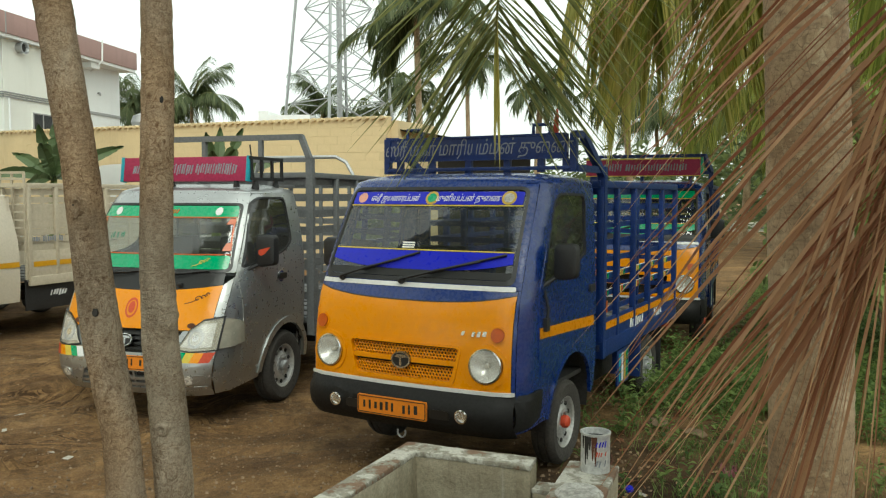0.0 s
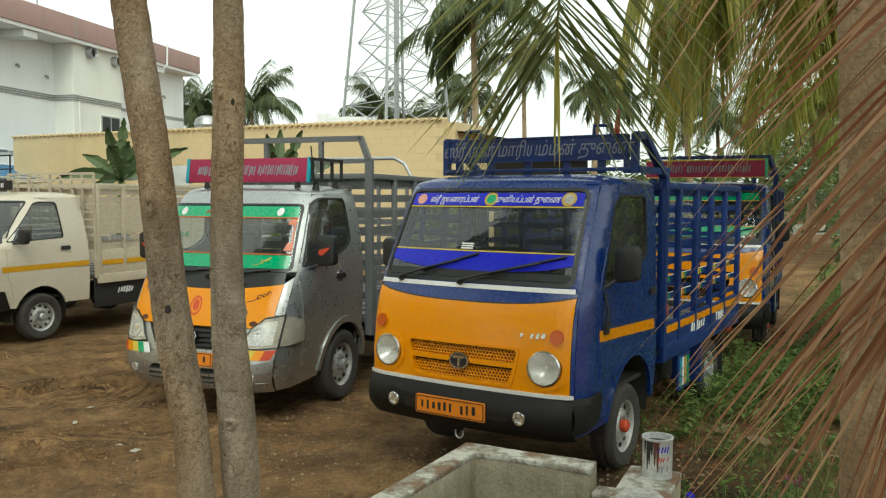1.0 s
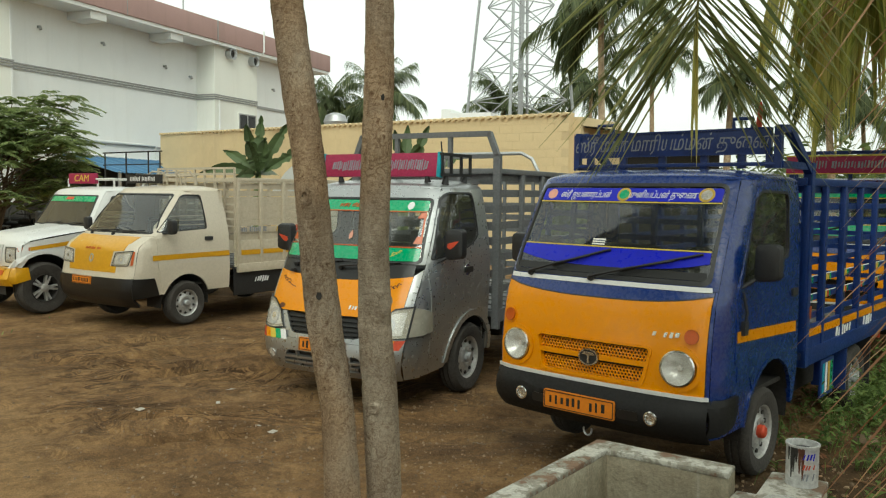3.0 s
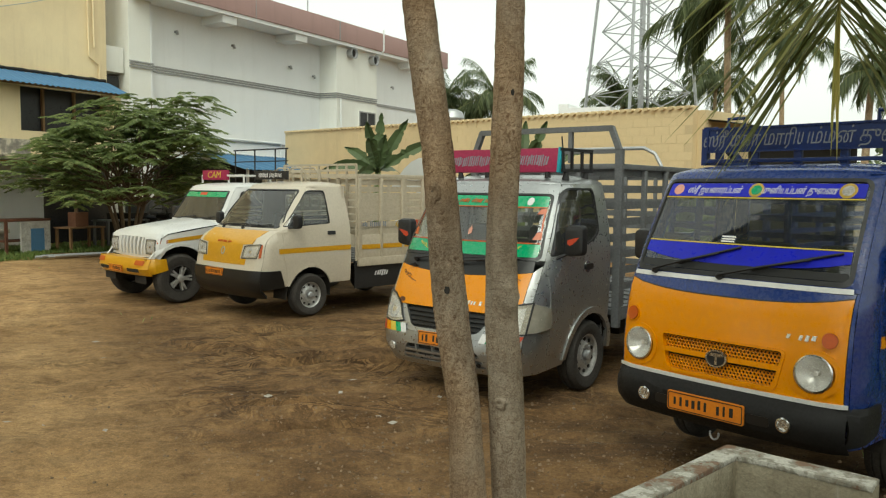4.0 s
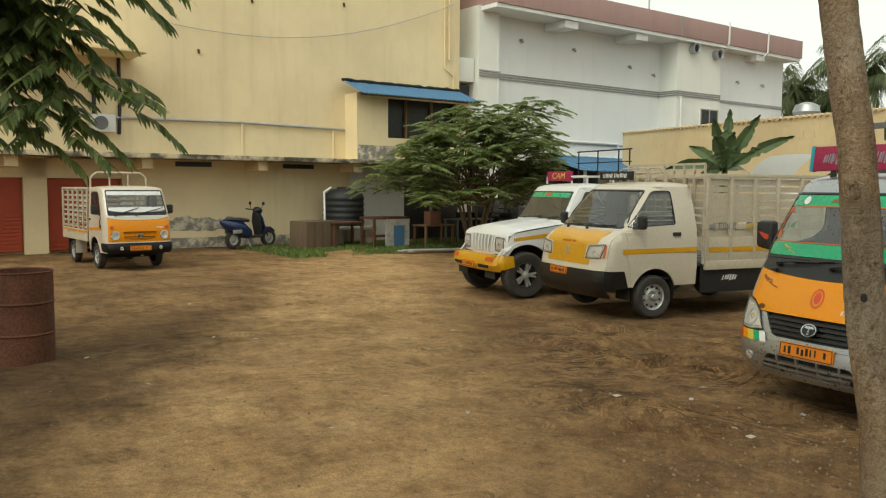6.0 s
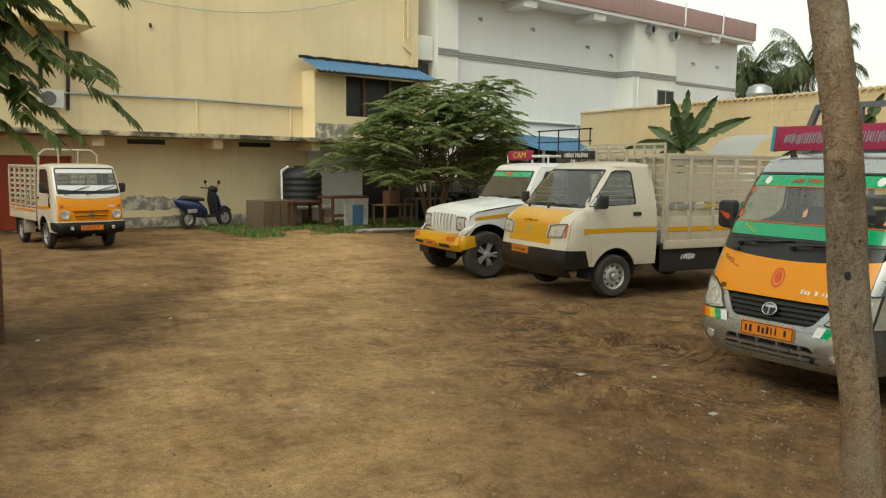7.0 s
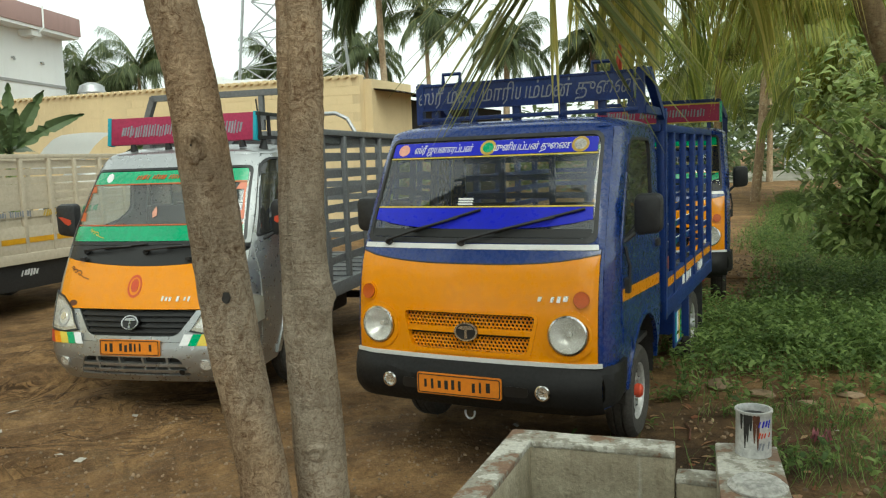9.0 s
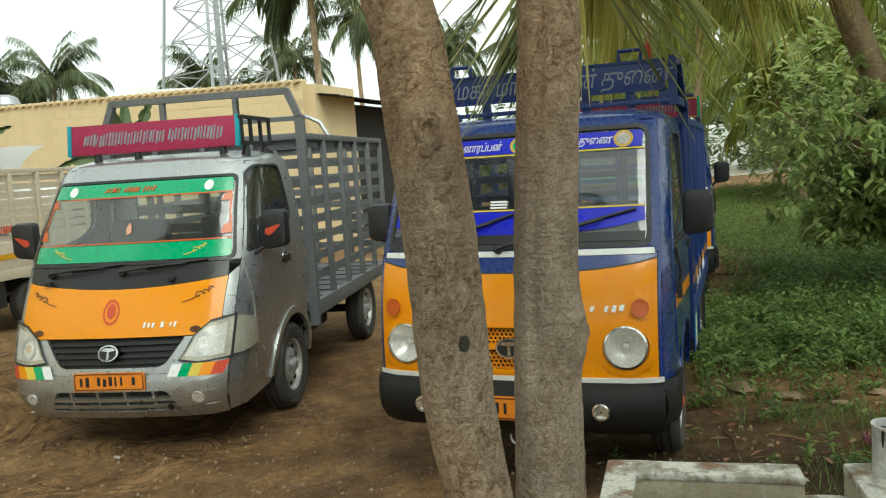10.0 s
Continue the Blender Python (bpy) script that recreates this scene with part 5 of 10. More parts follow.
def slat_bed(v, y0, y1, half, zf, zt, posts, slats, mat, lower=(0.0, 0.0), pw=0.05, sh=0.055, tail=True, floor="greysteel", slat_mat=None, front=True):
    """A load bed with posts and slats on its sides, tail and front; zf floor, zt top."""
    slat_mat = slat_mat or mat
    bm = boxes((-half, half, y0, y1, zf - 0.05, zf))
    bed = part("bed_floor", bm, floor, v)
    for k in range(9):
        y = y0 + 0.1 + (y1 - y0 - 0.2) * k / 8
        part("floor_rib", boxes((-half + 0.02, half - 0.02, y - 0.02, y + 0.02, zf, zf + 0.012)), floor, bed)
    for s in (-1, 1):
        side = part("bed_rail", boxes((s * half - 0.025, s * half + 0.025, y0, y1, zf - 0.1, zf + 0.02), bevel=0.008), mat, v)
        part("bed_rail", boxes((s * half - 0.02, s * half + 0.02, y0, y1, zt - 0.05, zt), bevel=0.008), mat, v)
        for y in posts:
            part("bed_post", boxes((s * half - 0.022, s * half + 0.022, y - pw / 2, y + pw / 2, zf + 0.02, zt - 0.05), bevel=0.006), mat, v)
        for z in slats:
            part("bed_slat", boxes((s * half - 0.034 if s > 0 else s * half + 0.024, s * half - 0.024 if s > 0 else s * half + 0.034, y0, y1, z - sh / 2, z + sh / 2)), slat_mat, v)
        if lower[1] > lower[0]:
            part("side_board", boxes((s * half - 0.012, s * half + 0.012, y0, y1, *lower), bevel=0.004), mat, v)
    ends = ([y1] if tail else []) + ([y0] if front else [])
    for y in ends:
        part("bed_rail", boxes((-half, half, y - 0.02, y + 0.02, zt - 0.05, zt), bevel=0.008), mat, v)
        for x in (-half * 0.5, 0, half * 0.5):
            part("bed_post", boxes((x - 0.02, x + 0.02, y - 0.02, y + 0.02, zf, zt - 0.05), bevel=0.006), mat, v)
        for z in slats:
            part("bed_slat", boxes((-half, half, y + 0.022, y + 0.03, z - sh / 2, z + sh / 2)), slat_mat, v)


def small_truck(m, label, body, nose, bedmat, rng, foil, board, group="", detail=True):
    """A small round-lamped cab-over truck with a slatted bed."""
    v = thing("mini_truck", m, label, "truck", group)
    yf = smooth_table([(0.35, 0.10), (0.45, 0.075), (0.6, 0.062), (0.8, 0.066), (1.0, 0.085), (1.14, 0.115), (1.24, 0.16), (1.4, 0.235), (1.6, 0.345), (1.8, 0.46), (1.86, 0.50), (1.9, 0.54)])
    w = smooth_table([(0.35, 0.735), (0.6, 0.755), (1.0, 0.757), (1.25, 0.752), (1.5, 0.742), (1.85, 0.722), (1.9, 0.715)])
    sh = Shell(yf, w, 0.13, 0.045)
    F, c = sh.front(), 0.293 * 0.13
    edge = lambda z: w(z) - c
    zs = [0.64, 0.8, 1.0, 1.1]
    # Nose panel with openings for lamps and grille.
    top = [(x, 1.155 + 0.055 * abs(x / 0.7) ** 3) for x in np.linspace(0.7, -0.7, 15)]
    nose_outline = [(-0.70, 0.655), (0.70, 0.655), *top]
    grl = rounded([(-0.335, 0.69), (0.335, 0.69), (0.385, 0.893), (-0.385, 0.893)], 0.03)
    rings = [[(s * 0.555 + 0.106 * math.cos(a), 0.803 + 0.106 * math.sin(a)) for a in (2 * math.pi * k / 24 for k in range(24))] for s in (-1, 1)]
    part("nose_panel", skin(nose_outline, F, [grl, *rings], 0.1, 0.03), nose, v, "glossy orange nose panel" if nose == "orange" else "")
    part("grille_back", skin(grl, lambda a, b, o: F(a, b, o - 0.05), (), 0.2, 0), "under", v)
    if detail:
        part("grille_mesh", honeycomb(0.375, 0.695, 0.785, lambda a, b, o: F(a, b, o - 0.016), 0.0128, 0.06), nose, v, "honeycomb grille")
        part("grille_mesh", honeycomb(0.385, 0.81, 0.888, lambda a, b, o: F(a, b, o - 0.016), 0.0128, 0.03), nose, v, "honeycomb grille")
    part("grille_bar", skin(rounded([(-0.37, 0.785), (0.37, 0.785), (0.375, 0.815), (-0.375, 0.815)], 0.01), lambda a, b, o: F(a, b, o + 0.004), (), 0.1, 0.03), nose, v)
    part("grille_lip", skin(rounded([(-0.355, 0.67), (0.355, 0.67), (0.405, 0.905), (-0.405, 0.905)], 0.04), lambda a, b, o: F(a, b, o + 0.009), [grl], 0.1, 0.012), nose, v)
    oval_badge(v, F, 0.0, 0.795, 0.068, 0.05)
    for s in (-1, 1):
        lamp_round(v, F, s * 0.555, 0.803, 0.098)
        part("lamp_surround", disc(F, s * 0.555, 0.80, 0.135, 0.13, 28, 0.008, 0.012, 0.80), nose, v)
        ind = part("indicator", disc(F, s * 0.622, 0.985, 0.038, 0.041, 20, 0.016, 0.02), "amber", v, "round amber indicator")
        part("indicator_rim", disc(F, s * 0.622, 0.985, 0.048, 0.051, 20, 0.008, 0.012, 0.85), nose, ind)
    if detail:
        scatter("name_badge", bars(rng, 0.20, 0.035, lambda a, b, o: F(0.46 + a, 0.985 + b, o + 0.004), 6, 0.2, 0.3, 0.004), "reflector", v, "small chrome name badge")
    # Band below the windscreen.
    low = [(x, z + 0.003) for x, z in reversed(top)]
    part("cowl_panel", skin([*low, (0.70, 1.232), (-0.70, 1.232)], F, (), 0.1, 0.02), body, v)
    zc = [0.655, 0.8, 1.0, 1.15, 1.234]
    for s in (-1, 1):
        part("corner_panel", skin([(s * 0.703, z) for z in (zc[0], zc[-1])] + [(s * edge(z), z) for z in reversed(zc)], F, (), 0.1, 0.02), body, v)
    part("nose_seam", skin([(x, z - 0.006) for x, z in low] + [(x, z + 0.003) for x, z in top], lambda a, b, o: F(a, b, o + 0.002), (), 0.1, 0.004), "black", v)
    part("cowl_strip", skin([(-0.69, 1.229), (0.69, 1.229), (0.685, 1.256), (-0.685, 1.256)], lambda a, b, o: F(a, b, o + 0.004), (), 0.1, 0.01), "white", v, "white strip below the windscreen")
    part("bumper_strip", skin([(-0.715, 0.635), (0.715, 0.635), (0.715, 0.657), (-0.715, 0.657)], lambda a, b, o: F(a, b, o + 0.012), (), 0.1, 0.02), "white", v, "white strip above the bumper")
    # Windscreen.
    gx = lambda z: edge(z) - 0.035
    rub = rounded([(-gx(1.262), 1.262), (gx(1.262), 1.262), (gx(1.845), 1.845), (-gx(1.845), 1.845)], [0.05, 0.05, 0.06, 0.06])
    gl = rounded([(-gx(1.29) + 0.022, 1.288), (gx(1.29) - 0.022, 1.288), (gx(1.82) - 0.018, 1.825), (-gx(1.82) + 0.018, 1.825)], [0.045, 0.045, 0.05, 0.05])
    zz = [1.235, 1.35, 1.5, 1.65, 1.8, 1.872]
    part("windscreen_surround", skin([(-edge(z), z) for z in zz] + [(edge(z), z) for z in reversed(zz)], F, [rub], 0.1, 0.02), body, v)
    part("windscreen_seal", skin(rub, lambda a, b, o: F(a, b, o + 0.004), [gl], 0.1, 0.014), "black", v)
    part("windscreen", skin(gl, lambda a, b, o: F(a, b, o - 0.004), (), 0.12, 0), "glass", v).visible_shadow = False
    on = lambda a, b, o: F(a, b, o + 0.001)
    k0, k1 = gx(1.30) - 0.03, gx(1.34) - 0.03
    part("ceramic_band", skin([(-k0, 1.292), (k0, 1.292), (k1, 1.335), (-k1, 1.335)], on, (), 0.15, 0.001), "gloss", v)
    band, line = foil
    a0, a1, b0, b1 = gx(1.73) - 0.035, gx(1.82) - 0.03, gx(1.345) - 0.03, gx(1.45) - 0.03
    if band:
        part("sun_strip", skin(rounded([(-a0, 1.735), (a0, 1.735), (a1, 1.815), (-a1, 1.815)], 0.012), on, (), 0.1, 0.001), band, v, "coloured foil strip on the windscreen")
        curve = [(x, 1.335 + 0.05 * abs(x / b0) ** 3) for x in np.linspace(-b0, b0, 13)]
        part("sun_strip", skin([*curve, (b1, 1.447), (-b1, 1.447)], on, (), 0.1, 0.001), band, v, "coloured foil strip on the windscreen")
        for z in (1.724, 1.449):
            q = gx(z) - 0.03
            part("tape_line", skin([(-q, z), (q, z), (q, z + 0.007), (-q, z + 0.007)], lambda a, b, o: on(a, b, o + 0.001), (), 0.15, 0.001), line, v)
    # Bumper.
    bf = smooth_table([(0.37, 0.075), (0.41, 0.02), (0.47, -0.012), (0.55, -0.015), (0.60, 0.0), (0.635, 0.05)])
    bs = Shell(bf, lambda z: 0.785, 0.20, 0.06)
    part("bumper", skin([(-0.727, 0.385), (0.727, 0.385), (0.727, 0.634), (-0.727, 0.634)], bs.front(), (), 0.06, 0.02), "bumper", v, "black plastic front bumper")
    for s, _ in SIDES:
        part("bumper_end", skin([(0.115, 0.42), (0.36, 0.47), (0.40, 0.55), (0.40, 0.634), (0.115, 0.634)], bs.side(s), (), 0.06, 0.02), "bumper", v)
        BF = bs.front()
        slot = part("bumper_slot", skin(rounded([(s * 0.30 - 0.065, 0.48), (s * 0.30 + 0.065, 0.48), (s * 0.30 + 0.065, 0.535), (s * 0.30 - 0.065, 0.535)], 0.02), lambda a, b, o: BF(a, b, o + 0.003), (), 0.2, 0.003), "gloss", v)
        fc = BF(s * 0.445, 0.515, 0.0)
        fog = part("fog_lamp", lathe(bmesh.new(), [(0.04, -0.01), (0.042, 0.012), (0.034, 0.015), (0.03, 0.005), (0, -0.002)], 20, Matrix.Translation(fc) @ pose(0, 0, 0, 90, 0, 0)), "chrome", v)
        part("lens", lathe(bmesh.new(), [(0.034, 0.013), (0.02, 0.02), (0, 0.022)], 20, Matrix.Translation(fc) @ pose(0, 0, 0, 90, 0, 0)), "lens", fog)
    number_plate(v, pose(-0.02, -0.025, 0.517, 90, 0, 0), 0.49, 0.115, rng)
    bm = bmesh.new()
    tube(bm, [(0.02 + 0.028 * math.cos(a), 0.03, 0.36 + 0.034 * math.sin(a)) for a in np.linspace(math.pi * 0.9, math.pi * 2.1, 9)], 0.006, 6)
    part("tow_hook", bm, "steel", v)
    # Sides.
    for s, _ in SIDES:
        S = sh.side(s)
        nosey = lambda z: yf(z) + 0.045 + c
        foot = [0.42, 0.6, 0.8, 1.0, 1.15, 1.24, 1.4, 1.55, 1.7, 1.8, 1.872]
        win = rounded([(0.46, 1.235), (0.98, 1.315), (1.27, 1.395), (1.275, 1.805), (0.79, 1.81), (0.70, 1.76)], [0.03, 0.05, 0.04, 0.05, 0.05, 0.06])
        out = [(nosey(z), z) for z in foot] + [(1.475, 1.872), (1.475, 0.40), *arch(1.0, 0.36, 0.395, 0.40), (nosey(0.42) + 0.02, 0.40)]
        part("side_panel", skin(out, S, [win], 0.12, 0.02), body, v)
        dwin = win
        door = rounded([(0.385, 0.80), (0.395, 1.10), (0.42, 1.23), (0.76, 1.842), (1.415, 1.842), (1.425, 0.60)], [0.04, 0, 0.03, 0.05, 0.05, 0.03])
        door = door[:-1] + [(1.405, 0.62), (1.33, 0.63)] + [(y, z) for y, z in arch(1.0, 0.36, 0.425, 0.62) if y < 1.31 and y > 0.66] + [(0.62, 0.70), (0.42, 0.70)]
        dr = part("door", skin(door, lambda a, b, o: S(a, b, o + 0.006), [dwin], 0.12, 0.008), body, v)
        rw = [((y - 0.95) * 0.955 + 0.95, (z - 1.55) * 0.94 + 1.55) for y, z in win]
        part("window_seal", skin(win, lambda a, b, o: S(a, b, o + 0.007), [rw], 0.15, 0.01), "black", dr)
        part("window", skin(rw, lambda a, b, o: S(a, b, o - 0.004), (), 0.15, 0), "darkglass", dr).visible_shadow = False
        part("door_handle", skin(rounded([(1.30, 1.125), (1.40, 1.125), (1.40, 1.175), (1.30, 1.175)], 0.015), lambda a, b, o: S(a, b, o + 0.022), (), 9, 0.02), "black", dr)
        part("door_stripe", skin([(0.405, 0.930), (1.405, 0.882), (1.405, 0.952), (0.405, 0.996)], lambda a, b, o: S(a, b, o + 0.008), (), 0.2, 0.002), "orange", dr, "orange stripe")
        well(v, S, 1.0, 0.36, 0.395, 0.3)
        part("arch_lip", skin([*arch(1.0, 0.36, 0.42, 0.40), *reversed(arch(1.0, 0.36, 0.395, 0.40))], lambda a, b, o: S(a, b, o + 0.010), (), 0.2, 0.02), body, v)
        wing_mirror(v, (s * 0.87, 0.56, 1.385), s, arm=(s * 0.745, 0.47, 1.24))
        rod = bmesh.new()
        tube(rod, [S(0.47, 1.22, 0.012), S(0.485, 1.1, 0.03), S(0.48, 1.02, 0.02)], 0.009, 6)
        box(rod, -0.02, 0.02, -0.025, 0.025, -0.05, 0.03, m=Matrix.Translation(S(0.48, 1.02, 0.012)))
        part("mirror_bracket", rod, "black", v)
    part("roof", roof_bm(sh, 1.87, 1.475, 0.075), body, v)
    back_wall(v, 1.47, 0.745, 0.5, 1.88, 0.60, 1.33, 1.78, body)
    cabin(v, 0.26, 1.22, 1.12, 0.34, 0.73, 1.46, 0.55, 1.42, "seat")
    wiper(v, F, (-0.52, 1.262), (-0.10, 1.385))
    wiper(v, F, (-0.06, 1.262), (0.45, 1.385))
    chassis(v, 0.2, 3.75, 0.44, 0.36, (0.98, 3.05), 0.27)
    for y in (0.98, 3.05):
        for s in (-1, 1):
            wh = wheel(v, s * 0.655, y, 0.283, 0.16, "steel", s)
            if body == "blue" and y < 1:
                for ch in list(wh.children):
                    if ch.name.startswith("hub_cap"):
                        ch.data.materials[0] = M["redtext"]
    # Bed.
    posts = (1.62, 2.0, 2.46, 2.92, 3.38, 3.9)
    slats = tuple(0.93 + 0.128 * k for k in range(8))
    if bedmat == "bedblue":
        scatter("side_writing", bars(rng, 0.42, 0.085, lambda a, b, o: Vector((0.760 + o, 2.55 + a, 0.76 + b)), 6, 0.15, 0.25, 0.003), "whitetext", v)
        scatter("side_writing", bars(rng, 0.30, 0.085, lambda a, b, o: Vector((0.760 + o, 3.25 + a, 0.76 + b)), 4, 0.15, 0.25, 0.003), "whitetext", v)
        flap = part("painted_flap", boxes((0.735, 0.75, 2.05, 2.36, 0.30, 0.58), bevel=0.004), "bedblue", v, "blue flap with painted stripes")
        for k, mt in enumerate(("teal", "whitetext", "gold", "stickergreen")):
            part("flap_stripe", boxes((0.75, 0.754, 2.09 + k * 0.065, 2.13 + k * 0.065, 0.33, 0.55)), mt, flap)
        part("side_marker", boxes((0.757, 0.775, 1.64, 1.70, 0.93, 1.02), bevel=0.006), "amber", v, "amber side lamp")
    slat_bed(v, 1.60, 3.92, 0.745, 0.70, 1.90, posts, slats, bedmat, (0.60, 0.88), 0.05, 0.042)
    if detail:
        for s in (-1, 1):
            for a, b in zip(posts[:-1], posts[1:]):
                for z in (1.058, 1.186):
                    on_slat = lambda u, w_, o: Vector((s * (0.722 + o), u, w_))
                    for q, mt in ((-0.045, "yellowline"), (0.0, "redtext" if z < 1.1 else "gold"), (0.045, "stickergreen")):
                        part("painted_petal", disc(on_slat, (a + b) / 2 + q, z, 0.019, 0.026, 10, 0.004, 0.002), mt, v)
                    part("white_line", boxes(sorted((s * 0.722, s * 0.7245)) + [a + 0.03, b - 0.03, z + 0.024, z + 0.030]), "whitetext", v)
    for s in (-1, 1):
        part("bed_stripe", boxes((s * 0.759 if s > 0 else s * 0.759 - 0.003, s * 0.759 + 0.003 if s > 0 else s * 0.759, 1.68, 3.85, 0.80, 0.855)), "orange", v, "orange stripe")
        flap = bmesh.new()
        box(flap, s * 0.66 - 0.10, s * 0.66 + 0.10, 3.36, 3.375, 0.18, 0.6)
        part("mudflap", flap, "black", v)
        part("rear_guard", boxes((s * 0.62 - 0.13, s * 0.62 + 0.13, 2.70, 2.72, 0.25, 0.6), bevel=0.004), bedmat, v)
    part("tail_lamp", boxes((0.55, 0.7, 3.93, 3.96, 0.5, 0.58), bevel=0.01), "redtext", v)
    part("tail_lamp", boxes((-0.7, -0.55, 3.93, 3.96, 0.5, 0.58), bevel=0.01), "redtext", v)
    if board:
        board(v, bedmat, rng)
    return v, F, sh


def blue_board(v, mat, rng):
    """A long name board above the cab on a braced frame."""
    fn = lambda a, b, o: Vector((a, 1.03 - o, 2.125 + b))
    bd = part("name_board", boxes((-0.70, 0.69, 1.03, 1.075, 2.04, 2.205), bevel=0.006), mat, v, "long dark blue name board over the cab")
    edge = boxes((-0.70, 0.69, 1.02, 1.03, 2.195, 2.208), (-0.70, 0.69, 1.02, 1.03, 2.037, 2.05), (-0.703, -0.69, 1.02, 1.03, 2.04, 2.205), (0.68, 0.693, 1.02, 1.03, 2.04, 2.205))
    part("board_rim", edge, mat, bd)
    part("lettering", glyphs(BOARD_TEXT, 0.135, None, lambda a, b, o: fn(a * 0.70 + 0.18 * b, b - 0.005, o + 0.001)), "greytext", bd, "faded grey Tamil lettering")
    for x in (-0.62, -0.35, -0.05, 0.25, 0.5, 0.68):
        part("board_post", boxes((x - 0.025, x + 0.025, 1.04, 1.075, 1.95, 2.04), bevel=0.004), mat, v)
    part("roof_rail", boxes((-0.72, 0.72, 1.03, 1.08, 1.965, 1.99), bevel=0.004), mat, v)
    for s in (-1, 1):
        bm = bmesh.new()
        bar(bm, (s * 0.74, 1.06, 1.975), (s * 0.74, 1.62, 1.975), 0.045)
        bar(bm, (s * 0.73, 1.06, 1.95), (s * 0.73, 1.06, 2.21), 0.045)
        bar(bm, (s * 0.73, 1.06, 2.20), (s * 0.745, 1.20, 2.20), 0.045)
        bar(bm, (s * 0.745, 1.18, 2.21), (s * 0.745, 1.64, 1.93), 0.05)
        bar(bm, (s * 0.745, 1.63, 0.6), (s * 0.745, 1.63, 2.0), 0.06)
        part("brace", bm, mat, v)
        loop = bmesh.new()
        for x0 in (s * 0.5,):
            tube(loop, [(x0 - 0.06, 1.06, 2.20), (x0 - 0.06, 1.06, 2.27), (x0 + 0.06, 1.06, 2.27), (x0 + 0.06, 1.06, 2.20)], 0.014, 6)
        part("grab_loop", loop, mat, v)
    fl = bmesh.new()
    tube(fl, [(0.60, 1.06, 2.2), (0.605, 1.06, 2.3), (0.61, 1.06, 2.37)], [0.02, 0.016, 0.006], 6)
    part("red_flag", fl, "redtext", v, "small rolled red flag")


def red_board(v, mat, rng):
    bd = part("name_board", boxes((-0.66, 0.66, 0.80, 0.85, 1.99, 2.20), bevel=0.006), "maroon", v, "red name board over the cab")
    part("board_end", boxes((0.66, 0.69, 0.795, 0.855, 1.985, 2.205)), "stickergreen", bd)
    part("board_trim", boxes((-0.66, 0.66, 0.792, 0.80, 2.185, 2.20), (-0.66, 0.66, 0.792, 0.80, 1.99, 2.0)), "yellowline", bd)
    scatter("writing", bars(rng, 1.1, 0.09, lambda a, b, o: Vector((a, 0.80 - o, 2.095 + b)), 34, 0.1, 0.3, 0.003), "greytext", bd, "faded writing")
    for x in (-0.55, 0.0, 0.55):
        part("board_post", boxes((x - 0.02, x + 0.02, 0.81, 0.84, 1.92, 1.99)), mat, v)
    for s in (-1, 1):
        bm = bmesh.new()
        bar(bm, (s * 0.74, 1.63, 0.6), (s * 0.74, 1.63, 2.06), 0.055)
        bar(bm, (s * 0.74, 1.63, 2.06), (s * 0.66, 1.5, 2.26), 0.05)
        part("brace", bm, mat, v)
    part("roof_rail", boxes((-0.68, 0.68, 1.48, 1.52, 2.24, 2.28), bevel=0.004), mat, v)
    part("roof_rail", boxes((-0.74, 0.74, 1.61, 1.65, 2.03, 2.07), bevel=0.004), mat, v)


def cream_frame(v, mat, rng):
    bm = bmesh.new()
    pts = [(-0.66, 1.62, 1.8), (-0.66, 1.6, 2.14), (-0.52, 1.6, 2.26), (0.52, 1.6, 2.26), (0.66, 1.6, 2.14), (0.66, 1.62, 1.8)]
    tube(bm, pts, 0.025, 8)
    for x in (-0.22, 0.22):
        tube(bm, [(x, 1.6, 1.9), (x, 1.6, 2.26)], 0.02, 8)
    part("headboard_frame", bm, mat, v, "cream tube frame behind the cab")


BOARD_TEXT = "\u0bb8\u0bcd\u0bb0\u0bc0 \u0bae\u0b95\u0bbe \u0bae\u0bbe\u0bb0\u0bbf\u0baf\u0bae\u0bcd\u0bae\u0ba9\u0bcd \u0ba4\u0bc1\u0bc8\u0ba3"
GLASS_TEXT_A = "\u0bb8\u0bcd\u0bb0\u0bc0 \u0b9c\u0baf\u0ba9\u0bbe\u0bb0\u0baa\u0bcd\u0baa\u0ba9\u0bcd"
GLASS_TEXT_B = "\u0bae\u0bc1\u0ba9\u0bbf\u0baf\u0baa\u0bcd\u0baa\u0ba9\u0bcd \u0ba4\u0bc1\u0bc8\u0ba3"

rng = random.Random(7)
BLUE_AT = pose(-0.345, 4.222, -0.01, 0, 0, -22) @ Matrix.Scale(0.986, 4)
blue_truck, BF_, bsh = small_truck(BLUE_AT, "dark blue small truck with orange nose and slatted blue bed", "blue", "orange", "bedblue", rng, ("stickerblue", "yellowline"), blue_board, "parked trucks")
on_glass = lambda a, b, o: BF_(a, b, o + 0.003)
part("lettering", glyphs(GLASS_TEXT_A, 0.056, None, lambda a, b, o: on_glass(-0.285 + a * 0.72 + 0.15 * b, 1.772 + b, o)), "whitetext", blue_truck, "white Tamil lettering")
part("lettering", glyphs(GLASS_TEXT_B, 0.056, None, lambda a, b, o: on_glass(0.255 + a * 0.72 + 0.15 * b, 1.772 + b, o)), "whitetext", blue_truck, "white Tamil lettering")
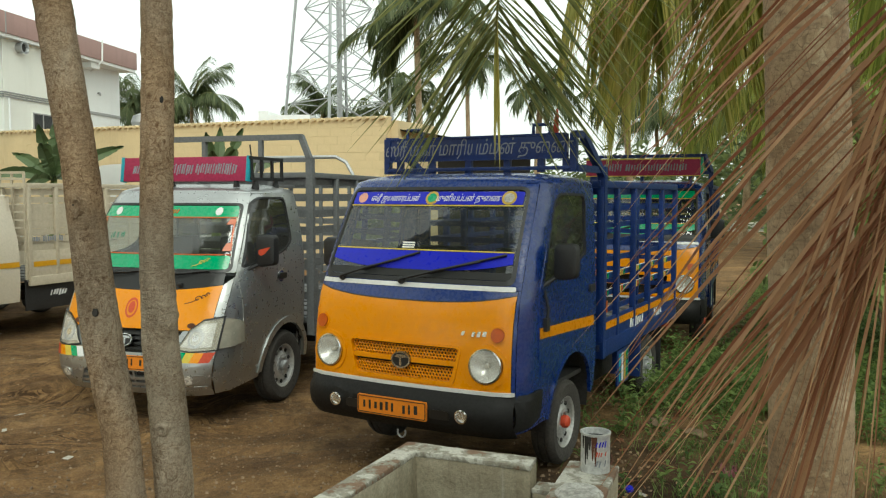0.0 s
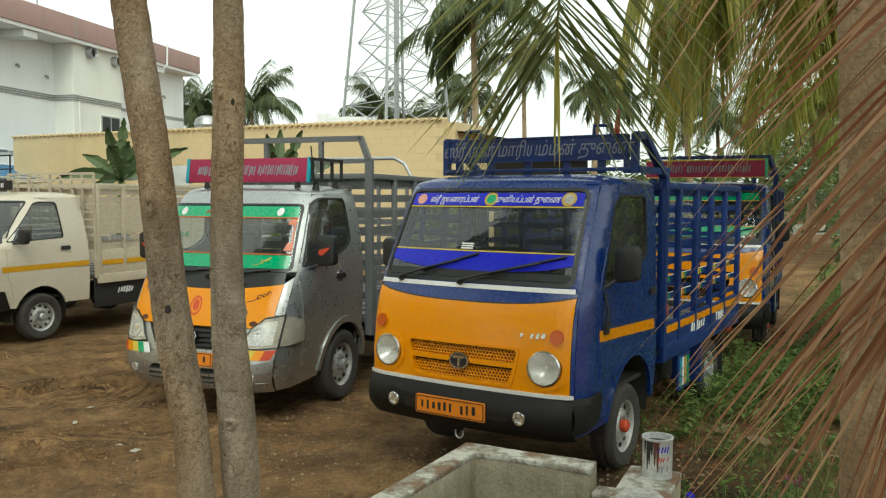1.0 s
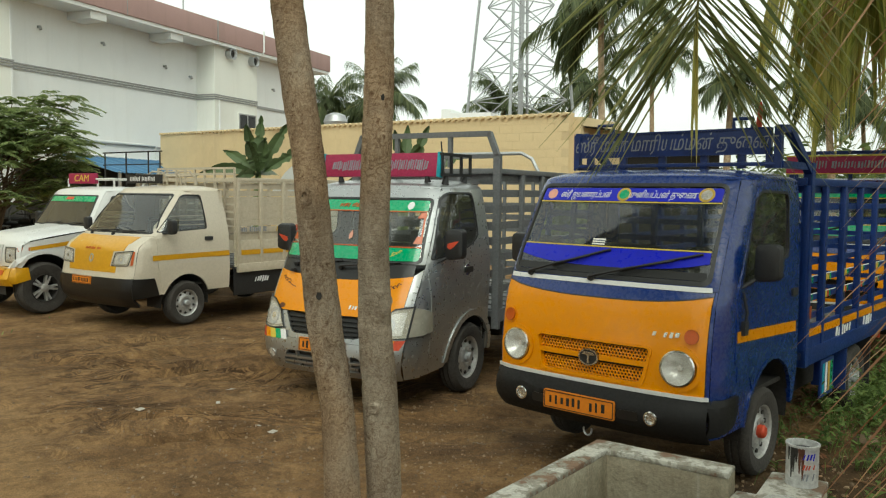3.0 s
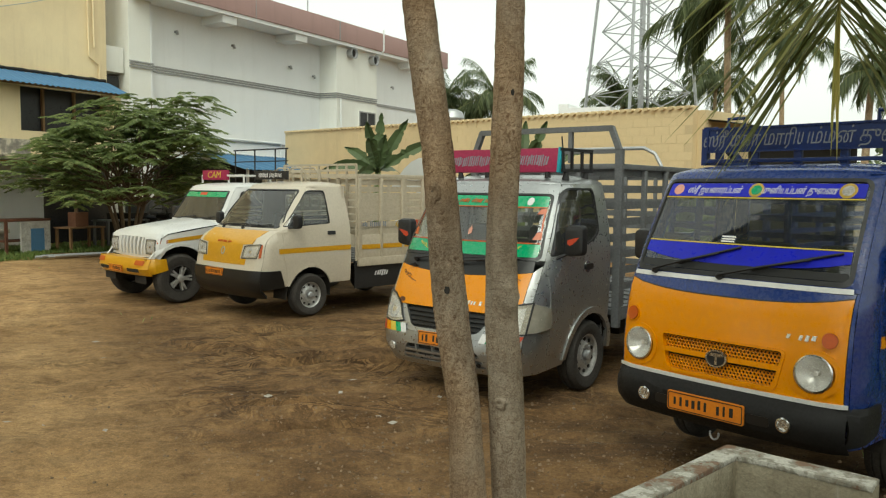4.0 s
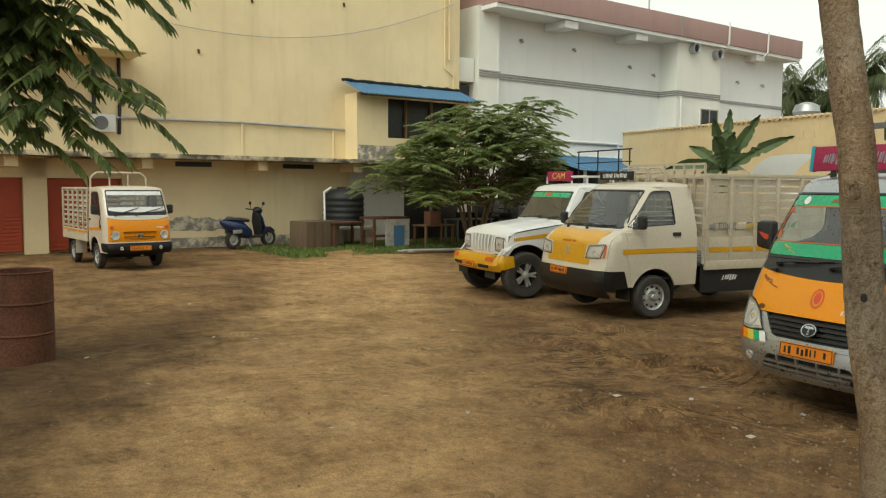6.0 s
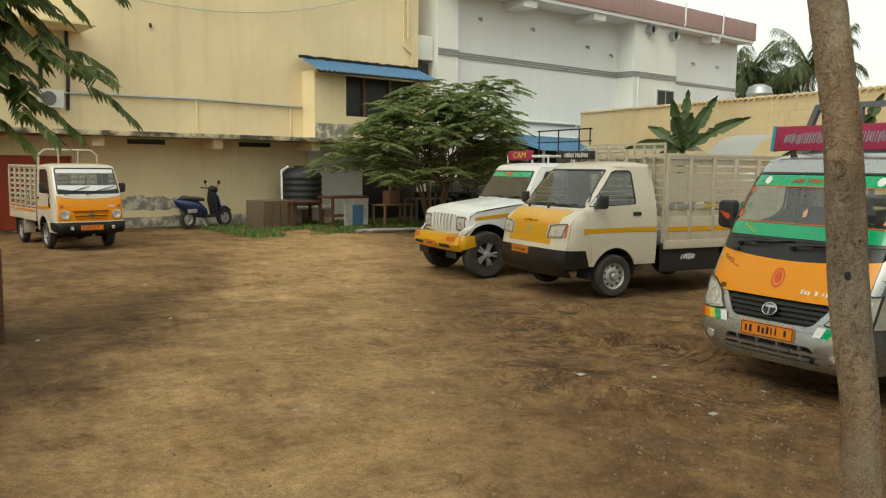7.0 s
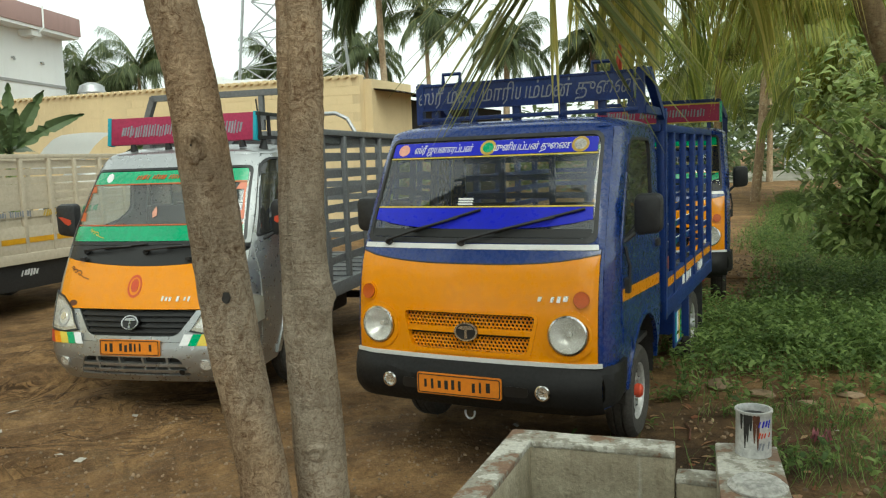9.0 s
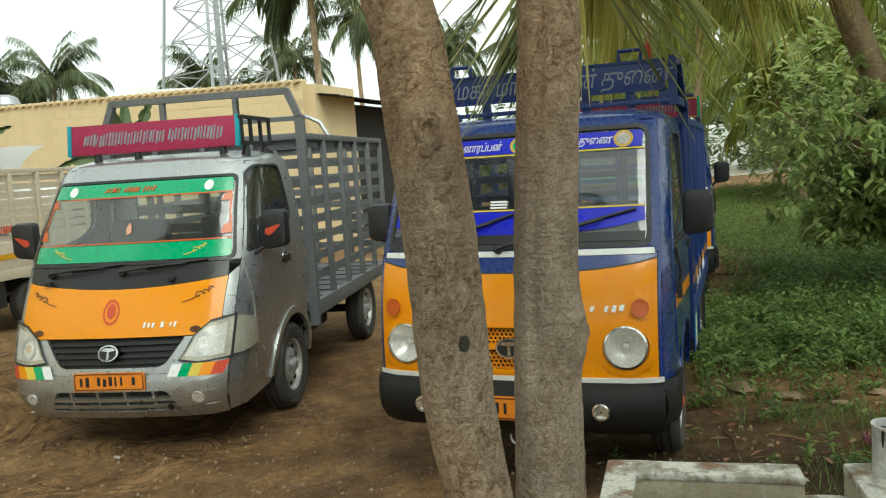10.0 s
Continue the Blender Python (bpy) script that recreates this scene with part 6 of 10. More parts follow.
for x, r, mat in ((-0.55, 0.033, "pinktone"), (0.0, 0.042, "gold"), (0.53, 0.042, "gold")):
    em = part("emblem", disc(on_glass, x, 1.775, r * 1.15, r, 16, 0.0, 0.001), mat, blue_truck, "round painted emblem")
    if mat == "gold":
        part("emblem_centre", disc(on_glass, x, 1.775, r * 0.8, r * 0.68, 14, 0.001, 0.001), "limewash" if x > 0.1 else "stickergreen", em)
for k in range(3):
    part("forehead_mark", skin(rounded([(-0.12, 1.462 + k * 0.014), (-0.03, 1.462 + k * 0.014), (-0.035, 1.471 + k * 0.014), (-0.125, 1.471 + k * 0.014)], 0.003), on_glass, (), 9, 0.001), "whitetext", blue_truck)

small_truck(pose(1.49, 8.57, 0, 0, 0, -14), "blue small truck with orange nose, green foil and red board", "blue", "orange", "bedblue", rng, ("stickergreen", "yellowline"), red_board, "parked trucks", False)
small_truck(pose(-16.1, 4.95, 0, 0, 0, 89) @ Matrix.Scale(0.87, 4), "cream small truck with orange nose, parked by the shutters", "cream", "orange", "creamsteel", rng, ("whitetext", "whitetext"), cream_frame, "parked trucks")


# The two slim trunks near the camera.
def trunk(name, pts, radii, seed, label, scars=(), groove=None):
    """scars: height, bearing, swell, size; groove: bearing, lowest, highest."""
    bm, seg = bmesh.new(), 56
    P = [Vector(p) for p in pts]
    n = 330
    rings = []
    for i in range(n + 1):
        t = i / n * (len(P) - 1)
        k = min(int(t), len(P) - 2)
        f = t - k
        f = f * f * (3 - 2 * f) * 0.5 + f * 0.5
        c, rad = P[k].lerp(P[k + 1], f), radii[k] + (radii[k + 1] - radii[k]) * f
        ring = []
        for j in range(seg):
            a = 2 * math.pi * j / seg
            ca, sa = math.cos(a), math.sin(a)
            q = rad * (1 + 0.10 * noise.noise((ca * 1.2, sa * 1.2, c.z * 2.0 + seed)) + 0.035 * noise.noise((ca * 4, sa * 4, c.z * 9 + seed)))
            q += 0.0022 * noise.noise((ca * 7, sa * 7, c.z * 24 + seed)) + 0.0012 * noise.noise((ca * 16, sa * 16, c.z * 60 + seed))
            for z, bearing, swell, size in scars:
                da = math.atan2(math.sin(a - radians(bearing)), math.cos(a - radians(bearing))) * rad
                e = math.hypot(da / size, (c.z - z) / (size * 1.35))
                q += swell * (math.exp(-e * e * 0.6) - 0.75 * math.exp(-e * e * 5) + 0.14 * math.sin(e * 7) * math.exp(-e * 0.9))
            if groove:
                da = math.atan2(math.sin(a - radians(groove[0])), math.cos(a - radians(groove[0])))
                da += 0.25 * noise.noise((0, seed, c.z * 3))
                q -= 0.008 * math.exp(-(da / 0.16) ** 2) * min(1, max(0, (c.z - groove[1]) / 0.2)) * min(1, max(0, (groove[2] - c.z) / 0.2))
            ring.append(bm.verts.new((c.x + q * ca, c.y + q * sa, c.z)))
        rings.append(ring)
    for a, b in zip(rings, rings[1:]):
        for j in range(seg):
            bm.faces.new((a[j], a[(j + 1) % seg], b[(j + 1) % seg], b[j]))
    bm.faces.new(rings[-1])
    t = part("tree", bm, "bark", None, "", 180)
    return tagged(t, label, "tree", "slim trunks")


T1 = trunk("t1", [(-0.507, 1.526, -0.06), (-0.566, 1.556, 0.50), (-0.603, 1.575, 0.85), (-0.628, 1.589, 1.10), (-0.665, 1.578, 1.35), (-0.680, 1.552, 1.60), (-0.705, 1.550, 1.85), (-0.761, 1.583, 2.10), (-0.815, 1.617, 2.35), (-0.911, 1.679, 2.80), (-0.97, 1.72, 3.3)], [0.073, 0.060, 0.053, 0.048, 0.050, 0.0485, 0.047, 0.049, 0.049, 0.047, 0.044], 1.0, "slim leaning grey-brown tree trunk with knots", ((1.72, -81, 0.011, 0.026), (2.02, -60, 0.004, 0.02)))
T2 = trunk("t2", [(-0.499, 1.775, -0.06), (-0.518, 1.726, 0.50), (-0.529, 1.696, 0.85), (-0.530, 1.675, 1.10), (-0.532, 1.636, 1.35), (-0.526, 1.611, 1.60), (-0.512, 1.597, 1.85), (-0.505, 1.598, 2.10), (-0.504, 1.599, 2.35), (-0.501, 1.603, 2.80), (-0.50, 1.605, 3.3)], [0.060, 0.056, 0.054, 0.053, 0.049, 0.044, 0.042, 0.041, 0.039, 0.036, 0.034], 5.0, "slim upright grey-brown tree trunk beside its twin", ((1.43, -38, 0.017, 0.024), (2.0, -49, 0.004, 0.018), (1.87, -70, 0.003, 0.02)), (-118, 1.25, 2.6))


def knot_hole(tree, p, d, w, h, seed):
    """A dark ragged hole where a twig has rotted out."""
    d = Vector(d).normalized()
    m = Matrix.Translation(p) @ d.to_track_quat("Z", "Y").to_matrix().to_4x4()
    bm, k = bmesh.new(), 14
    ring = [(math.cos(2 * math.pi * i / k), math.sin(2 * math.pi * i / k), 1 + 0.35 * noise.noise((i * 0.9, seed, 0))) for i in range(k)]
    rows = [[bm.verts.new(m @ Vector((w * x * f * q, h * y * f * q, z))) for x, y, q in ring] for f, z in ((1.0, -0.006), (0.85, 0.0015), (0.5, 0.0022))]
    for a, b in zip(rows, rows[1:]):
        for i in range(k):
            bm.faces.new((a[i], a[(i + 1) % k], b[(i + 1) % k], b[i]))
    bm.faces.new(rows[-1])
    part("knot_hole", bm, "under", tree)


def knot(tree, p, d, w, h, seed):
    """A healed branch stub: swollen bark in uneven rings round a sunken middle."""
    d = Vector(d).normalized()
    m = Matrix.Translation(p) @ d.to_track_quat("Z", "Y").to_matrix().to_4x4()
    bm, k = bmesh.new(), 28
    rows = []
    for f, z in ((1.5, -0.016), (1.25, -0.004), (1.05, 0.004), (0.92, 0.0085), (0.80, 0.0080), (0.68, 0.0100), (0.55, 0.0085), (0.42, 0.0075), (0.30, 0.0020), (0.12, -0.003)):
        row = []
        for i in range(k):
            a = 2 * math.pi * i / k
            q = 1 + 0.30 * noise.noise((math.cos(a) * 1.4, math.sin(a) * 1.4, seed)) + 0.16 * noise.noise((i * 0.55, f * 5, seed))
            row.append(bm.verts.new(m @ Vector((w * f * q * math.cos(a), h * f * q * math.sin(a), z + 0.002 * noise.noise((i * 0.6, f * 6, seed + 3))))))
        rows.append(row)
    for a, b in zip(rows, rows[1:]):
        for i in range(k):
            bm.faces.new((a[i], a[(i + 1) % k], b[(i + 1) % k], b[i]))
    bm.faces.new(rows[-1])
    part("knot", bm, "bark", tree, "", 60)


knot(T2, (-0.490, 1.604, 1.432), (0.80, -0.60, 0), 0.021, 0.026, 4)
knot(T1, (-0.686, 1.503, 1.725), (0.1, -1, 0), 0.017, 0.032, 7)
knot(T2, (-0.528, 1.625, 1.11), (0.05, -1, -0.1), 0.016, 0.020, 11)
knot_hole(T1, (-0.655, 1.524, 1.445), (0.35, -1, 0), 0.009, 0.013, 2)
knot_hole(T1, (-0.697, 1.4975, 1.725), (-0.1, -1, 0), 0.006, 0.016, 5)
knot_hole(T2, (-0.480, 1.5665, 2.0), (0.65, -1, 0), 0.006, 0.011, 9)


def scroll(fn, x, z, size, flip=1, rng=None):
    """A painted curl ornament on a surface."""
    bm = bmesh.new()
    for k, (a, b, r0) in enumerate(((0.0, 0.0, 0.28), (0.35, 0.12, 0.2), (0.62, 0.3, 0.16))):
        ring = []
        for j in range(14):
            t = j / 13 * 5.2
            q = r0 * (1 - t / 9)
            ring.append(((a + q * math.cos(t)) * flip, b + q * math.sin(t) * 0.7))
        for p, q in zip(ring, ring[1:]):
            dx, dz = q[0] - p[0], q[1] - p[1]
            ln = math.hypot(dx, dz) or 1
            nx, nz = -dz / ln * 0.035, dx / ln * 0.035
            bm.faces.new([bm.verts.new(fn(x + size * c, z + size * d, 0.0015)) for c, d in ((p[0] - nx, p[1] - nz), (q[0] - nx, q[1] - nz), (q[0] + nx, q[1] + nz), (p[0] + nx, p[1] + nz))])
    tail = [(-0.9, -0.35), (-0.45, -0.25), (0.1, 0.0)]
    for p, q in zip(tail, tail[1:]):
        bm.faces.new([bm.verts.new(fn(x + size * c * flip, z + size * d, 0.0015)) for c, d in ((p[0], p[1] - 0.03), (q[0], q[1] - 0.03), (q[0], q[1] + 0.03), (p[0], p[1] + 0.03))])
    return bm


def lamp_panel(v, fn, outline, label, depth=0.035):
    """A shaped headlamp: silver bowl, inner round reflectors, clear cover."""
    ob = part("headlight", skin(outline, lambda a, b, o: fn(a, b, o + 0.002), (), 0.06, depth), "bowl", v, label)
    cx, cz = sum(p[0] for p in outline) / len(outline), sum(p[1] for p in outline) / len(outline)
    w, h = max(p[0] for p in outline) - min(p[0] for p in outline), max(p[1] for p in outline) - min(p[1] for p in outline)
    part("reflector", skin([((a - cx) * 0.80 + cx, (b - cz) * 0.78 + cz) for a, b in outline], lambda a, b, o: fn(a, b, o + 0.006), (), 0.06, 0.004), "lampbowl", ob)
    part("bulb_ring", disc(lambda a, b, o: fn(a, b, o + 0.010), cx, cz - 0.02 * h, 0.20 * min(w, h * 1.4), 0.30 * h, 20, 0.0, 0.004, 0.72), "steel", ob)
    part("bulb", disc(lambda a, b, o: fn(a, b, o + 0.010), cx, cz - 0.02 * h, 0.08 * w, 0.10 * h, 14, 0.0, 0.008), "chrome", ob)
    ring = [((a - cx) * 1.07 + cx, (b - cz) * 1.1 + cz) for a, b in outline]
    part("headlight_frame", skin(ring, lambda a, b, o: fn(a, b, o + 0.010), [outline], 0.06, 0.012), "black", ob)
    part("lens", skin(outline, lambda a, b, o: fn(a, b, o + 0.012), (), 0.06, 0.01), "lens", ob)
    return ob


def grey_truck(m, rng):
    v = thing("mini_truck", m, "silver-grey small truck with orange hood, green foil, slatted grey bed", "truck", "parked trucks")
    yf = smooth_table([(0.25, 0.10), (0.32, 0.04), (0.42, 0.0), (0.52, 0.005), (0.60, 0.03), (0.75, 0.09), (0.85, 0.13), (1.0, 0.205), (1.08, 0.25), (1.17, 0.30), (1.45, 0.455), (1.70, 0.61), (1.78, 0.675), (1.85, 0.75)])
    w = smooth_table([(0.25, 0.72), (0.5, 0.765), (0.75, 0.785), (1.1, 0.792), (1.25, 0.79), (1.5, 0.763), (1.78, 0.712), (1.85, 0.69)])
    rc = 0.22
    sh = Shell(yf, w, rc, 0.07)
    F, c = sh.front(), 0.293 * rc
    edge = lambda z: w(z) - c
    up = lambda d: (lambda a, b, o: F(a, b, o + d))
    # Bumper and nose.
    slot = rounded([(-0.43, 0.318), (0.43, 0.318), (0.36, 0.447), (-0.36, 0.447)], 0.03)
    grl = rounded([(-0.34, 0.585), (0.34, 0.585), (0.46, 0.752), (-0.46, 0.752)], [0.05, 0.05, 0.01, 0.01])
    zz = [0.265, 0.35, 0.45, 0.545]
    part("bumper", skin([(-edge(z), z) for z in reversed(zz)] + [(edge(z), z) for z in zz], up(0.008), [slot], 0.08, 0.03), "silver", v, "silver painted front bumper")
    part("bumper_slot", skin(slot, up(-0.03), (), 0.2, 0), "under", v)
    for z, h in ((0.345, 0.425), (0.39, 0.40)):
        part("slot_bar", skin([(-h, z - 0.011), (h, z - 0.011), (h - 0.01, z + 0.011), (-h + 0.01, z + 0.011)], up(0.002), (), 0.1, 0.03), "silver", v)
    for x in (-0.27, -0.09, 0.09, 0.27):
        part("slot_rib", skin([(x - 0.008, 0.32), (x + 0.008, 0.32), (x + 0.010, 0.445), (x - 0.006, 0.445)], up(0.0), (), 0.1, 0.03), "silver", v)
    zz = [0.548, 0.65, 0.752]
    wing = [(-edge(z), z) for z in reversed(zz)] + [(edge(z), z) for z in zz]
    part("nose_panel", skin(wing, F, [grl], 0.08, 0.03), "silver", v)
    part("grille_back", skin(grl, up(-0.035), (), 0.1, 0), "gloss", v)
    for k in range(4):
        z = 0.615 + k * 0.036
        h = 0.34 + (z - 0.585) / 0.167 * 0.12 - 0.012
        part("grille_slat", skin([(-h, z - 0.008), (h, z - 0.008), (h + 0.008, z + 0.008), (-h - 0.008, z + 0.008)], up(-0.008), (), 0.1, 0.02), "gloss", v)
    oval_badge(v, up(0.006), -0.01, 0.668, 0.066, 0.047)
    # Hood.
    hood = [(-0.60, 0.757), (0.60, 0.757), (0.665, 0.84), (0.675, 1.085)] + [(x, 1.035 + 0.05 * (x / 0.675) ** 2) for x in np.linspace(0.55, -0.55, 9)] + [(-0.675, 1.085), (-0.665, 0.84)]
    part("hood", skin(hood, up(0.004), (), 0.08, 0.02), "orange", v, "glossy orange hood panel")
    zz = [0.757, 0.9, 1.0, 1.14]
    part("hood_side", skin([(edge(z), z) for z in zz] + [(0.679, 1.09), (0.669, 0.84), (0.604, 0.757)], F, (), 0.1, 0.02), "silver", v)
    part("hood_side", skin([(-edge(z), z) for z in zz] + [(-0.679, 1.09), (-0.669, 0.84), (-0.604, 0.757)], F, (), 0.1, 0.02), "silver", v)
    cow = [(x, 1.038 + 0.05 * (x / 0.675) ** 2) for x in np.linspace(-0.675, 0.675, 11)]
    part("cowl", skin([*cow, (0.67, 1.175), (-0.67, 1.175)], up(0.0), (), 0.08, 0.02), "gloss", v, "glossy black cowl below the windscreen")
    em = part("emblem", disc(up(0.005), -0.03, 0.905, 0.055, 0.075, 20, 0.0, 0.002, 0.78), "redtext", v, "red painted emblem")
    part("emblem_centre", disc(up(0.005), -0.03, 0.91, 0.03, 0.045, 12, 0.0, 0.002), "redtext", em)
    scatter("name_badge", bars(rng, 0.22, 0.035, lambda a, b, o: F(0.30 + a, 0.825 + b, o + 0.005), 8, 0.2, 0.3, 0.004), "reflector", v)
    for s in (-1, 1):
        part("ornament", scroll(up(0.005), s * 0.52, 0.985, 0.11, s), "rust", v, "painted curl")
        part("ornament", disc(up(0.005), s * 0.52, 0.79, 0.035, 0.02, 12, 0.0, 0.002), "rust", v)
        x = lambda q: s * q
        lamp = [(x(0.44), 0.622), (x(0.55), 0.606), (x(edge(0.62)), 0.618), (x(edge(0.84)), 0.845), (x(0.61), 0.825), (x(0.52), 0.752), (x(0.47), 0.66)]
        lamp_panel(v, up(0.006), lamp if s > 0 else lamp[::-1], "clear shaped headlight")
        S = sh.side(s)
        lo = lambda z: yf(z) + 0.07 + c
        wrap = [(lo(0.618), 0.618), (lo(0.845), 0.845), (0.42, 0.80), (0.44, 0.64)]
        part("headlight_end", skin(wrap, lambda a, b, o: S(a, b, o + 0.016), (), 0.06, 0.03), "bowl", v)
        stripes = ("redtext", "orange", "yellowline", "stickergreen", "whitetext")
        for k, mat in enumerate(stripes):
            x0 = 0.68 - k * 0.062
            part("colour_stripe", skin([(x(x0 - 0.062), 0.525), (x(x0), 0.525), (x(x0 + 0.03), 0.597), (x(x0 - 0.032), 0.597)], up(0.016), (), 0.2, 0.002), mat, v, "slanted colour stripe")
        fog = rounded([(x(0.50), 0.36), (x(0.66), 0.37), (x(0.66), 0.44), (x(0.50), 0.43)], 0.03)
        part("fog_recess", skin(fog, up(0.011), (), 0.06, 0.004), "silver", v)
        part("fog_lamp", disc(up(0.012), x(0.545), 0.40, 0.035, 0.033, 18, 0.004, 0.01), "reflector", v)
    number_plate(v, pose(0.008, -0.015, 0.513, 86, 0, 0), 0.46, 0.110, rng)
    part("red_dot", disc(up(0.02), 0.37, 0.35, 0.018, 0.018, 14, 0.0, 0.01), "gloss", v)
    # Windscreen.
    gx = lambda z: edge(z) - 0.02
    rub = rounded([(-gx(1.178), 1.178), (gx(1.178), 1.178), (gx(1.715), 1.715), (-gx(1.715), 1.715)], 0.05)
    gl = rounded([(-gx(1.2) + 0.02, 1.198), (gx(1.2) - 0.02, 1.198), (gx(1.69) - 0.018, 1.698), (-gx(1.69) + 0.018, 1.698)], 0.05)
    zz = [1.1775, 1.3, 1.45, 1.6, 1.75, 1.80]
    part("windscreen_surround", skin([(-edge(z), z) for z in zz] + [(edge(z), z) for z in reversed(zz)], F, [rub], 0.1, 0.02), "silver", v)
    part("windscreen_seal", skin(rub, up(0.003), [gl], 0.1, 0.014), "gloss", v)
    part("windscreen", skin(gl, up(-0.004), (), 0.12, 0), "hazyglass", v).visible_shadow = False
    on = up(0.001)
    a0, a1, b0, b1 = gx(1.60) - 0.03, gx(1.69) - 0.03, gx(1.21) - 0.03, gx(1.31) - 0.03
    part("sun_strip", skin(rounded([(-a0, 1.605), (a0, 1.605), (a1, 1.693), (-a1, 1.693)], 0.012), on, (), 0.1, 0.001), "stickergreen", v, "green foil strip on the windscreen")
    part("sun_strip", skin(rounded([(-b0, 1.203), (b0, 1.203), (b1, 1.305), (-b1, 1.305)], 0.02), on, (), 0.1, 0.001), "stickergreen", v, "green foil strip on the windscreen")
    for z in (1.596, 1.308):
        q = gx(z) - 0.035
        part("tape_line", skin([(-q, z), (q, z), (q, z + 0.009), (-q, z + 0.009)], lambda a, b, o: on(a, b, o + 0.001), (), 0.15, 0.001), "amber", v)
    on3 = up(0.004)
    scatter("writing", bars(rng, 0.36, 0.035, lambda a, b, o: on3(-0.06 + a, 1.648 + b, o), 16, 0.4, 0.25, 0.002), "amber", v, "slanted orange writing")
    for s in (-1, 1):
        part("flower", disc(on3, s * 0.48, 1.648, 0.032, 0.034, 8, 0, 0.001), "whitetext", v, "white flower sticker")
        part("ornament", scroll(on3, s * 0.46, 1.252, 0.085, s), "yellowline", v, "yellow curl on the foil")
        for z0, z1 in ((1.34, 1.40), (1.545, 1.59)):
            part("corner_sticker", skin([(s * (gx(z0) - 0.10), z0), (s * (gx(z0) - 0.035), z0), (s * (gx(z1) - 0.035), z1), (s * (gx(z1) - 0.075), z1)], on3, (), 9, 0.001), "amber", v)
        part("tape_line", skin([(s * (gx(1.40) - 0.05), 1.40), (s * (gx(1.40) - 0.038), 1.40), (s * (gx(1.55) - 0.038), 1.55), (s * (gx(1.55) - 0.05), 1.55)], on3, (), 9, 0.001), "amber", v)
    part("leaf_sticker", skin([(-0.02, 1.36), (0.01, 1.375), (0.005, 1.41), (-0.01, 1.44), (-0.03, 1.40)], on3, (), 9, 0.001), "pinktone", v)
    # Sides.
    for s, _ in SIDES:
        S = sh.side(s)
        nosey = lambda z: yf(z) + 0.07 + c
        foot = [0.265, 0.4, 0.55, 0.75, 0.9, 1.05, 1.17, 1.3, 1.45, 1.6, 1.72, 1.80]
        win = rounded([(0.47, 1.205), (1.10, 1.30), (1.25, 1.385), (1.225, 1.765), (0.83, 1.765), (0.74, 1.71)], [0.03, 0.10, 0.06, 0.06, 0.05, 0.06])
        out = [(nosey(z), z) for z in foot] + [(1.43, 1.80), (1.46, 1.2), (1.46, 0.33), *arch(1.13, 0.31, 0.375, 0.33), (0.73, 0.29)]
        part("side_panel", skin(out, S, [win], 0.1, 0.02), "silver", v)
        door = rounded([(0.43, 0.40), (0.42, 1.05), (0.44, 1.19), (0.80, 1.79), (1.36, 1.79), (1.40, 1.2), (1.40, 0.68)], [0.04, 0, 0.03, 0.06, 0.05, 0, 0.0])
        door = door + [(y, z) for y, z in arch(1.13, 0.31, 0.41, 0.40) if 0.70 < y < 1.38] + [(0.70, 0.40)]
        dr = part("door", skin(door, lambda a, b, o: S(a, b, o + 0.006), [win], 0.1, 0.008), "silver", v)
        rw = [((y - 0.92) * 0.96 + 0.92, (z - 1.5) * 0.945 + 1.5) for y, z in win]
        part("window_seal", skin(win, lambda a, b, o: S(a, b, o + 0.007), [rw], 0.15, 0.01), "black", dr)
        # Near pane tinted to stand in for dark reflections; far pane left clear.
        part("window", skin(rw, lambda a, b, o: S(a, b, o - 0.004), (), 0.15, 0), "darkglass" if s > 0 else "hazyglass", dr).visible_shadow = False
        part("door_handle", skin(rounded([(0.96, 1.075), (1.09, 1.075), (1.09, 1.125), (0.96, 1.125)], 0.02), lambda a, b, o: S(a, b, o + 0.026), (), 9, 0.02), "gloss", dr)
        part("handle_cup", disc(lambda a, b, o: S(a, b, o), 1.02, 1.10, 0.05, 0.05, 16, 0.009, 0.004), "chrome", dr)
        well(v, S, 1.13, 0.31, 0.375, 0.3)
        part("arch_lip", skin([*arch(1.13, 0.31, 0.43, 0.33), *reversed(arch(1.13, 0.31, 0.375, 0.33))], lambda a, b, o: S(a, b, o + 0.016), (), 0.15, 0.03), "silver", v, "flared wheel arch")
        wing_mirror(v, (s * 0.895, 0.62, 1.335), s, (0.17, 0.07, 0.26), "redtext", (s * 0.77, 0.52, 1.19))
    part("roof", roof_bm(sh, 1.797, 1.435, 0.085, lead=0.6), "silver", v)
    back_wall(v, 1.43, 0.74, 0.45, 1.80, 0.5, 1.28, 1.66, "silver")
    cabin(v, 0.42, 1.14, 1.12, 0.35, 0.74, 1.42, 0.5, 1.42, "seatgrey")
    for x0 in (-0.5, 0.34):
        part("washer_jet", boxes((x0 - 0.02, x0 + 0.02, 0.235, 0.27, 1.075, 1.10), bevel=0.006), "black", v)
    wiper(v, F, (-0.5, 1.13), (-0.12, 1.16))
    wiper(v, F, (0.0, 1.13), (0.42, 1.165))
    # Name board on the roof with a side rack.
    tilt = pose(0, 0.80, 1.90, -8, 0, 0)
    place = lambda bm: (bmesh.ops.transform(bm, matrix=tilt, verts=bm.verts[:]), bm)[1]
    bd = part("name_board", place(boxes((-0.60, 0.60, 0, 0.05, 0, 0.205), bevel=0.005)), "maroon", v, "maroon name board on the cab roof")
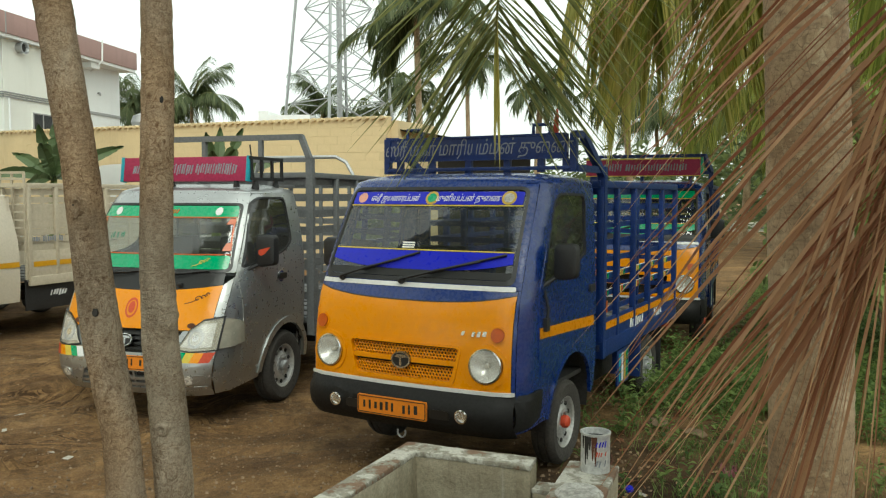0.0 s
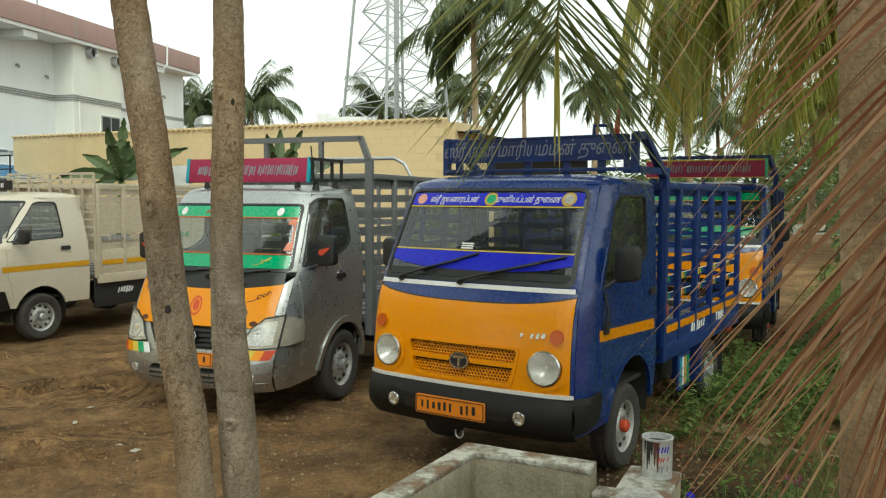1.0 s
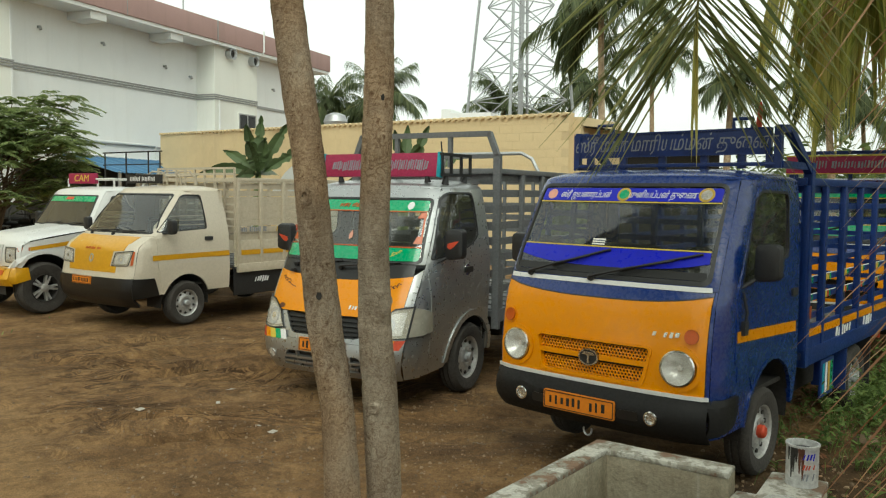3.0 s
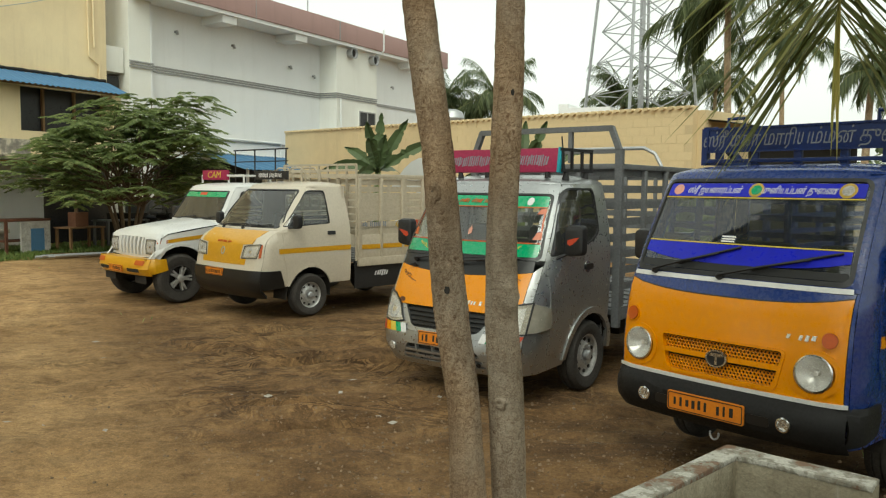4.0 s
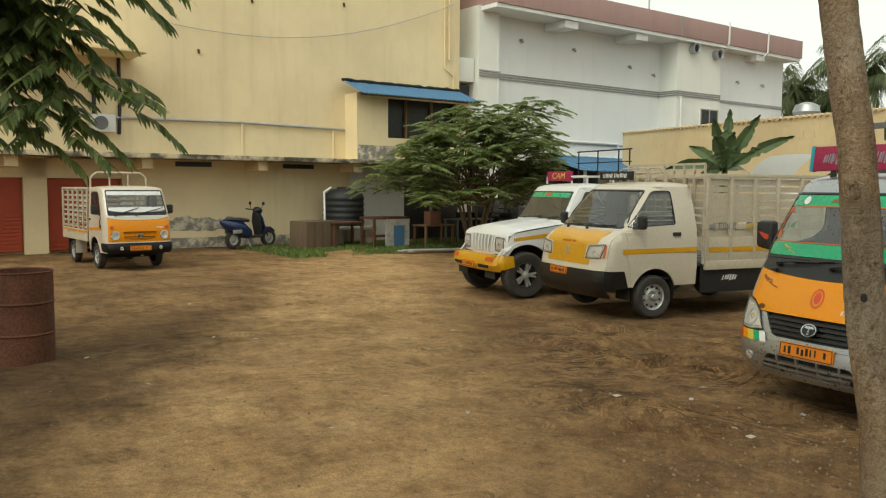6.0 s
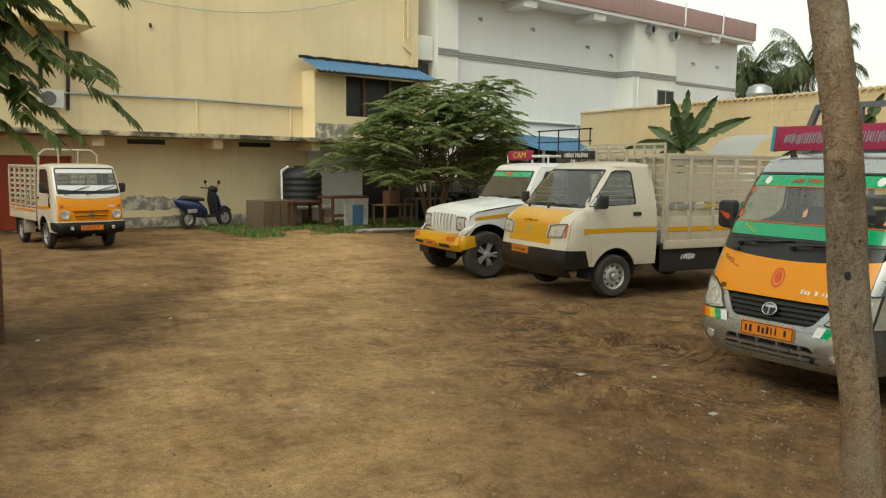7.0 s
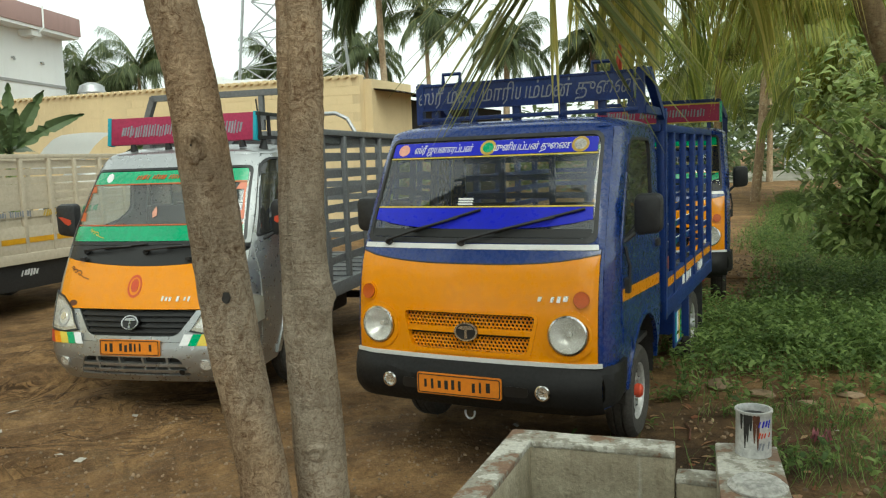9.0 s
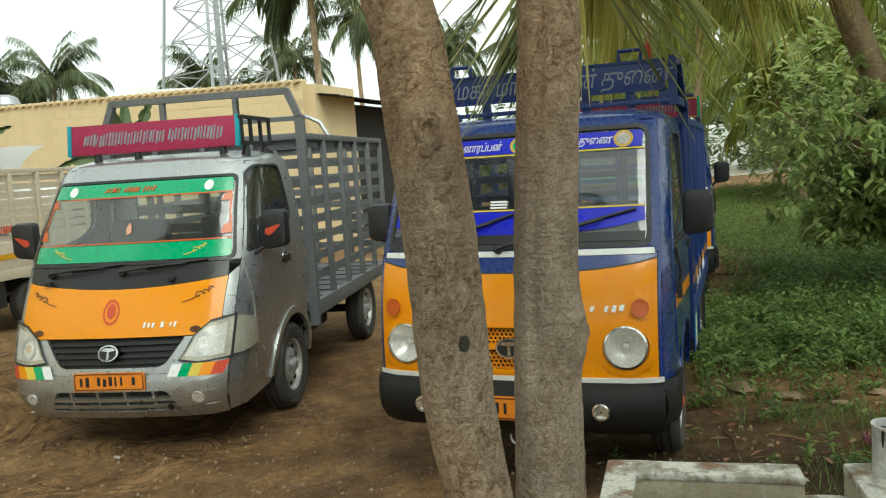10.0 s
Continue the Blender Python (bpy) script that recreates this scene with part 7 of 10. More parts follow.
    for s in (-1, 1):
        part("board_end", place(boxes((s * 0.615 - 0.015, s * 0.615 + 0.015, -0.004, 0.055, -0.004, 0.21), bevel=0.003)), "teal", bd, "teal end strip")
    fn = lambda a, b, o: tilt @ Vector((a, -o, 0.10 + b))
    scatter("writing", bars(rng, 1.02, 0.10, fn, 44, 0.15, 0.28, 0.003), "greytext", bd, "faded grey writing")
    for x in (-0.42, -0.12, 0.5):
        leg = bmesh.new()
        tube(leg, [(x, 0.83, 1.85), (x, 0.82, 1.905)], [0.03, 0.018], 10)
        part("rack_foot", leg, "black", v)
    rk = bmesh.new()
    for z in (1.915, 2.09):
        bar(rk, (0.635, 0.82, z), (0.635, 1.36, z), 0.025)
    for y in (0.84, 1.0, 1.18, 1.35):
        bar(rk, (0.635, y, 1.915), (0.635, y, 2.09), 0.022)
    tube(rk, [(0.62, 0.92, 1.83), (0.63, 0.92, 1.92)], [0.035, 0.015], 10)
    tube(rk, [(0.62, 1.26, 1.83), (0.63, 1.26, 1.92)], [0.035, 0.015], 10)
    tube(rk, [(0.64, 0.93, 1.80), (0.62, 0.90, 1.93), (0.60, 0.88, 2.2)], 0.006, 6)
    part("roof_rack", rk, "black", v, "black roof rack frame beside the board")
    # Bed.
    slats = tuple(0.86 + 0.15 * k for k in range(8))
    slat_bed(v, 1.58, 4.25, 0.79, 0.66, 1.99, (2.15, 2.65, 3.15, 3.65, 4.2), slats, "greysteel", (0, 0), 0.055, 0.07)
    hp = bmesh.new()
    for s in (-1, 1):
        bar(hp, (s * 0.80, 1.58, 0.5), (s * 0.80, 1.58, 2.12), 0.07, 0.05)
        bar(hp, (s * 0.80, 1.58, 2.10), (s * 0.71, 1.58, 2.32), 0.05)
    bar(hp, (-0.72, 1.58, 2.31), (0.72, 1.58, 2.31), 0.05)
    bar(hp, (-0.80, 1.58, 2.10), (0.80, 1.58, 2.10), 0.035)
    for x in (-0.3, 0.3):
        bar(hp, (x, 1.58, 2.0), (x, 1.58, 2.32), 0.04)
    part("headboard_frame", hp, "greysteel", v, "grey steel hoop frame behind the cab")
    hoop = bmesh.new()
    tube(hoop, [(-0.6, 3.0, 2.0), (-0.55, 3.0, 2.2), (0.4, 3.0, 2.2), (0.52, 3.0, 2.14), (0.6, 3.0, 2.0)], 0.02, 8)
    part("bed_hoop", hoop, "steel", v, "light steel hoop over the bed")
    jc = bmesh.new()
    box(jc, 0.74, 0.80, 1.64, 1.74, 0.55, 1.1, bevel=0.01)
    part("fuel_pipe_box", jc, "greysteel", v)
    chassis(v, 0.3, 4.1, 0.45, 0.36, (1.13, 3.35), 0.31)
    for y in (1.13, 3.35):
        for s in (-1, 1):
            wheel(v, s * 0.69, y, 0.308, 0.165, "steel", s)
    return v


grey = grey_truck(pose(-2.652, 5.30, -0.02, 0, 0, -10.4), random.Random(11))


def cream_pickup(m, rng):
    v = thing("pickup_truck", m, "cream pickup truck with orange grille panel and slatted cream bed", "truck", "parked trucks")
    yf = smooth_table([(0.28, 0.20), (0.36, 0.09), (0.45, 0.05), (0.62, 0.05), (0.72, 0.075), (0.9, 0.105), (1.03, 0.15), (1.09, 0.22), (1.13, 0.30), (1.17, 0.38), (1.4, 0.575), (1.66, 0.80), (1.72, 0.87), (1.76, 0.93)])
    w = smooth_table([(0.28, 0.79), (0.5, 0.82), (0.9, 0.832), (1.15, 0.815), (1.4, 0.775), (1.7, 0.705), (1.76, 0.69)])
    rc = 0.16
    sh = Shell(yf, w, rc, 0.06)
    F, c = sh.front(), 0.293 * rc
    edge = lambda z: w(z) - c
    up = lambda d: (lambda a, b, o: F(a, b, o + d))
    zz = [0.30, 0.4, 0.5, 0.645]
    part("bumper", skin([(-edge(z), z) for z in reversed(zz)] + [(edge(z), z) for z in zz], up(0.02), (), 0.1, 0.04), "gloss", v, "black plastic bumper")
    zz = [0.65, 0.8, 0.95, 1.02, 1.08, 1.12, 1.16]
    lampx = [rounded([(s * 0.43, 0.80), (s * 0.71, 0.812), (s * 0.745, 0.985), (s * 0.465, 0.955)] if s > 0 else [(s * 0.465, 0.955), (s * 0.745, 0.985), (s * 0.71, 0.812), (s * 0.43, 0.80)], 0.02) for s in (-1, 1)]
    part("nose_panel", skin([(-edge(z), z) for z in reversed(zz)] + [(edge(z), z) for z in zz], F, lampx, 0.08, 0.03), "cream", v)
    og = [(-0.50, 0.715), (0.50, 0.715), (0.51, 0.79), (0.395, 0.795), (0.42, 0.975), (0.60, 0.99), (0.64, 1.15), (-0.64, 1.15), (-0.60, 0.99), (-0.42, 0.975), (-0.395, 0.795), (-0.51, 0.79)]
    part("grille_panel", skin(og, up(0.005), (), 0.08, 0.006), "golden", v, "orange nose and grille panel")
    scatter("name_badge", bars(rng, 0.34, 0.03, lambda a, b, o: F(a, 1.0 + b, o + 0.006), 12, 0, 0.3, 0.003), "amber", v)
    part("badge", disc(up(0.006), 0, 0.88, 0.045, 0.055, 16, 0.004, 0.006, 0.6), "steel", v)
    for s, o in zip((-1, 1), lampx):
        lamp_panel(v, up(-0.004), o, "clear rectangular headlight")
        part("corner_indicator", skin([(s * 0.74, 0.81), (s * 0.765, 0.82), (s * 0.765, 0.98), (s * 0.74, 0.985)], up(0.006), (), 9, 0.006), "amber", v)
    number_plate(v, pose(-0.12, 0.02, 0.60, 88, 0, 0), 0.42, 0.10, rng)
    gx = lambda z: edge(z) - 0.03
    rub = rounded([(-gx(1.19), 1.185), (gx(1.19), 1.185), (gx(1.70), 1.695), (-gx(1.70), 1.695)], 0.05)
    gl = rounded([(-gx(1.2) + 0.02, 1.205), (gx(1.2) - 0.02, 1.205), (gx(1.68) - 0.018, 1.678), (-gx(1.68) + 0.018, 1.678)], 0.05)
    zz = [1.163, 1.19, 1.22, 1.26, 1.3, 1.38, 1.45, 1.6, 1.735]
    part("windscreen_surround", skin([(-edge(z), z) for z in zz] + [(edge(z), z) for z in reversed(zz)], F, [rub], 0.1, 0.02), "cream", v)
    part("windscreen_seal", skin(rub, up(0.003), [gl], 0.1, 0.014), "black", v)
    part("windscreen", skin(gl, up(-0.004), (), 0.12, 0), "glass", v).visible_shadow = False
    wiper(v, F, (-0.45, 1.17), (-0.05, 1.2))
    wiper(v, F, (0.05, 1.17), (0.45, 1.2))
    for s, _ in SIDES:
        S = sh.side(s)
        lo = lambda z: yf(z) + 0.06 + c
        foot = [0.43, 0.6, 0.8, 0.95, 1.02, 1.08, 1.12, 1.16, 1.19, 1.22, 1.26, 1.3, 1.38, 1.45, 1.6, 1.735]
        win = rounded([(0.52, 1.20), (1.26, 1.235), (1.225, 1.685), (0.98, 1.685), (0.92, 1.66)], [0.02, 0.04, 0.05, 0.05, 0.04])
        out = [(lo(z), z) for z in foot] + [(1.56, 1.735), (1.61, 1.2), (1.61, 0.43), (1.35, 0.43), *arch(0.915, 0.30, 0.365, 0.43), (lo(0.43) + 0.02, 0.42)]
        part("side_panel", skin(out, S, [win], 0.12, 0.02), "cream", v)
        dr = part("door", skin(rounded([(0.48, 0.76), (0.47, 1.17), (0.90, 1.715), (1.30, 1.715), (1.36, 1.2), (1.36, 0.45), (1.28, 0.45)], [0.02, 0.02, 0.05, 0.05, 0, 0.02, 0])[:-1] + [(y, z) for y, z in arch(0.915, 0.30, 0.392, 0.45) if y > 0.52], lambda a, b, o: S(a, b, o + 0.006), [win], 0.12, 0.008), "cream", v)
        rw = [((y - 0.95) * 0.955 + 0.95, (z - 1.45) * 0.94 + 1.45) for y, z in win]
        part("window_seal", skin(win, lambda a, b, o: S(a, b, o + 0.007), [rw], 0.15, 0.01), "black", dr)
        part("window", skin(rw, lambda a, b, o: S(a, b, o - 0.004), (), 0.15, 0), "glass", dr).visible_shadow = False
        wb = bmesh.new()
        for z in (1.3, 1.36, 1.42):
            tube(wb, [S(0.75, z, -0.03), S(1.24, z, -0.03)], 0.008, 5)
        part("window_bar", wb, "creamsteel", dr)
        part("door_handle", skin(rounded([(1.20, 1.085), (1.33, 1.085), (1.33, 1.135), (1.20, 1.135)], 0.015), lambda a, b, o: S(a, b, o + 0.02), (), 9, 0.02), "black", dr)
        part("door_stripe", skin([(0.40, 0.86), (1.60, 0.87), (1.60, 0.935), (0.40, 0.925)], lambda a, b, o: S(a, b, o + 0.008), (), 0.2, 0.002), "golden", v, "orange stripe")
        part("lower_trim", skin([(lo(0.40) - 0.012, 0.40), (lo(0.52) - 0.012, 0.52), (lo(0.645) - 0.012, 0.645), (0.42, 0.645), (0.50, 0.42)], lambda a, b, o: S(a, b, o + 0.014), (), 0.1, 0.017), "gloss", v)
        well(v, S, 0.915, 0.30, 0.365, 0.3)
        part("arch_lip", skin([*arch(0.915, 0.30, 0.392, 0.43), *reversed(arch(0.915, 0.30, 0.365, 0.43))], lambda a, b, o: S(a, b, o + 0.012), (), 0.15, 0.02), "cream", v)
        wing_mirror(v, (s * 0.93, 0.62, 1.27), s, (0.13, 0.06, 0.19), None, (s * 0.81, 0.56, 1.2))
    part("roof", roof_bm(sh, 1.733, 1.57, 0.075), "cream", v)
    back_wall(v, 1.565, 0.79, 0.45, 1.75, 0.6, 1.25, 1.62, "cream")
    cabin(v, 0.5, 1.14, 1.3, 0.36, 0.78, 1.55, 0.5, 1.35, "seat")
    slats = tuple(1.10 + 0.101 * k for k in range(8))
    slat_bed(v, 1.72, 4.35, 0.86, 0.72, 1.92, (1.74, 2.15, 2.58, 3.0, 3.45, 3.9, 4.3), slats, "creamsteel", (0.74, 1.06), 0.05, 0.074)
    for s in (-1, 1):
        part("bed_stripe", boxes((s * 0.873 if s > 0 else s * 0.873 - 0.004, s * 0.873 + 0.004 if s > 0 else s * 0.873, 1.78, 4.3, 0.86, 0.925)), "golden", v, "orange stripe")
        fnb = lambda a, b, o: Vector((s * (0.876 + o), 2.0 + a, 1.21 + b))
        scatter("writing", bars(rng, 0.5, 0.08, fnb, 14, 0.0, 0.3, 0.003), "greytext", v)
        for k, mt in enumerate(("gold", "redtext", "stickergreen")):
            scatter("painted_emblem", bars(rng, 0.26, 0.10, lambda a, b, o: Vector((s * (0.876 + o), 2.55 + 0.32 * k + a, 1.21 + b)), 7, 0.35, 0.2, 0.003), mt, v)
        mf = part("mudflap", boxes((s * 0.80 - 0.01, s * 0.80 + 0.01, 1.70, 2.80, 0.30, 0.70), bevel=0.004), "black", v, "black side flap with painted writing")
        scatter("writing", bars(rng, 0.26, 0.09, lambda a, b, o: Vector((s * (0.811 + o), 2.2 + a, 0.50 + b)), 6, 0.3, 0.2, 0.003), "whitetext", mf)
    hb = bmesh.new()
    for z in (1.88, 1.97, 2.05):
        bar(hb, (-0.84, 1.70, z), (0.84, 1.70, z), 0.03)
    for x in np.linspace(-0.84, 0.84, 9):
        bar(hb, (x, 1.70, 0.7), (x, 1.70, 2.05), 0.025)
    part("headboard_frame", hb, "creamsteel", v)
    rb = part("name_board", boxes((-0.55, 0.2, 0.98, 1.02, 1.83, 1.95), bevel=0.004), "black", v, "black name board with white writing")
    scatter("writing", bars(rng, 0.6, 0.07, lambda a, b, o: Vector((-0.17 + a, 0.98 - o, 1.89 + b)), 18, 0.1, 0.3, 0.003), "whitetext", rb)
    rr = bmesh.new()
    for x in (-0.2, 0.1, 0.4):
        tube(rr, [(x, 1.1, 1.8), (x, 1.08, 1.95), (x + 0.05, 1.1, 1.99), (x + 0.2, 1.15, 1.99), (x + 0.24, 1.2, 1.9), (x + 0.24, 1.2, 1.8)], 0.013, 6)
    tube(rr, [(-0.6, 1.2, 1.8), (-0.6, 1.2, 1.93), (0.66, 1.2, 1.93), (0.66, 1.2, 1.8)], 0.015, 6)
    part("roof_rack", rr, "creamsteel", v, "looped cream roof rack")
    chassis(v, 0.3, 4.2, 0.46, 0.38, (0.915, 3.25), 0.31)
    for y in (0.915, 3.25):
        for s in (-1, 1):
            wheel(v, s * 0.745, y, 0.286, 0.175, "steel", s)
    return v


cream_pickup(pose(-7.185, 7.562, 0, 0, 0, -15.6), random.Random(13))


def white_jeep(m, rng):
    v = thing("jeep_pickup", m, "white and orange jeep-style pickup with a slotted grille and roof board", "truck", "parked trucks")
    # Nose box.
    yf = smooth_table([(0.4, 0.30), (0.55, 0.22), (0.7, 0.20), (0.9, 0.20), (0.98, 0.225), (1.02, 0.26)])
    w = lambda z: 0.80
    sh = Shell(yf, w, 0.12, 0.03)
    F, c = sh.front(), 0.293 * 0.12
    up = lambda d: (lambda a, b, o: F(a, b, o + d))
    grl = rounded([(-0.36, 0.70), (0.36, 0.70), (0.40, 0.965), (-0.40, 0.965)], 0.02)
    lamps = [rounded([(s * 0.46, 0.73), (s * 0.70, 0.73), (s * 0.70, 0.93), (s * 0.46, 0.93)][::s], 0.02) for s in (-1, 1)]
    part("nose_panel", skin([(-0.765, 0.66), (0.765, 0.66), (0.765, 1.02), (-0.765, 1.02)], F, [grl, *lamps], 0.1, 0.03), "white", v)
    part("grille_back", skin(grl, up(-0.03), (), 0.2, 0), "under", v)
    for k in range(7):
        x = -0.33 + k * 0.11
        part("grille_bar", skin([(x - 0.025, 0.70), (x + 0.025, 0.70), (x * 1.1 + 0.027, 0.965), (x * 1.1 - 0.027, 0.965)], up(0.014), (), 0.1, 0.04), "white", v)
    for o in lamps:
        lamp_panel(v, up(-0.003), o, "square clear headlight")
    # Bumper.
    b = Shell(smooth_table([(0.40, 0.06), (0.45, 0.0), (0.58, -0.02), (0.66, 0.02)]), lambda z: 0.84, 0.16, 0.05)
    B = b.front()
    part("bumper", skin([(-0.79, 0.42), (0.79, 0.42), (0.79, 0.665), (-0.79, 0.665)], B, (), 0.1, 0.04), "golden", v, "orange front bumper")
    top = bmesh.new()
    box(top, -0.74, 0.74, 0.05, 0.26, 0.645, 0.665)
    part("bumper_top", top, "golden", v)
    for s in (-1, 1):
        part("bumper_end", skin([(0.055, 0.43), (0.055, 0.665), (0.32, 0.665), (0.35, 0.50)], b.side(s), (), 0.1, 0.03), "golden", v)
        part("bumper_lamp", skin(rounded([(s * 0.50, 0.575), (s * 0.72, 0.575), (s * 0.72, 0.64), (s * 0.50, 0.64)][::s], 0.015), lambda a, b_, o: B(a, b_, o + 0.006), (), 0.1, 0.008), "amber", v)
        part("bumper_slot", skin(rounded([(s * 0.30, 0.47), (s * 0.62, 0.47), (s * 0.62, 0.52), (s * 0.30, 0.52)][::s], 0.015), lambda a, b_, o: B(a, b_, o + 0.004), (), 0.1, 0.004), "under", v)
    number_plate(v, pose(-0.05, -0.035, 0.50, 90, 0, 0), 0.44, 0.10, rng)
    # Bonnet.
    bm = bmesh.new()
    rows = []
    for j in range(13):
        y = 0.235 + 1.02 * j / 12
        row = []
        for i in range(17):
            x = -0.80 + 1.6 * i / 16
            crown = 0.05 * (1 - (abs(x) / 0.8) ** 4) + (0.02 if abs(x) < 0.4 else 0.0)
            row.append(bm.verts.new((x, y + 0.05 * (x / 0.8) ** 2, 1.005 + 0.15 * (j / 12) ** 0.8 + crown * min(1, j / 2) - (0.03 if j == 0 else 0))))
        rows.append(row)
    for a, q in zip(rows, rows[1:]):
        for i in range(16):
            bm.faces.new((a[i], a[i + 1], q[i + 1], q[i]))
    part("bonnet", bm, "white", v, "white bonnet")
    # Cab.
    cy = smooth_table([(0.4, 1.16), (1.0, 1.17), (1.17, 1.19), (1.4, 1.33), (1.66, 1.49), (1.74, 1.56)])
    cw = smooth_table([(0.4, 0.80), (1.0, 0.805), (1.2, 0.79), (1.7, 0.705), (1.74, 0.695)])
    cs = Shell(cy, cw, 0.10, 0.04)
    C, cc = cs.front(), 0.293 * 0.10
    edge = lambda z: cw(z) - cc
    rub = rounded([(-edge(1.2) + 0.05, 1.205), (edge(1.2) - 0.05, 1.205), (edge(1.66) - 0.05, 1.655), (-edge(1.66) + 0.05, 1.655)], 0.04)
    gl = [(x * 0.965, (z - 1.43) * 0.93 + 1.43) for x, z in rub]
    zz = [1.15, 1.3, 1.5, 1.715]
    part("windscreen_surround", skin([(-edge(z), z) for z in zz] + [(edge(z), z) for z in reversed(zz)], C, [rub], 0.1, 0.02), "white", v)
    part("windscreen_seal", skin(rub, lambda a, b_, o: C(a, b_, o + 0.003), [gl], 0.1, 0.014), "black", v)
    part("windscreen", skin(gl, lambda a, b_, o: C(a, b_, o - 0.004), (), 0.12, 0), "darkglass", v).visible_shadow = False
    part("sun_strip", skin([(-0.60, 1.555), (0.60, 1.555), (0.585, 1.635), (-0.585, 1.635)], lambda a, b_, o: C(a, b_, o + 0.001), (), 0.1, 0.001), "stickergreen", v, "green foil strip on the windscreen")
    part("sticker", skin([(-0.14, 1.585), (0.06, 1.585), (0.06, 1.625), (-0.14, 1.625)], lambda a, b_, o: C(a, b_, o + 0.004), (), 9, 0.001), "redtext", v)
    wiper(v, C, (-0.4, 1.195), (-0.02, 1.23))
    wiper(v, C, (0.1, 1.195), (0.48, 1.23))
    for s, _ in SIDES:
        N, S = sh.side(s), cs.side(s)
        lo = lambda z: yf(min(z, 1.02)) + 0.03 + c
        out = [(lo(0.66), 0.66), (lo(0.85), 0.85), (lo(1.0), 1.0), (1.2, 1.13), (1.2, 0.45), *arch(0.56, 0.37, 0.47, 0.45)[:-1], (lo(0.66), 0.56)]
        part("fender", skin(out, N, (), 0.1, 0.02), "white", v)
        well(v, N, 0.56, 0.37, 0.47, 0.35)
        part("arch_flare", skin([*arch(0.56, 0.37, 0.52, 0.45), *reversed(arch(0.56, 0.37, 0.47, 0.45))], lambda a, b_, o: N(a, b_, o + 0.03), (), 0.15, 0.05), "white", v)
        part("side_indicator", skin([(0.24, 0.88), (0.36, 0.89), (0.36, 0.94), (0.24, 0.93)], lambda a, b_, o: N(a, b_, o + 0.008), (), 9, 0.008), "amber", v)
        part("door_stripe", skin([(0.37, 0.89), (1.19, 0.97), (1.19, 1.03), (0.37, 0.94)], lambda a, b_, o: N(a, b_, o + 0.006), (), 0.2, 0.002), "golden", v, "orange stripe")
        win = rounded([(1.42, 1.20), (2.15, 1.20), (2.10, 1.65), (1.66, 1.65)], 0.04)
        out = [(cy(z) + 0.04 + cc, z) for z in (0.45, 0.8, 1.1, 1.2, 1.4, 1.6, 1.715)] + [(2.3, 1.715), (2.35, 1.2), (2.35, 0.45)]
        part("side_panel", skin(out, S, [win], 0.12, 0.02), "white", v)
        part("window", skin(win, lambda a, b_, o: S(a, b_, o - 0.004), (), 0.2, 0), "darkglass", v).visible_shadow = False
        wing_mirror(v, (s * 0.93, 1.42, 1.3), s, (0.14, 0.06, 0.18), None, (s * 0.80, 1.40, 1.2))
    part("roof", roof_bm(cs, 1.713, 2.32, 0.075), "white", v)
    back_wall(v, 2.32, 0.78, 0.5, 1.72, 0.5, 1.25, 1.6, "white")
    cabin(v, 1.3, 1.16, 2.0, 0.36, 0.76, 2.3, 0.55, 1.45, "seat")
    bd = part("name_board", boxes((-0.55, 0.18, 1.72, 1.78, 1.83, 1.99), bevel=0.005), "maroon", v, "purple board with yellow letters on the roof")
    part("lettering", glyphs("CAM", 0.15, None, lambda a, b_, o: Vector((-0.18 + a * 1.3 + 0.2 * b_, 1.718 - o, 1.91 + b_)), 0.002), "yellowline", bd, "yellow letters")
    rk = bmesh.new()
    for y in (1.75, 2.25):
        tube(rk, [(-0.6, y, 1.78), (-0.6, y, 1.9), (0.65, y, 1.9), (0.65, y, 1.78)], 0.018, 6)
    for x in (-0.6, -0.2, 0.2, 0.65):
        tube(rk, [(x, 1.75, 1.9), (x, 2.25, 1.9)], 0.014, 6)
    part("roof_rack", rk, "white", v, "white roof rack")
    slat_bed(v, 2.42, 4.3, 0.82, 0.75, 1.6, (2.45, 2.9, 3.35, 3.8, 4.25), (1.0, 1.15, 1.3, 1.45), "white", (0.77, 0.95), 0.05, 0.06)
    tall = bmesh.new()
    for x in (-0.7, -0.1, 0.5, 0.8):
        tube(tall, [(x, 2.45, 1.5), (x, 2.45, 2.35)], 0.013, 6)
    tube(tall, [(-0.75, 2.45, 2.35), (0.85, 2.45, 2.35)], 0.013, 6)
    tube(tall, [(-0.75, 2.45, 2.15), (0.85, 2.45, 2.15)], 0.01, 6)
    part("headboard_frame", tall, "under", v, "thin dark tube frame behind the cab")
    chassis(v, 0.3, 4.2, 0.55, 0.38, (0.56, 3.35), 0.36)
    for y in (0.56, 3.35):
        for s in (-1, 1):
            wheel(v, s * 0.72, y, 0.362, 0.225, "alloy", s)
    return v


jeep = white_jeep(pose(-9.447, 7.912, 0, 0, 0, -16), random.Random(17))


def face_outwards():
    """Turn each pane so that its front looks out of its vehicle."""
    for ob in list(bpy.data.objects):
        if ob.type == "MESH" and ob.parent and ob.data.materials and ob.data.materials[0] in (M["glass"], M["darkglass"]):
            n, c = Vector(), Vector()
            for p in ob.data.polygons:
                n += p.normal * p.area
                c += p.center / len(ob.data.polygons)
            out = Vector((1 if c.x > 0 else -1, 0, 0)) if abs(c.x) > 0.4 else Vector((0, -1, 0))
            if n.dot(out) < 0:
                ob.data.flip_normals()


face_outwards()


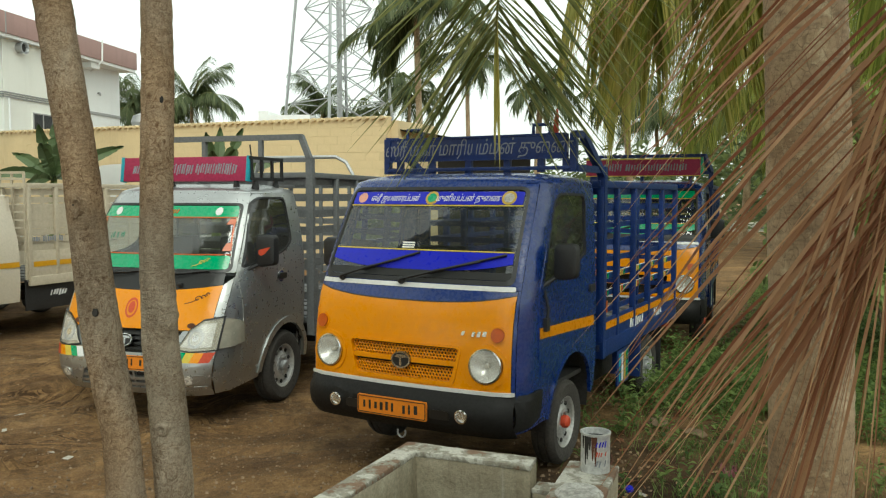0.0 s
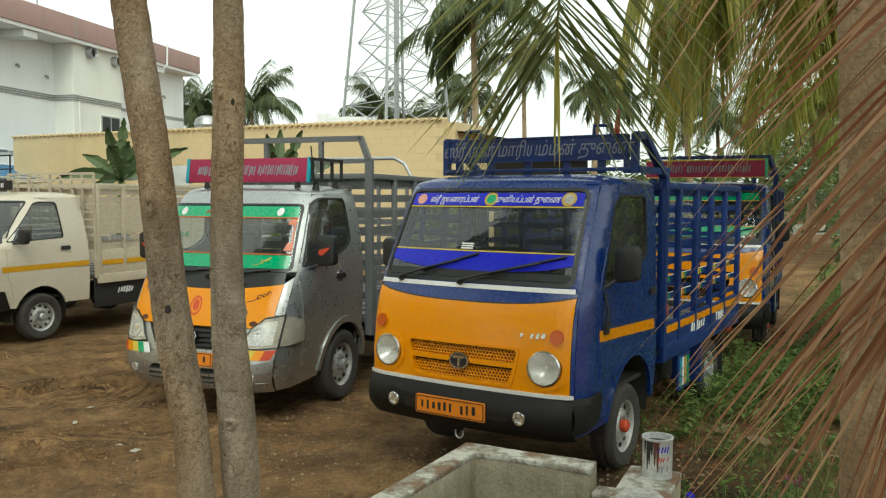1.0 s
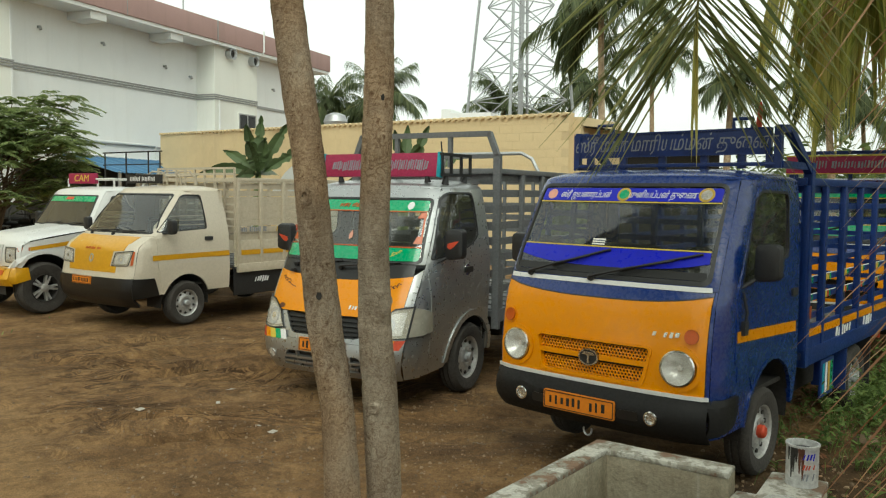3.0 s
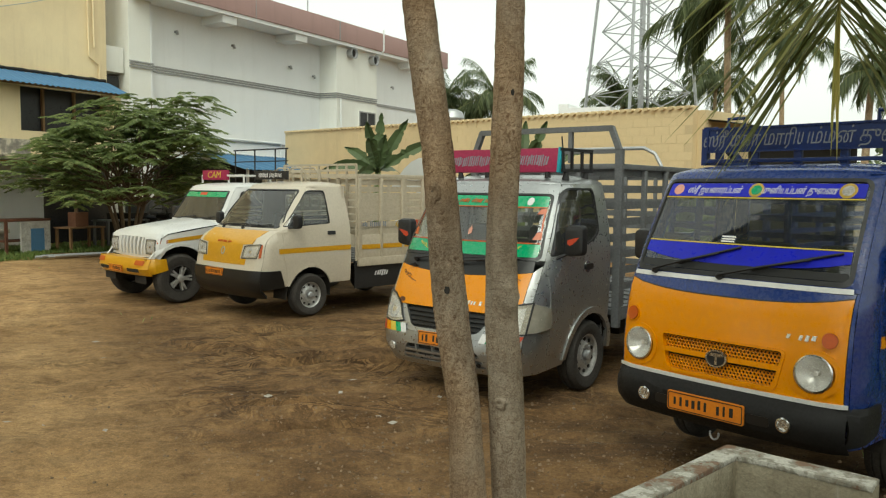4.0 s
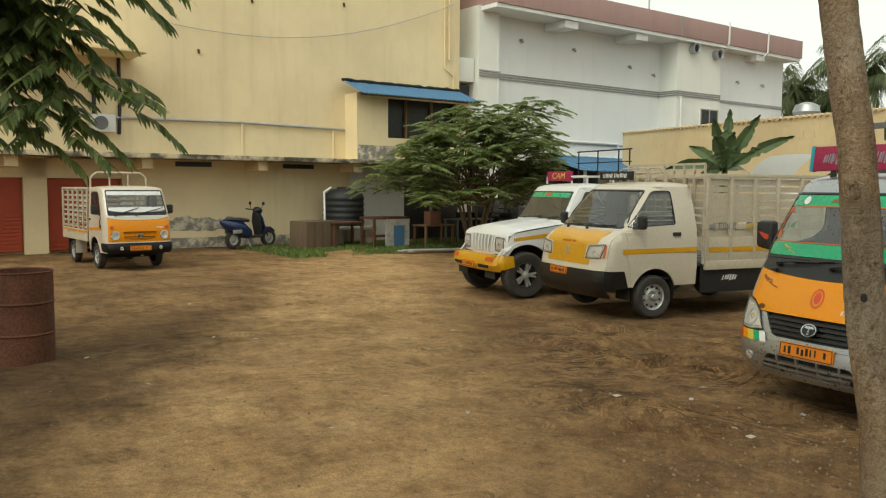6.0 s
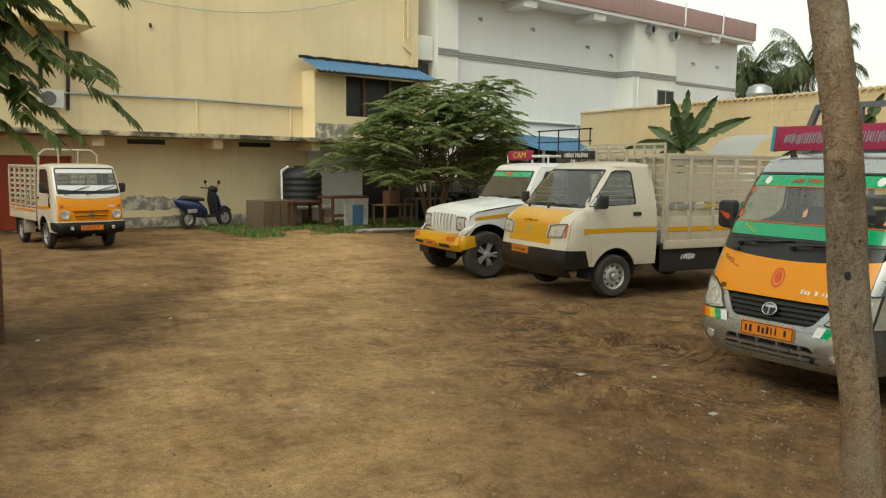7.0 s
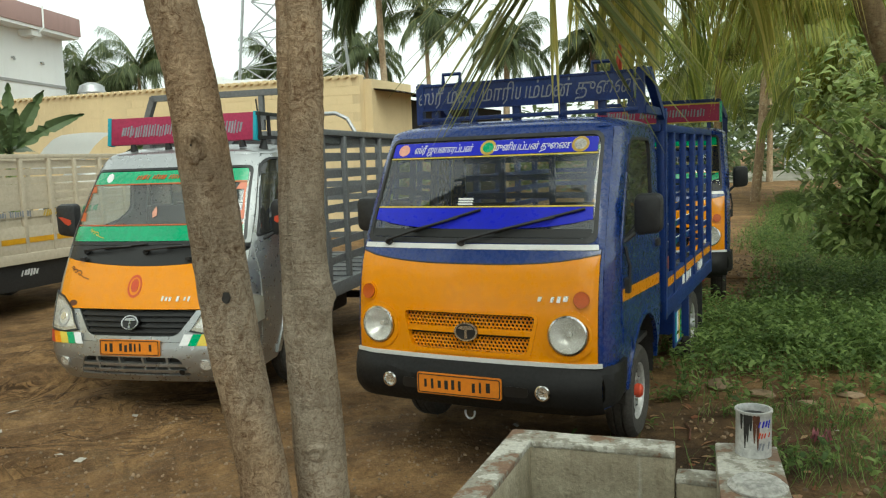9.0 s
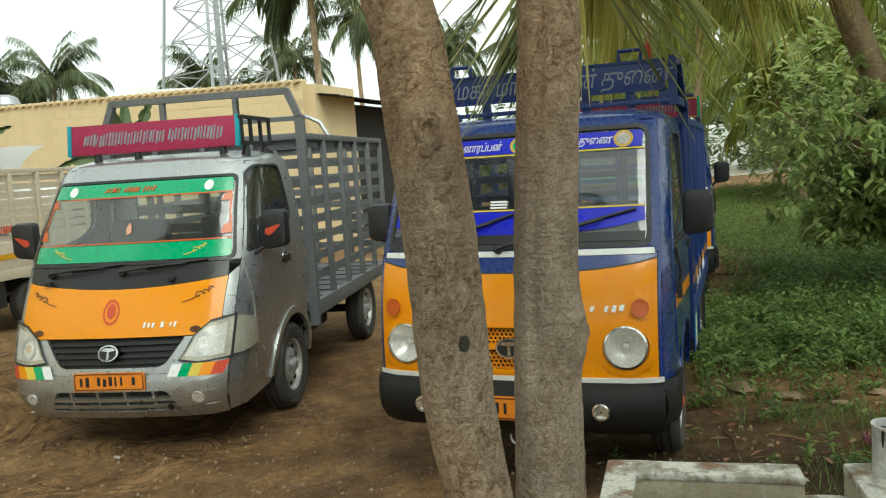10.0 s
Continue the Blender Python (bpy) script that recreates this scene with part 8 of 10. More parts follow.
# Plants and loose things.
class Soup:
    """Many small loose faces gathered into one mesh."""

    def __init__(self):
        self.v, self.f = [], []

    def face(self, *pts):
        i = len(self.v)
        self.v.extend(tuple(p) for p in pts)
        self.f.append(tuple(range(i, i + len(pts))))

    def strip(self, left, right):
        i = len(self.v)
        for a, b in zip(left, right):
            self.v.append(tuple(a)), self.v.append(tuple(b))
        for k in range(len(left) - 1):
            self.f.append((i + 2 * k, i + 2 * k + 1, i + 2 * k + 3, i + 2 * k + 2))

    def make(self, name, mat, parent=None):
        me = bpy.data.meshes.new(name)
        me.from_pydata(self.v, [], self.f)
        me.materials.append(M[mat])
        ob = new(name, me)
        if parent is not None:
            ob.parent = parent
        return ob


UP = Vector((0, 0, 1))


def leaflet(soup, p, d, length, width, sag, segs=3, twist=0.0, face_up=UP, rng=random):
    """A narrow drooping blade from p along d."""
    d = Vector(d).normalized()
    side = d.cross(face_up)
    side = side.normalized() if side.length > 1e-4 else Vector((1, 0, 0))
    side = (side * math.cos(twist) + side.cross(d) * math.sin(twist)).normalized()
    lefts, rights = [], []
    for k in range(segs + 1):
        t = k / segs
        c = Vector(p) + d * length * t - UP * sag * length * t * t
        w = width * (0.55 + 0.9 * t) if t < 0.4 else width * 0.91 * (1 - ((t - 0.4) / 0.6) ** 1.5)
        w = max(w, width * 0.06)
        lefts.append(c - side * w / 2), rights.append(c + side * w / 2)
    soup.strip(lefts, rights)


def frond_line(base, d, length, droop, n=14):
    pts, p, v = [Vector(base)], Vector(base), Vector(d).normalized()
    for k in range(n):
        v = (v - UP * droop * (k + 1) / n / n * 2).normalized()
        p = p + v * length / n
        pts.append(p.copy())
    return pts


def frond(soup, ribs, base, d, length, droop, leaf, n, rng, width=0.04, segs=2, sag=0.5, hang=0.3, rib=0.02):
    """A palm frond: a rib with two rows of leaflets."""
    pts = frond_line(base, d, length, droop)
    tube(ribs, pts[::2], [rib * (1 - 0.85 * i / 7) for i in range(len(pts[::2]))], 5, False)
    m = len(pts) - 1
    for k in range(n):
        t = 0.10 + 0.88 * k / n
        i = min(int(t * m), m - 1)
        p = pts[i].lerp(pts[i + 1], t * m - i)
        ax = (pts[i + 1] - pts[i]).normalized()
        s = ax.cross(UP)
        s = s.normalized() if s.length > 1e-3 else Vector((1, 0, 0))
        ll = leaf * (0.55 + 0.9 * math.sin(math.pi * min(1, t * 0.85 + 0.12)) * 0.55) * rng.uniform(0.85, 1.1)
        for sg in (-1, 1):
            dv = s * sg * 0.8 + ax * (0.55 + 0.5 * t) - UP * (hang + rng.uniform(-0.1, 0.15)) + s.cross(ax) * 0.1
            leaflet(soup, p, dv, ll, width * rng.uniform(0.8, 1.15), sag * rng.uniform(0.6, 1.2), segs, rng.uniform(-0.5, 0.5))


def palm_trunk(name, base, top, r0, r1, rings, parent=None):
    bm, seg = bmesh.new(), 24
    base, top = Vector(base), Vector(top)
    rows, n = [], max(24, int((top - base).length / 0.03)) if rings else 12
    for i in range(n + 1):
        t = i / n
        c = base.lerp(top, t) + Vector((0.04 * math.sin(t * 5), 0.04 * math.sin(t * 4 + 1), 0)) * (top - base).length * 0.15
        r = r0 + (r1 - r0) * t ** 0.7
        if rings:
            r *= 1 + 0.012 * math.sin(c.z * 2 * math.pi / 0.062) + 0.03 * noise.noise((c.z * 2, 0, 3))
        rows.append([bm.verts.new((c.x + r * math.cos(2 * math.pi * j / seg) * (1 + (0.015 * noise.noise((j * 0.9, c.z * 9, 0)) if rings else 0)), c.y + r * math.sin(2 * math.pi * j / seg), c.z)) for j in range(seg)])
    for a, b in zip(rows, rows[1:]):
        for j in range(seg):
            bm.faces.new((a[j], a[(j + 1) % seg], b[(j + 1) % seg], b[j]))
    return part(name, bm, "palmbark", parent, "", 180)


def far_crown(seed, n=27, length=2.7, leaf=0.6, count=38):
    r = random.Random(seed)
    soup, ribs = Soup(), bmesh.new()
    for k in range(n):
        a = 2 * math.pi * (k + r.uniform(-0.3, 0.3)) / n * 1.618 * 8
        el = r.uniform(-0.45, 1.35)
        d = Vector((math.cos(a) * math.cos(el), math.sin(a) * math.cos(el), math.sin(el)))
        frond(soup, ribs, (0, 0, 0), d, length * r.uniform(0.8, 1.1), r.uniform(0.7, 2.2), leaf, count, r, 0.055, 2, 0.8, 0.5, 0.03)
    return soup, ribs


CROWNS = []
for seed in (1, 2, 3, 4):
    soup, ribs = far_crown(seed)
    me = bpy.data.meshes.new("crown")
    me.from_pydata(soup.v, [], soup.f)
    me.materials.append(M["farfrond" if seed < 4 else "frond"])
    rib = mesh_of(ribs, "rib")
    rib.materials.append(M["greenrachis"])
    CROWNS.append((me, rib))


def far_palm(x, y, h, lean=(0, 0), size=1.0, kind=0, fresh=False, label="tall coconut palm with a feathery crown behind the wall"):
    p = tagged(palm_trunk("palm_tree", (x, y, -0.1), (x + lean[0], y + lean[1], h), 0.16, 0.10, False), label, "palm tree", "background palms")
    me, rib = CROWNS[3 if fresh else kind % 3]
    c = new("crown", me)
    c.parent = p
    c.matrix_basis = pose(x + lean[0], y + lean[1], h, 0, 0, kind * 77) @ Matrix.Scale(size, 4)
    q = new("crown_rib", rib)
    q.parent = c
    return p


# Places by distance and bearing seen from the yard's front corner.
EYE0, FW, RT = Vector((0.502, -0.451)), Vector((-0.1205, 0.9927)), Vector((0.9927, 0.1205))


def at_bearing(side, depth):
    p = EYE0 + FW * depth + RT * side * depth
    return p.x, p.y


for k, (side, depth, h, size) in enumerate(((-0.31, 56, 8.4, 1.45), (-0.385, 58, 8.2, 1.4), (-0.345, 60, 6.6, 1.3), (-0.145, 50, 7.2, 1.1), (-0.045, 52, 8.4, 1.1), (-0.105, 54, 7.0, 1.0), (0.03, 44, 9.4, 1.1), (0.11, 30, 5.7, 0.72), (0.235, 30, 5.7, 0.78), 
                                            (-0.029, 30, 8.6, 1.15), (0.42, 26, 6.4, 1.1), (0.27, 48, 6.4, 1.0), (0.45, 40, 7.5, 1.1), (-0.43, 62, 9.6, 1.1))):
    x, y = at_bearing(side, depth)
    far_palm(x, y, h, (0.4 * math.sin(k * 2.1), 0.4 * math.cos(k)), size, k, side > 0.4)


def near_right_palm():
    """A palm with hanging yellow-green fronds beside the bush."""
    r = random.Random(21)
    p = tagged(palm_trunk("palm_tree", (5.0, 8.78, -0.1), (3.04, 8.88, 4.8), 0.17, 0.13, True), "coconut palm with hanging yellow-green fronds beside the bush", "palm tree", "yard palms")
    soup, ys, ribs = Soup(), Soup(), bmesh.new()
    for k in range(13):
        a = 2 * math.pi * k * 0.618
        el = r.uniform(-0.35, 0.7)
        d = Vector((math.cos(a) * math.cos(el), math.sin(a) * math.cos(el), math.sin(el)))
        frond(ys if k % 2 == 0 else soup, ribs, (3.04, 8.88, 4.8), d, r.uniform(2.6, 3.2), r.uniform(2.2, 3.6), 0.72, 54, r, 0.034, 3, 0.75, 0.5, 0.03)
    for k in range(14):
        a = radians(140 + 9 * k)
        d = Vector((math.cos(a), math.sin(a) * 0.8, r.uniform(0.0, 0.6)))
        frond(ys, ribs, (3.04, 8.88, 4.8), d, r.uniform(2.4, 3.2), r.uniform(2.8, 4.6), 0.9, 64, r, 0.04, 3, 0.85, 0.7, 0.03)
    soup.make("crown", "frond", p)
    ys.make("yellow_frond", "yellowfrond", p)
    part("frond_rib", ribs, "greenrachis", p)
    q = tagged(palm_trunk("palm_tree", (4.39, 8.43, -0.1), (4.24, 8.58, 5.5), 0.16, 0.14, True), "upright ringed palm trunk beside the bush", "palm tree", "yard palms")
    soup, ribs = Soup(), bmesh.new()
    for k in range(10):
        a = 2 * math.pi * k * 0.618 + 0.5
        el = r.uniform(-0.3, 0.9)
        d = Vector((math.cos(a) * math.cos(el), math.sin(a) * math.cos(el), math.sin(el)))
        frond(soup, ribs, (4.24, 8.58, 5.5), d, r.uniform(2.8, 3.4), r.uniform(2.4, 4.0), 0.75, 60, r, 0.036, 2, 0.7, 0.45, 0.03)
    soup.make("crown", "frond", q)
    part("frond_rib", ribs, "greenrachis", q)


near_right_palm()


def front_palm():
    """The thick ringed trunk near the camera, its dead frond and the green frond over the blue truck."""
    r = random.Random(31)
    p = tagged(palm_trunk("palm_tree", (1.37, 2.15, -0.1), (1.20, 2.19, 4.6), 0.132, 0.115, True), "thick ringed coconut palm trunk with a dead frond", "palm tree", "yard palms")
    dead, ribs = Soup(), bmesh.new()
    line = [Vector(q) for q in ((1.27, 2.09, 3.17), (1.37, 1.71, 2.72), (1.37, 1.60, 2.27), (1.34, 1.57, 1.92), (1.315, 1.555, 1.65))]
    tube(ribs, line, [0.03, 0.022, 0.016, 0.011, 0.006], 6, False)
    left = Vector((-0.97, -0.10, 0))
    for k in range(84):
        t = (k / 83) ** 0.85
        if k % 4 == 0:
            sweep, fall = r.uniform(0.72, 1.05), r.uniform(0.72, 0.95)
        f = t * (len(line) - 1)
        i = min(int(f), len(line) - 2)
        q = line[i].lerp(line[i + 1], f - i)
        for sg in ((1,) if t < 0.55 else (1, 0)):
            a = sweep + r.uniform(-0.08, 0.08) if t < 0.7 else sweep * r.uniform(0.7, 1.1)
            d = left * a * (1 if sg else 0.35) - UP * (fall + 0.15 * max(0, t - 0.4)) + Vector((0, r.uniform(-0.12, 0.12), 0))
            leaflet(dead, q, d, r.uniform(0.8, 1.12) * (1 - 0.12 * t), r.uniform(0.008, 0.018), r.uniform(0.02, 0.26), 5, r.uniform(-1.2, 1.2))
    for k in range(9):
        q = line[3].lerp(line[4], r.random())
        d = Vector((r.uniform(-0.42, 0.12), r.uniform(-0.12, 0.12), -1))
        leaflet(dead, q, d, r.uniform(0.6, 0.95), r.uniform(0.005, 0.011), 0.05, 4, r.uniform(-1.2, 1.2))
    dead.make("dead_frond", "deadfrond", p)["label"] = "dead brown hanging frond"
    part("frond_rib", ribs, "rachis", p)
    # Green frond that hangs in front of the name board.
    green, strips, ribs = Soup(), Soup(), bmesh.new()
    line = [Vector(q) for q in ((1.20, 2.19, 4.55), (1.10, 3.18, 4.75), (0.70, 4.08, 4.34), (0.37, 4.63, 3.63), (0.22, 4.83, 3.03), (0.20, 4.85, 2.73))]
    tube(ribs, line, [0.035, 0.03, 0.024, 0.016, 0.010, 0.006], 6, False)
    n = 76
    for k in range(n):
        t = 0.35 + 0.65 * k / n
        f = t * (len(line) - 1)
        i = min(int(f), len(line) - 2)
        q = line[i].lerp(line[i + 1], f - i)
        for sg in (-1, 1):
            d = Vector((sg * r.uniform(0.6, 1.2) * (1.35 - 0.6 * t), r.uniform(-0.2, 0.15), -r.uniform(0.45, 0.75) - 0.35 * t))
            leaflet(green, q, d, r.uniform(1.0, 1.45) * (1.2 - 0.35 * t), r.uniform(0.026, 0.04), r.uniform(0.02, 0.15), 4, r.uniform(-0.9, 0.9))
    for k in range(7):
        d = Vector((r.uniform(-0.05, 0.06), r.uniform(-0.04, 0.04), -1))
        leaflet(strips, line[-2].lerp(line[-1], r.random()), d, r.uniform(0.65, 0.95), r.uniform(0.016, 0.03), 0.02, 4, r.uniform(-1, 1))
    green.make("green_frond", "backlitfrond", p)
    strips.make("dry_strip", "yellowfrond", p)
    part("frond_rib", ribs, "greenrachis", p)
    up = Soup()
    ribs = bmesh.new()
    for k in range(12):
        a = 2 * math.pi * k * 0.618 + 1.0
        d = Vector((math.cos(a) * 0.8, math.sin(a) * 0.8, 0.75))
        if d.x < 0.15:
            continue
        frond(up, ribs, (1.20, 2.19, 4.6), d, 2.6, 2.2, 0.7, 40, r, 0.04, 2, 0.6, 0.4, 0.03)
    up.make("crown", "frond", p)
    part("frond_rib", ribs, "greenrachis", p)


front_palm()


def leaf_blob(soup, c, rad, n, size, rng, flat=0.5, sag=0.3, wide=0.5):
    """Leaves scattered through an uneven clump."""
    for _ in range(n):
        while True:
            q = Vector((rng.uniform(-1, 1), rng.uniform(-1, 1), rng.uniform(-1, 1)))
            if 0.25 < q.length < 1:
                break
        p = Vector(c) + Vector((q.x * rad[0], q.y * rad[1], q.z * rad[2]))
        a = rng.uniform(0, 2 * math.pi)
        d = Vector((math.cos(a), math.sin(a), rng.uniform(-0.5, 0.4)))
        leaflet(soup, p, d, size * rng.uniform(0.6, 1.2), size * wide, sag, 2, rng.uniform(-0.6, 0.6))


def spray(soup, p, d, n, size, r):
    """A twig end with broad pointed leaves round it."""
    d = Vector(d).normalized()
    for k in range(n):
        a = 2.4 * k + r.uniform(-0.4, 0.4)
        s = d.orthogonal().normalized()
        s = s * math.cos(a) + d.cross(s) * math.sin(a)
        q = Vector(p) - d * 0.22 * k / n
        leaflet(soup, q, s * 0.9 + d * 0.55 - UP * 0.15, size * r.uniform(0.7, 1.15), size * 0.52, 0.35, 3, r.uniform(-0.35, 0.35))


def broad_bush():
    r = random.Random(41)
    stems, soup = bmesh.new(), Soup()
    for k in range(78):
        s0 = Vector((4.69 + r.uniform(-0.35, 0.5), 8.58 + r.uniform(-0.3, 0.4), 0))
        x1 = 2.99 + 3.3 * r.random() ** 1.1
        top = 1.55 + 0.95 * (x1 - 2.7) ** 0.8
        e = Vector((x1, r.uniform(7.3, 9.3), r.uniform(0.85 if x1 < 3.9 else 0.5, min(top, 3.4))))
        m1 = s0.lerp(e, 0.45) + UP * 0.35
        pts = [s0, m1, e]
        tube(stems, pts, [0.03, 0.018, 0.006], 6)
        for j in range(14):
            t = r.uniform(0.35, 1.0)
            q = m1.lerp(e, (t - 0.35) / 0.65) + Vector((r.uniform(-0.42, 0.34), r.uniform(-0.4, 0.4), r.uniform(-0.22, 0.36)))
            spray(soup, q, (r.uniform(-1, 0.6), r.uniform(-1, 0.5), r.uniform(-0.1, 0.9)), 15, 0.115, r)
    b = tagged(part("bush", stems, "bark"), "broad-leaved green bush overhanging the grass", "bush")
    soup.make("leaves", "bushleaf", b)
    b2 = Soup()
    for k in range(44):
        x = r.uniform(5.4, 12)
        leaf_blob(b2, (x, r.uniform(9.5, 15), r.uniform(0.3, 3.6)), (0.8, 0.8, 0.7), 90, 0.22, r, sag=0.35, wide=0.42)
    for k in range(46):
        y = r.uniform(19, 30)
        leaf_blob(b2, (y * r.uniform(0.40, 0.62), y, r.uniform(0.4, 4.4)), (1.1, 1.1, 0.9), 80, 0.34, r, sag=0.35, wide=0.35)
    tagged(b2.make("hedge", "bushleaf"), "dense green undergrowth behind the bush", "undergrowth", kind="stuff")


broad_bush()


def layered_tree(base, seed, label):
    """A small spreading tree whose compound leaves lie in flat tiers."""
    r = random.Random(seed)
    stems, soup = bmesh.new(), Soup()
    base = Vector(base)
    tiers = []
    for k in range(104):
        a, f = 2.4 * k, math.sqrt((k + 0.5) / 104)
        out = 2.5 * f * r.uniform(0.82, 1.12)
        top = 4.3 - 1.7 * f ** 2.0 + 0.5 * math.sin(3 * a + 1.0) * f
        q = Vector((math.cos(a) * out, math.sin(a) * out, 1.3 + (top - 1.3) * r.random() ** 0.7))
        tiers.append(base + q + Vector((0.25, 0.45, 0)) * (q.z - 2.6))
    for k in range(9):
        a = 2 * math.pi * k / 9 + r.uniform(-0.3, 0.3)
        foot = base + Vector((math.cos(a) * 0.12, math.sin(a) * 0.12, -0.05))
        fork = base + Vector((math.cos(a) * 0.5, math.sin(a) * 0.5, r.uniform(1.1, 1.6)))
        tube(stems, [foot, foot.lerp(fork, 0.5) + Vector((0.05, -0.04, 0)), fork], [0.045, 0.038, 0.03], 7)
        for q in tiers[k::9]:
            tube(stems, [fork, fork.lerp(q, 0.55) + UP * 0.18, q], [0.022, 0.014, 0.006], 5, False)
    # Stems use the dark board colour in place of the crown's shade.
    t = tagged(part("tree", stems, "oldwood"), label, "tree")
    for q in tiers:
        size, tilt = r.uniform(0.5, 0.85), Vector((r.uniform(-0.2, 0.2), r.uniform(-0.2, 0.2), 0))
        for j in range(14):
            a = 2.4 * j + r.uniform(-0.2, 0.2)
            d = Vector((math.cos(a), math.sin(a), 0))
            d.z = d.dot(tilt) + r.uniform(-0.1, 0.12)
            s0 = q + d * size * r.uniform(0.0, 0.4) + UP * r.uniform(-0.22, 0.16)
            ln = size * r.uniform(0.55, 0.85)
            side = Vector((-d.y, d.x, 0))
            for i in range(13):
                f = (i + 0.5) / 13
                p = s0 + d * ln * f - UP * 0.22 * ln * f * f
                for sg in (-1, 1):
                    leaflet(soup, p, side * sg + d * 0.55 - UP * r.uniform(0.0, 0.3), 0.14 * (1.15 - 0.5 * f), 0.060, 0.25, 2, r.uniform(-0.35, 0.35))
    soup.make("leaves", "leaf", t)
    return t


layered_tree((-16.75, 14.45, 0), 51, "spreading green tree with tiered feathery leaves beside the yellow wall")


def near_branch():
    """Drooping compound leaves that reach into the yard by the drum."""
    r = random.Random(61)
    stems, soup = bmesh.new(), Soup()
    trunkp = [(-9.63, -1.7, -0.1), (-9.53, -1.5, 1.5), (-9.23, -1.0, 3.0), (-8.93, -0.5, 4.4)]
    tube(stems, trunkp, [0.16, 0.13, 0.10, 0.07], 10)
    ends = [(-7.0, 1.8, 3.55), (-7.1, 1.6, 3.65), (-7.35, 1.35, 2.95), (-7.3, 1.25, 3.3), (-7.15, 1.62, 2.5), (-7.45, 1.15, 2.55), (-7.6, 0.95, 2.2), (-7.5, 0.95, 3.0), (-7.7, 0.7, 2.7), (-7.55, 0.75, 3.5), (-7.9, 0.45, 2.4), (-7.8, 0.4, 3.1), (-7.35, 1.4, 2.3), (-7.3, 1.2, 3.8), (-7.75, 0.9, 3.4), (-7.8, 0.75, 2.85), (-7.65, 1.0, 2.45), (-7.5, 1.25, 3.15), (-7.9, 0.6, 3.7)]
    t = tagged(part("tree", stems, "bark"), "tree with drooping dark compound leaves over the yard", "tree")
    twigs = bmesh.new()
    for e in ends:
        e = Vector(e) + Vector((-0.03, 0.2, -0.03))
        s = Vector(trunkp[2]).lerp(Vector(trunkp[3]), r.random())
        m = s.lerp(e, 0.6) + UP * 0.35
        tube(twigs, [s, m, e], [0.03, 0.018, 0.007], 5)
        for k in range(17):
            tt = 0.5 + 0.5 * k / 16
            q = m.lerp(e, tt * 2 - 1) + Vector((r.uniform(-0.18, 0.1), r.uniform(-0.25, 0.1), r.uniform(-0.2, 0.15)))
            a = r.uniform(-0.9, 1.6)
            d = Vector((math.cos(a), math.sin(a), r.uniform(-0.3, 0.15))).normalized()
            if k == 16:
                d = Vector((0.55, 0.75, -0.35)).normalized()
            ln = r.uniform(0.3, 0.48)
            pts = [q, q + d * ln * 0.5 - UP * 0.03, q + d * ln - UP * 0.16]
            tube(twigs, pts, 0.004, 4, False)
            side = Vector((-d.y, d.x, 0)).normalized()
            for j in range(10):
                f = (j + 1) / 10
                p = pts[0].lerp(pts[1], f * 2) if f < 0.5 else pts[1].lerp(pts[2], f * 2 - 1)
                for sg in (-1, 1):
                    leaflet(soup, p, side * sg * 0.8 + d * 0.75 - UP * 0.5, 0.15 * r.uniform(0.8, 1.15), 0.052, 0.35, 3, r.uniform(-0.5, 0.5))
    part("twigs", twigs, "bark", t)
    soup.make("leaves", "neemleaf", t)


near_branch()


def banana(x, y, h, seed, label):
    r = random.Random(seed)
    stem = bmesh.new()
    tube(stem, [(x, y, -0.05), (x + 0.03, y, h * 0.4), (x + 0.05, y + 0.02, h * 0.62)], [0.14, 0.10, 0.05], 10)
    t = tagged(part("banana_plant", stem, "leaf"), label, "plant")
    across, ahead = Vector((0.85, 0.53, 0)), Vector((0.53, -0.85, 0))
    for sd, fw, up_, ln, droop in ((-1.0, 0.2, 0.6, 1.35, 0.5), (-0.75, -0.4, 0.9, 1.2, 0.3), (-0.25, 0.3, 1.0, 1.2, 0.1), (0.12, -0.2, 1.0, 1.3, 0.05), (0.4, 0.1, 0.95, 1.35, 0.1), (0.95, 0.15, 0.75, 1.55, 0.2), (-0.3, 0.5, 0.9, 1.0, 0.2), (0.2, 0.3, 0.9, 0.9, 0.1), (-0.6, 0.8, 0.35, 1.0, 0.6), (0.55, -0.8, 0.5, 1.1, 0.5)):
        soup = Soup()
        p0 = Vector((x + 0.05, y, h * 0.58))
        d = (across * sd + ahead * fw + UP * up_ + Vector((r.uniform(-0.1, 0.1), r.uniform(-0.1, 0.1), 0))).normalized()
        side = d.cross(ahead + UP * 0.2).normalized()
        n, prev = 22, None
        for j in range(n + 1):
            f = j / n
            c = p0 + d * ln * f - UP * droop * ln * f * f
            w = 0.125 * math.sin(math.pi * ((f - 0.12) / 0.88) ** 0.7) ** 0.6 if 0.12 < f < 1 else 0.012
            w *= 1 if r.random() > 0.2 else 0.6
            cur = (c - side * w + ahead * 0.06, c, c + side * w * r.uniform(0.8, 1) + ahead * 0.06)
            if prev:
                soup.face(prev[0], prev[1], cur[1], cur[0]), soup.face(prev[1], prev[2], cur[2], cur[1])
            prev = cur
        soup.make("leaf", "banana", t)


banana(-8.4, 13.4, 3.5, 3, "banana plant with broad torn leaves by the wall")
banana(-5.6, 14.2, 3.3, 8, "banana plant behind the parked trucks")


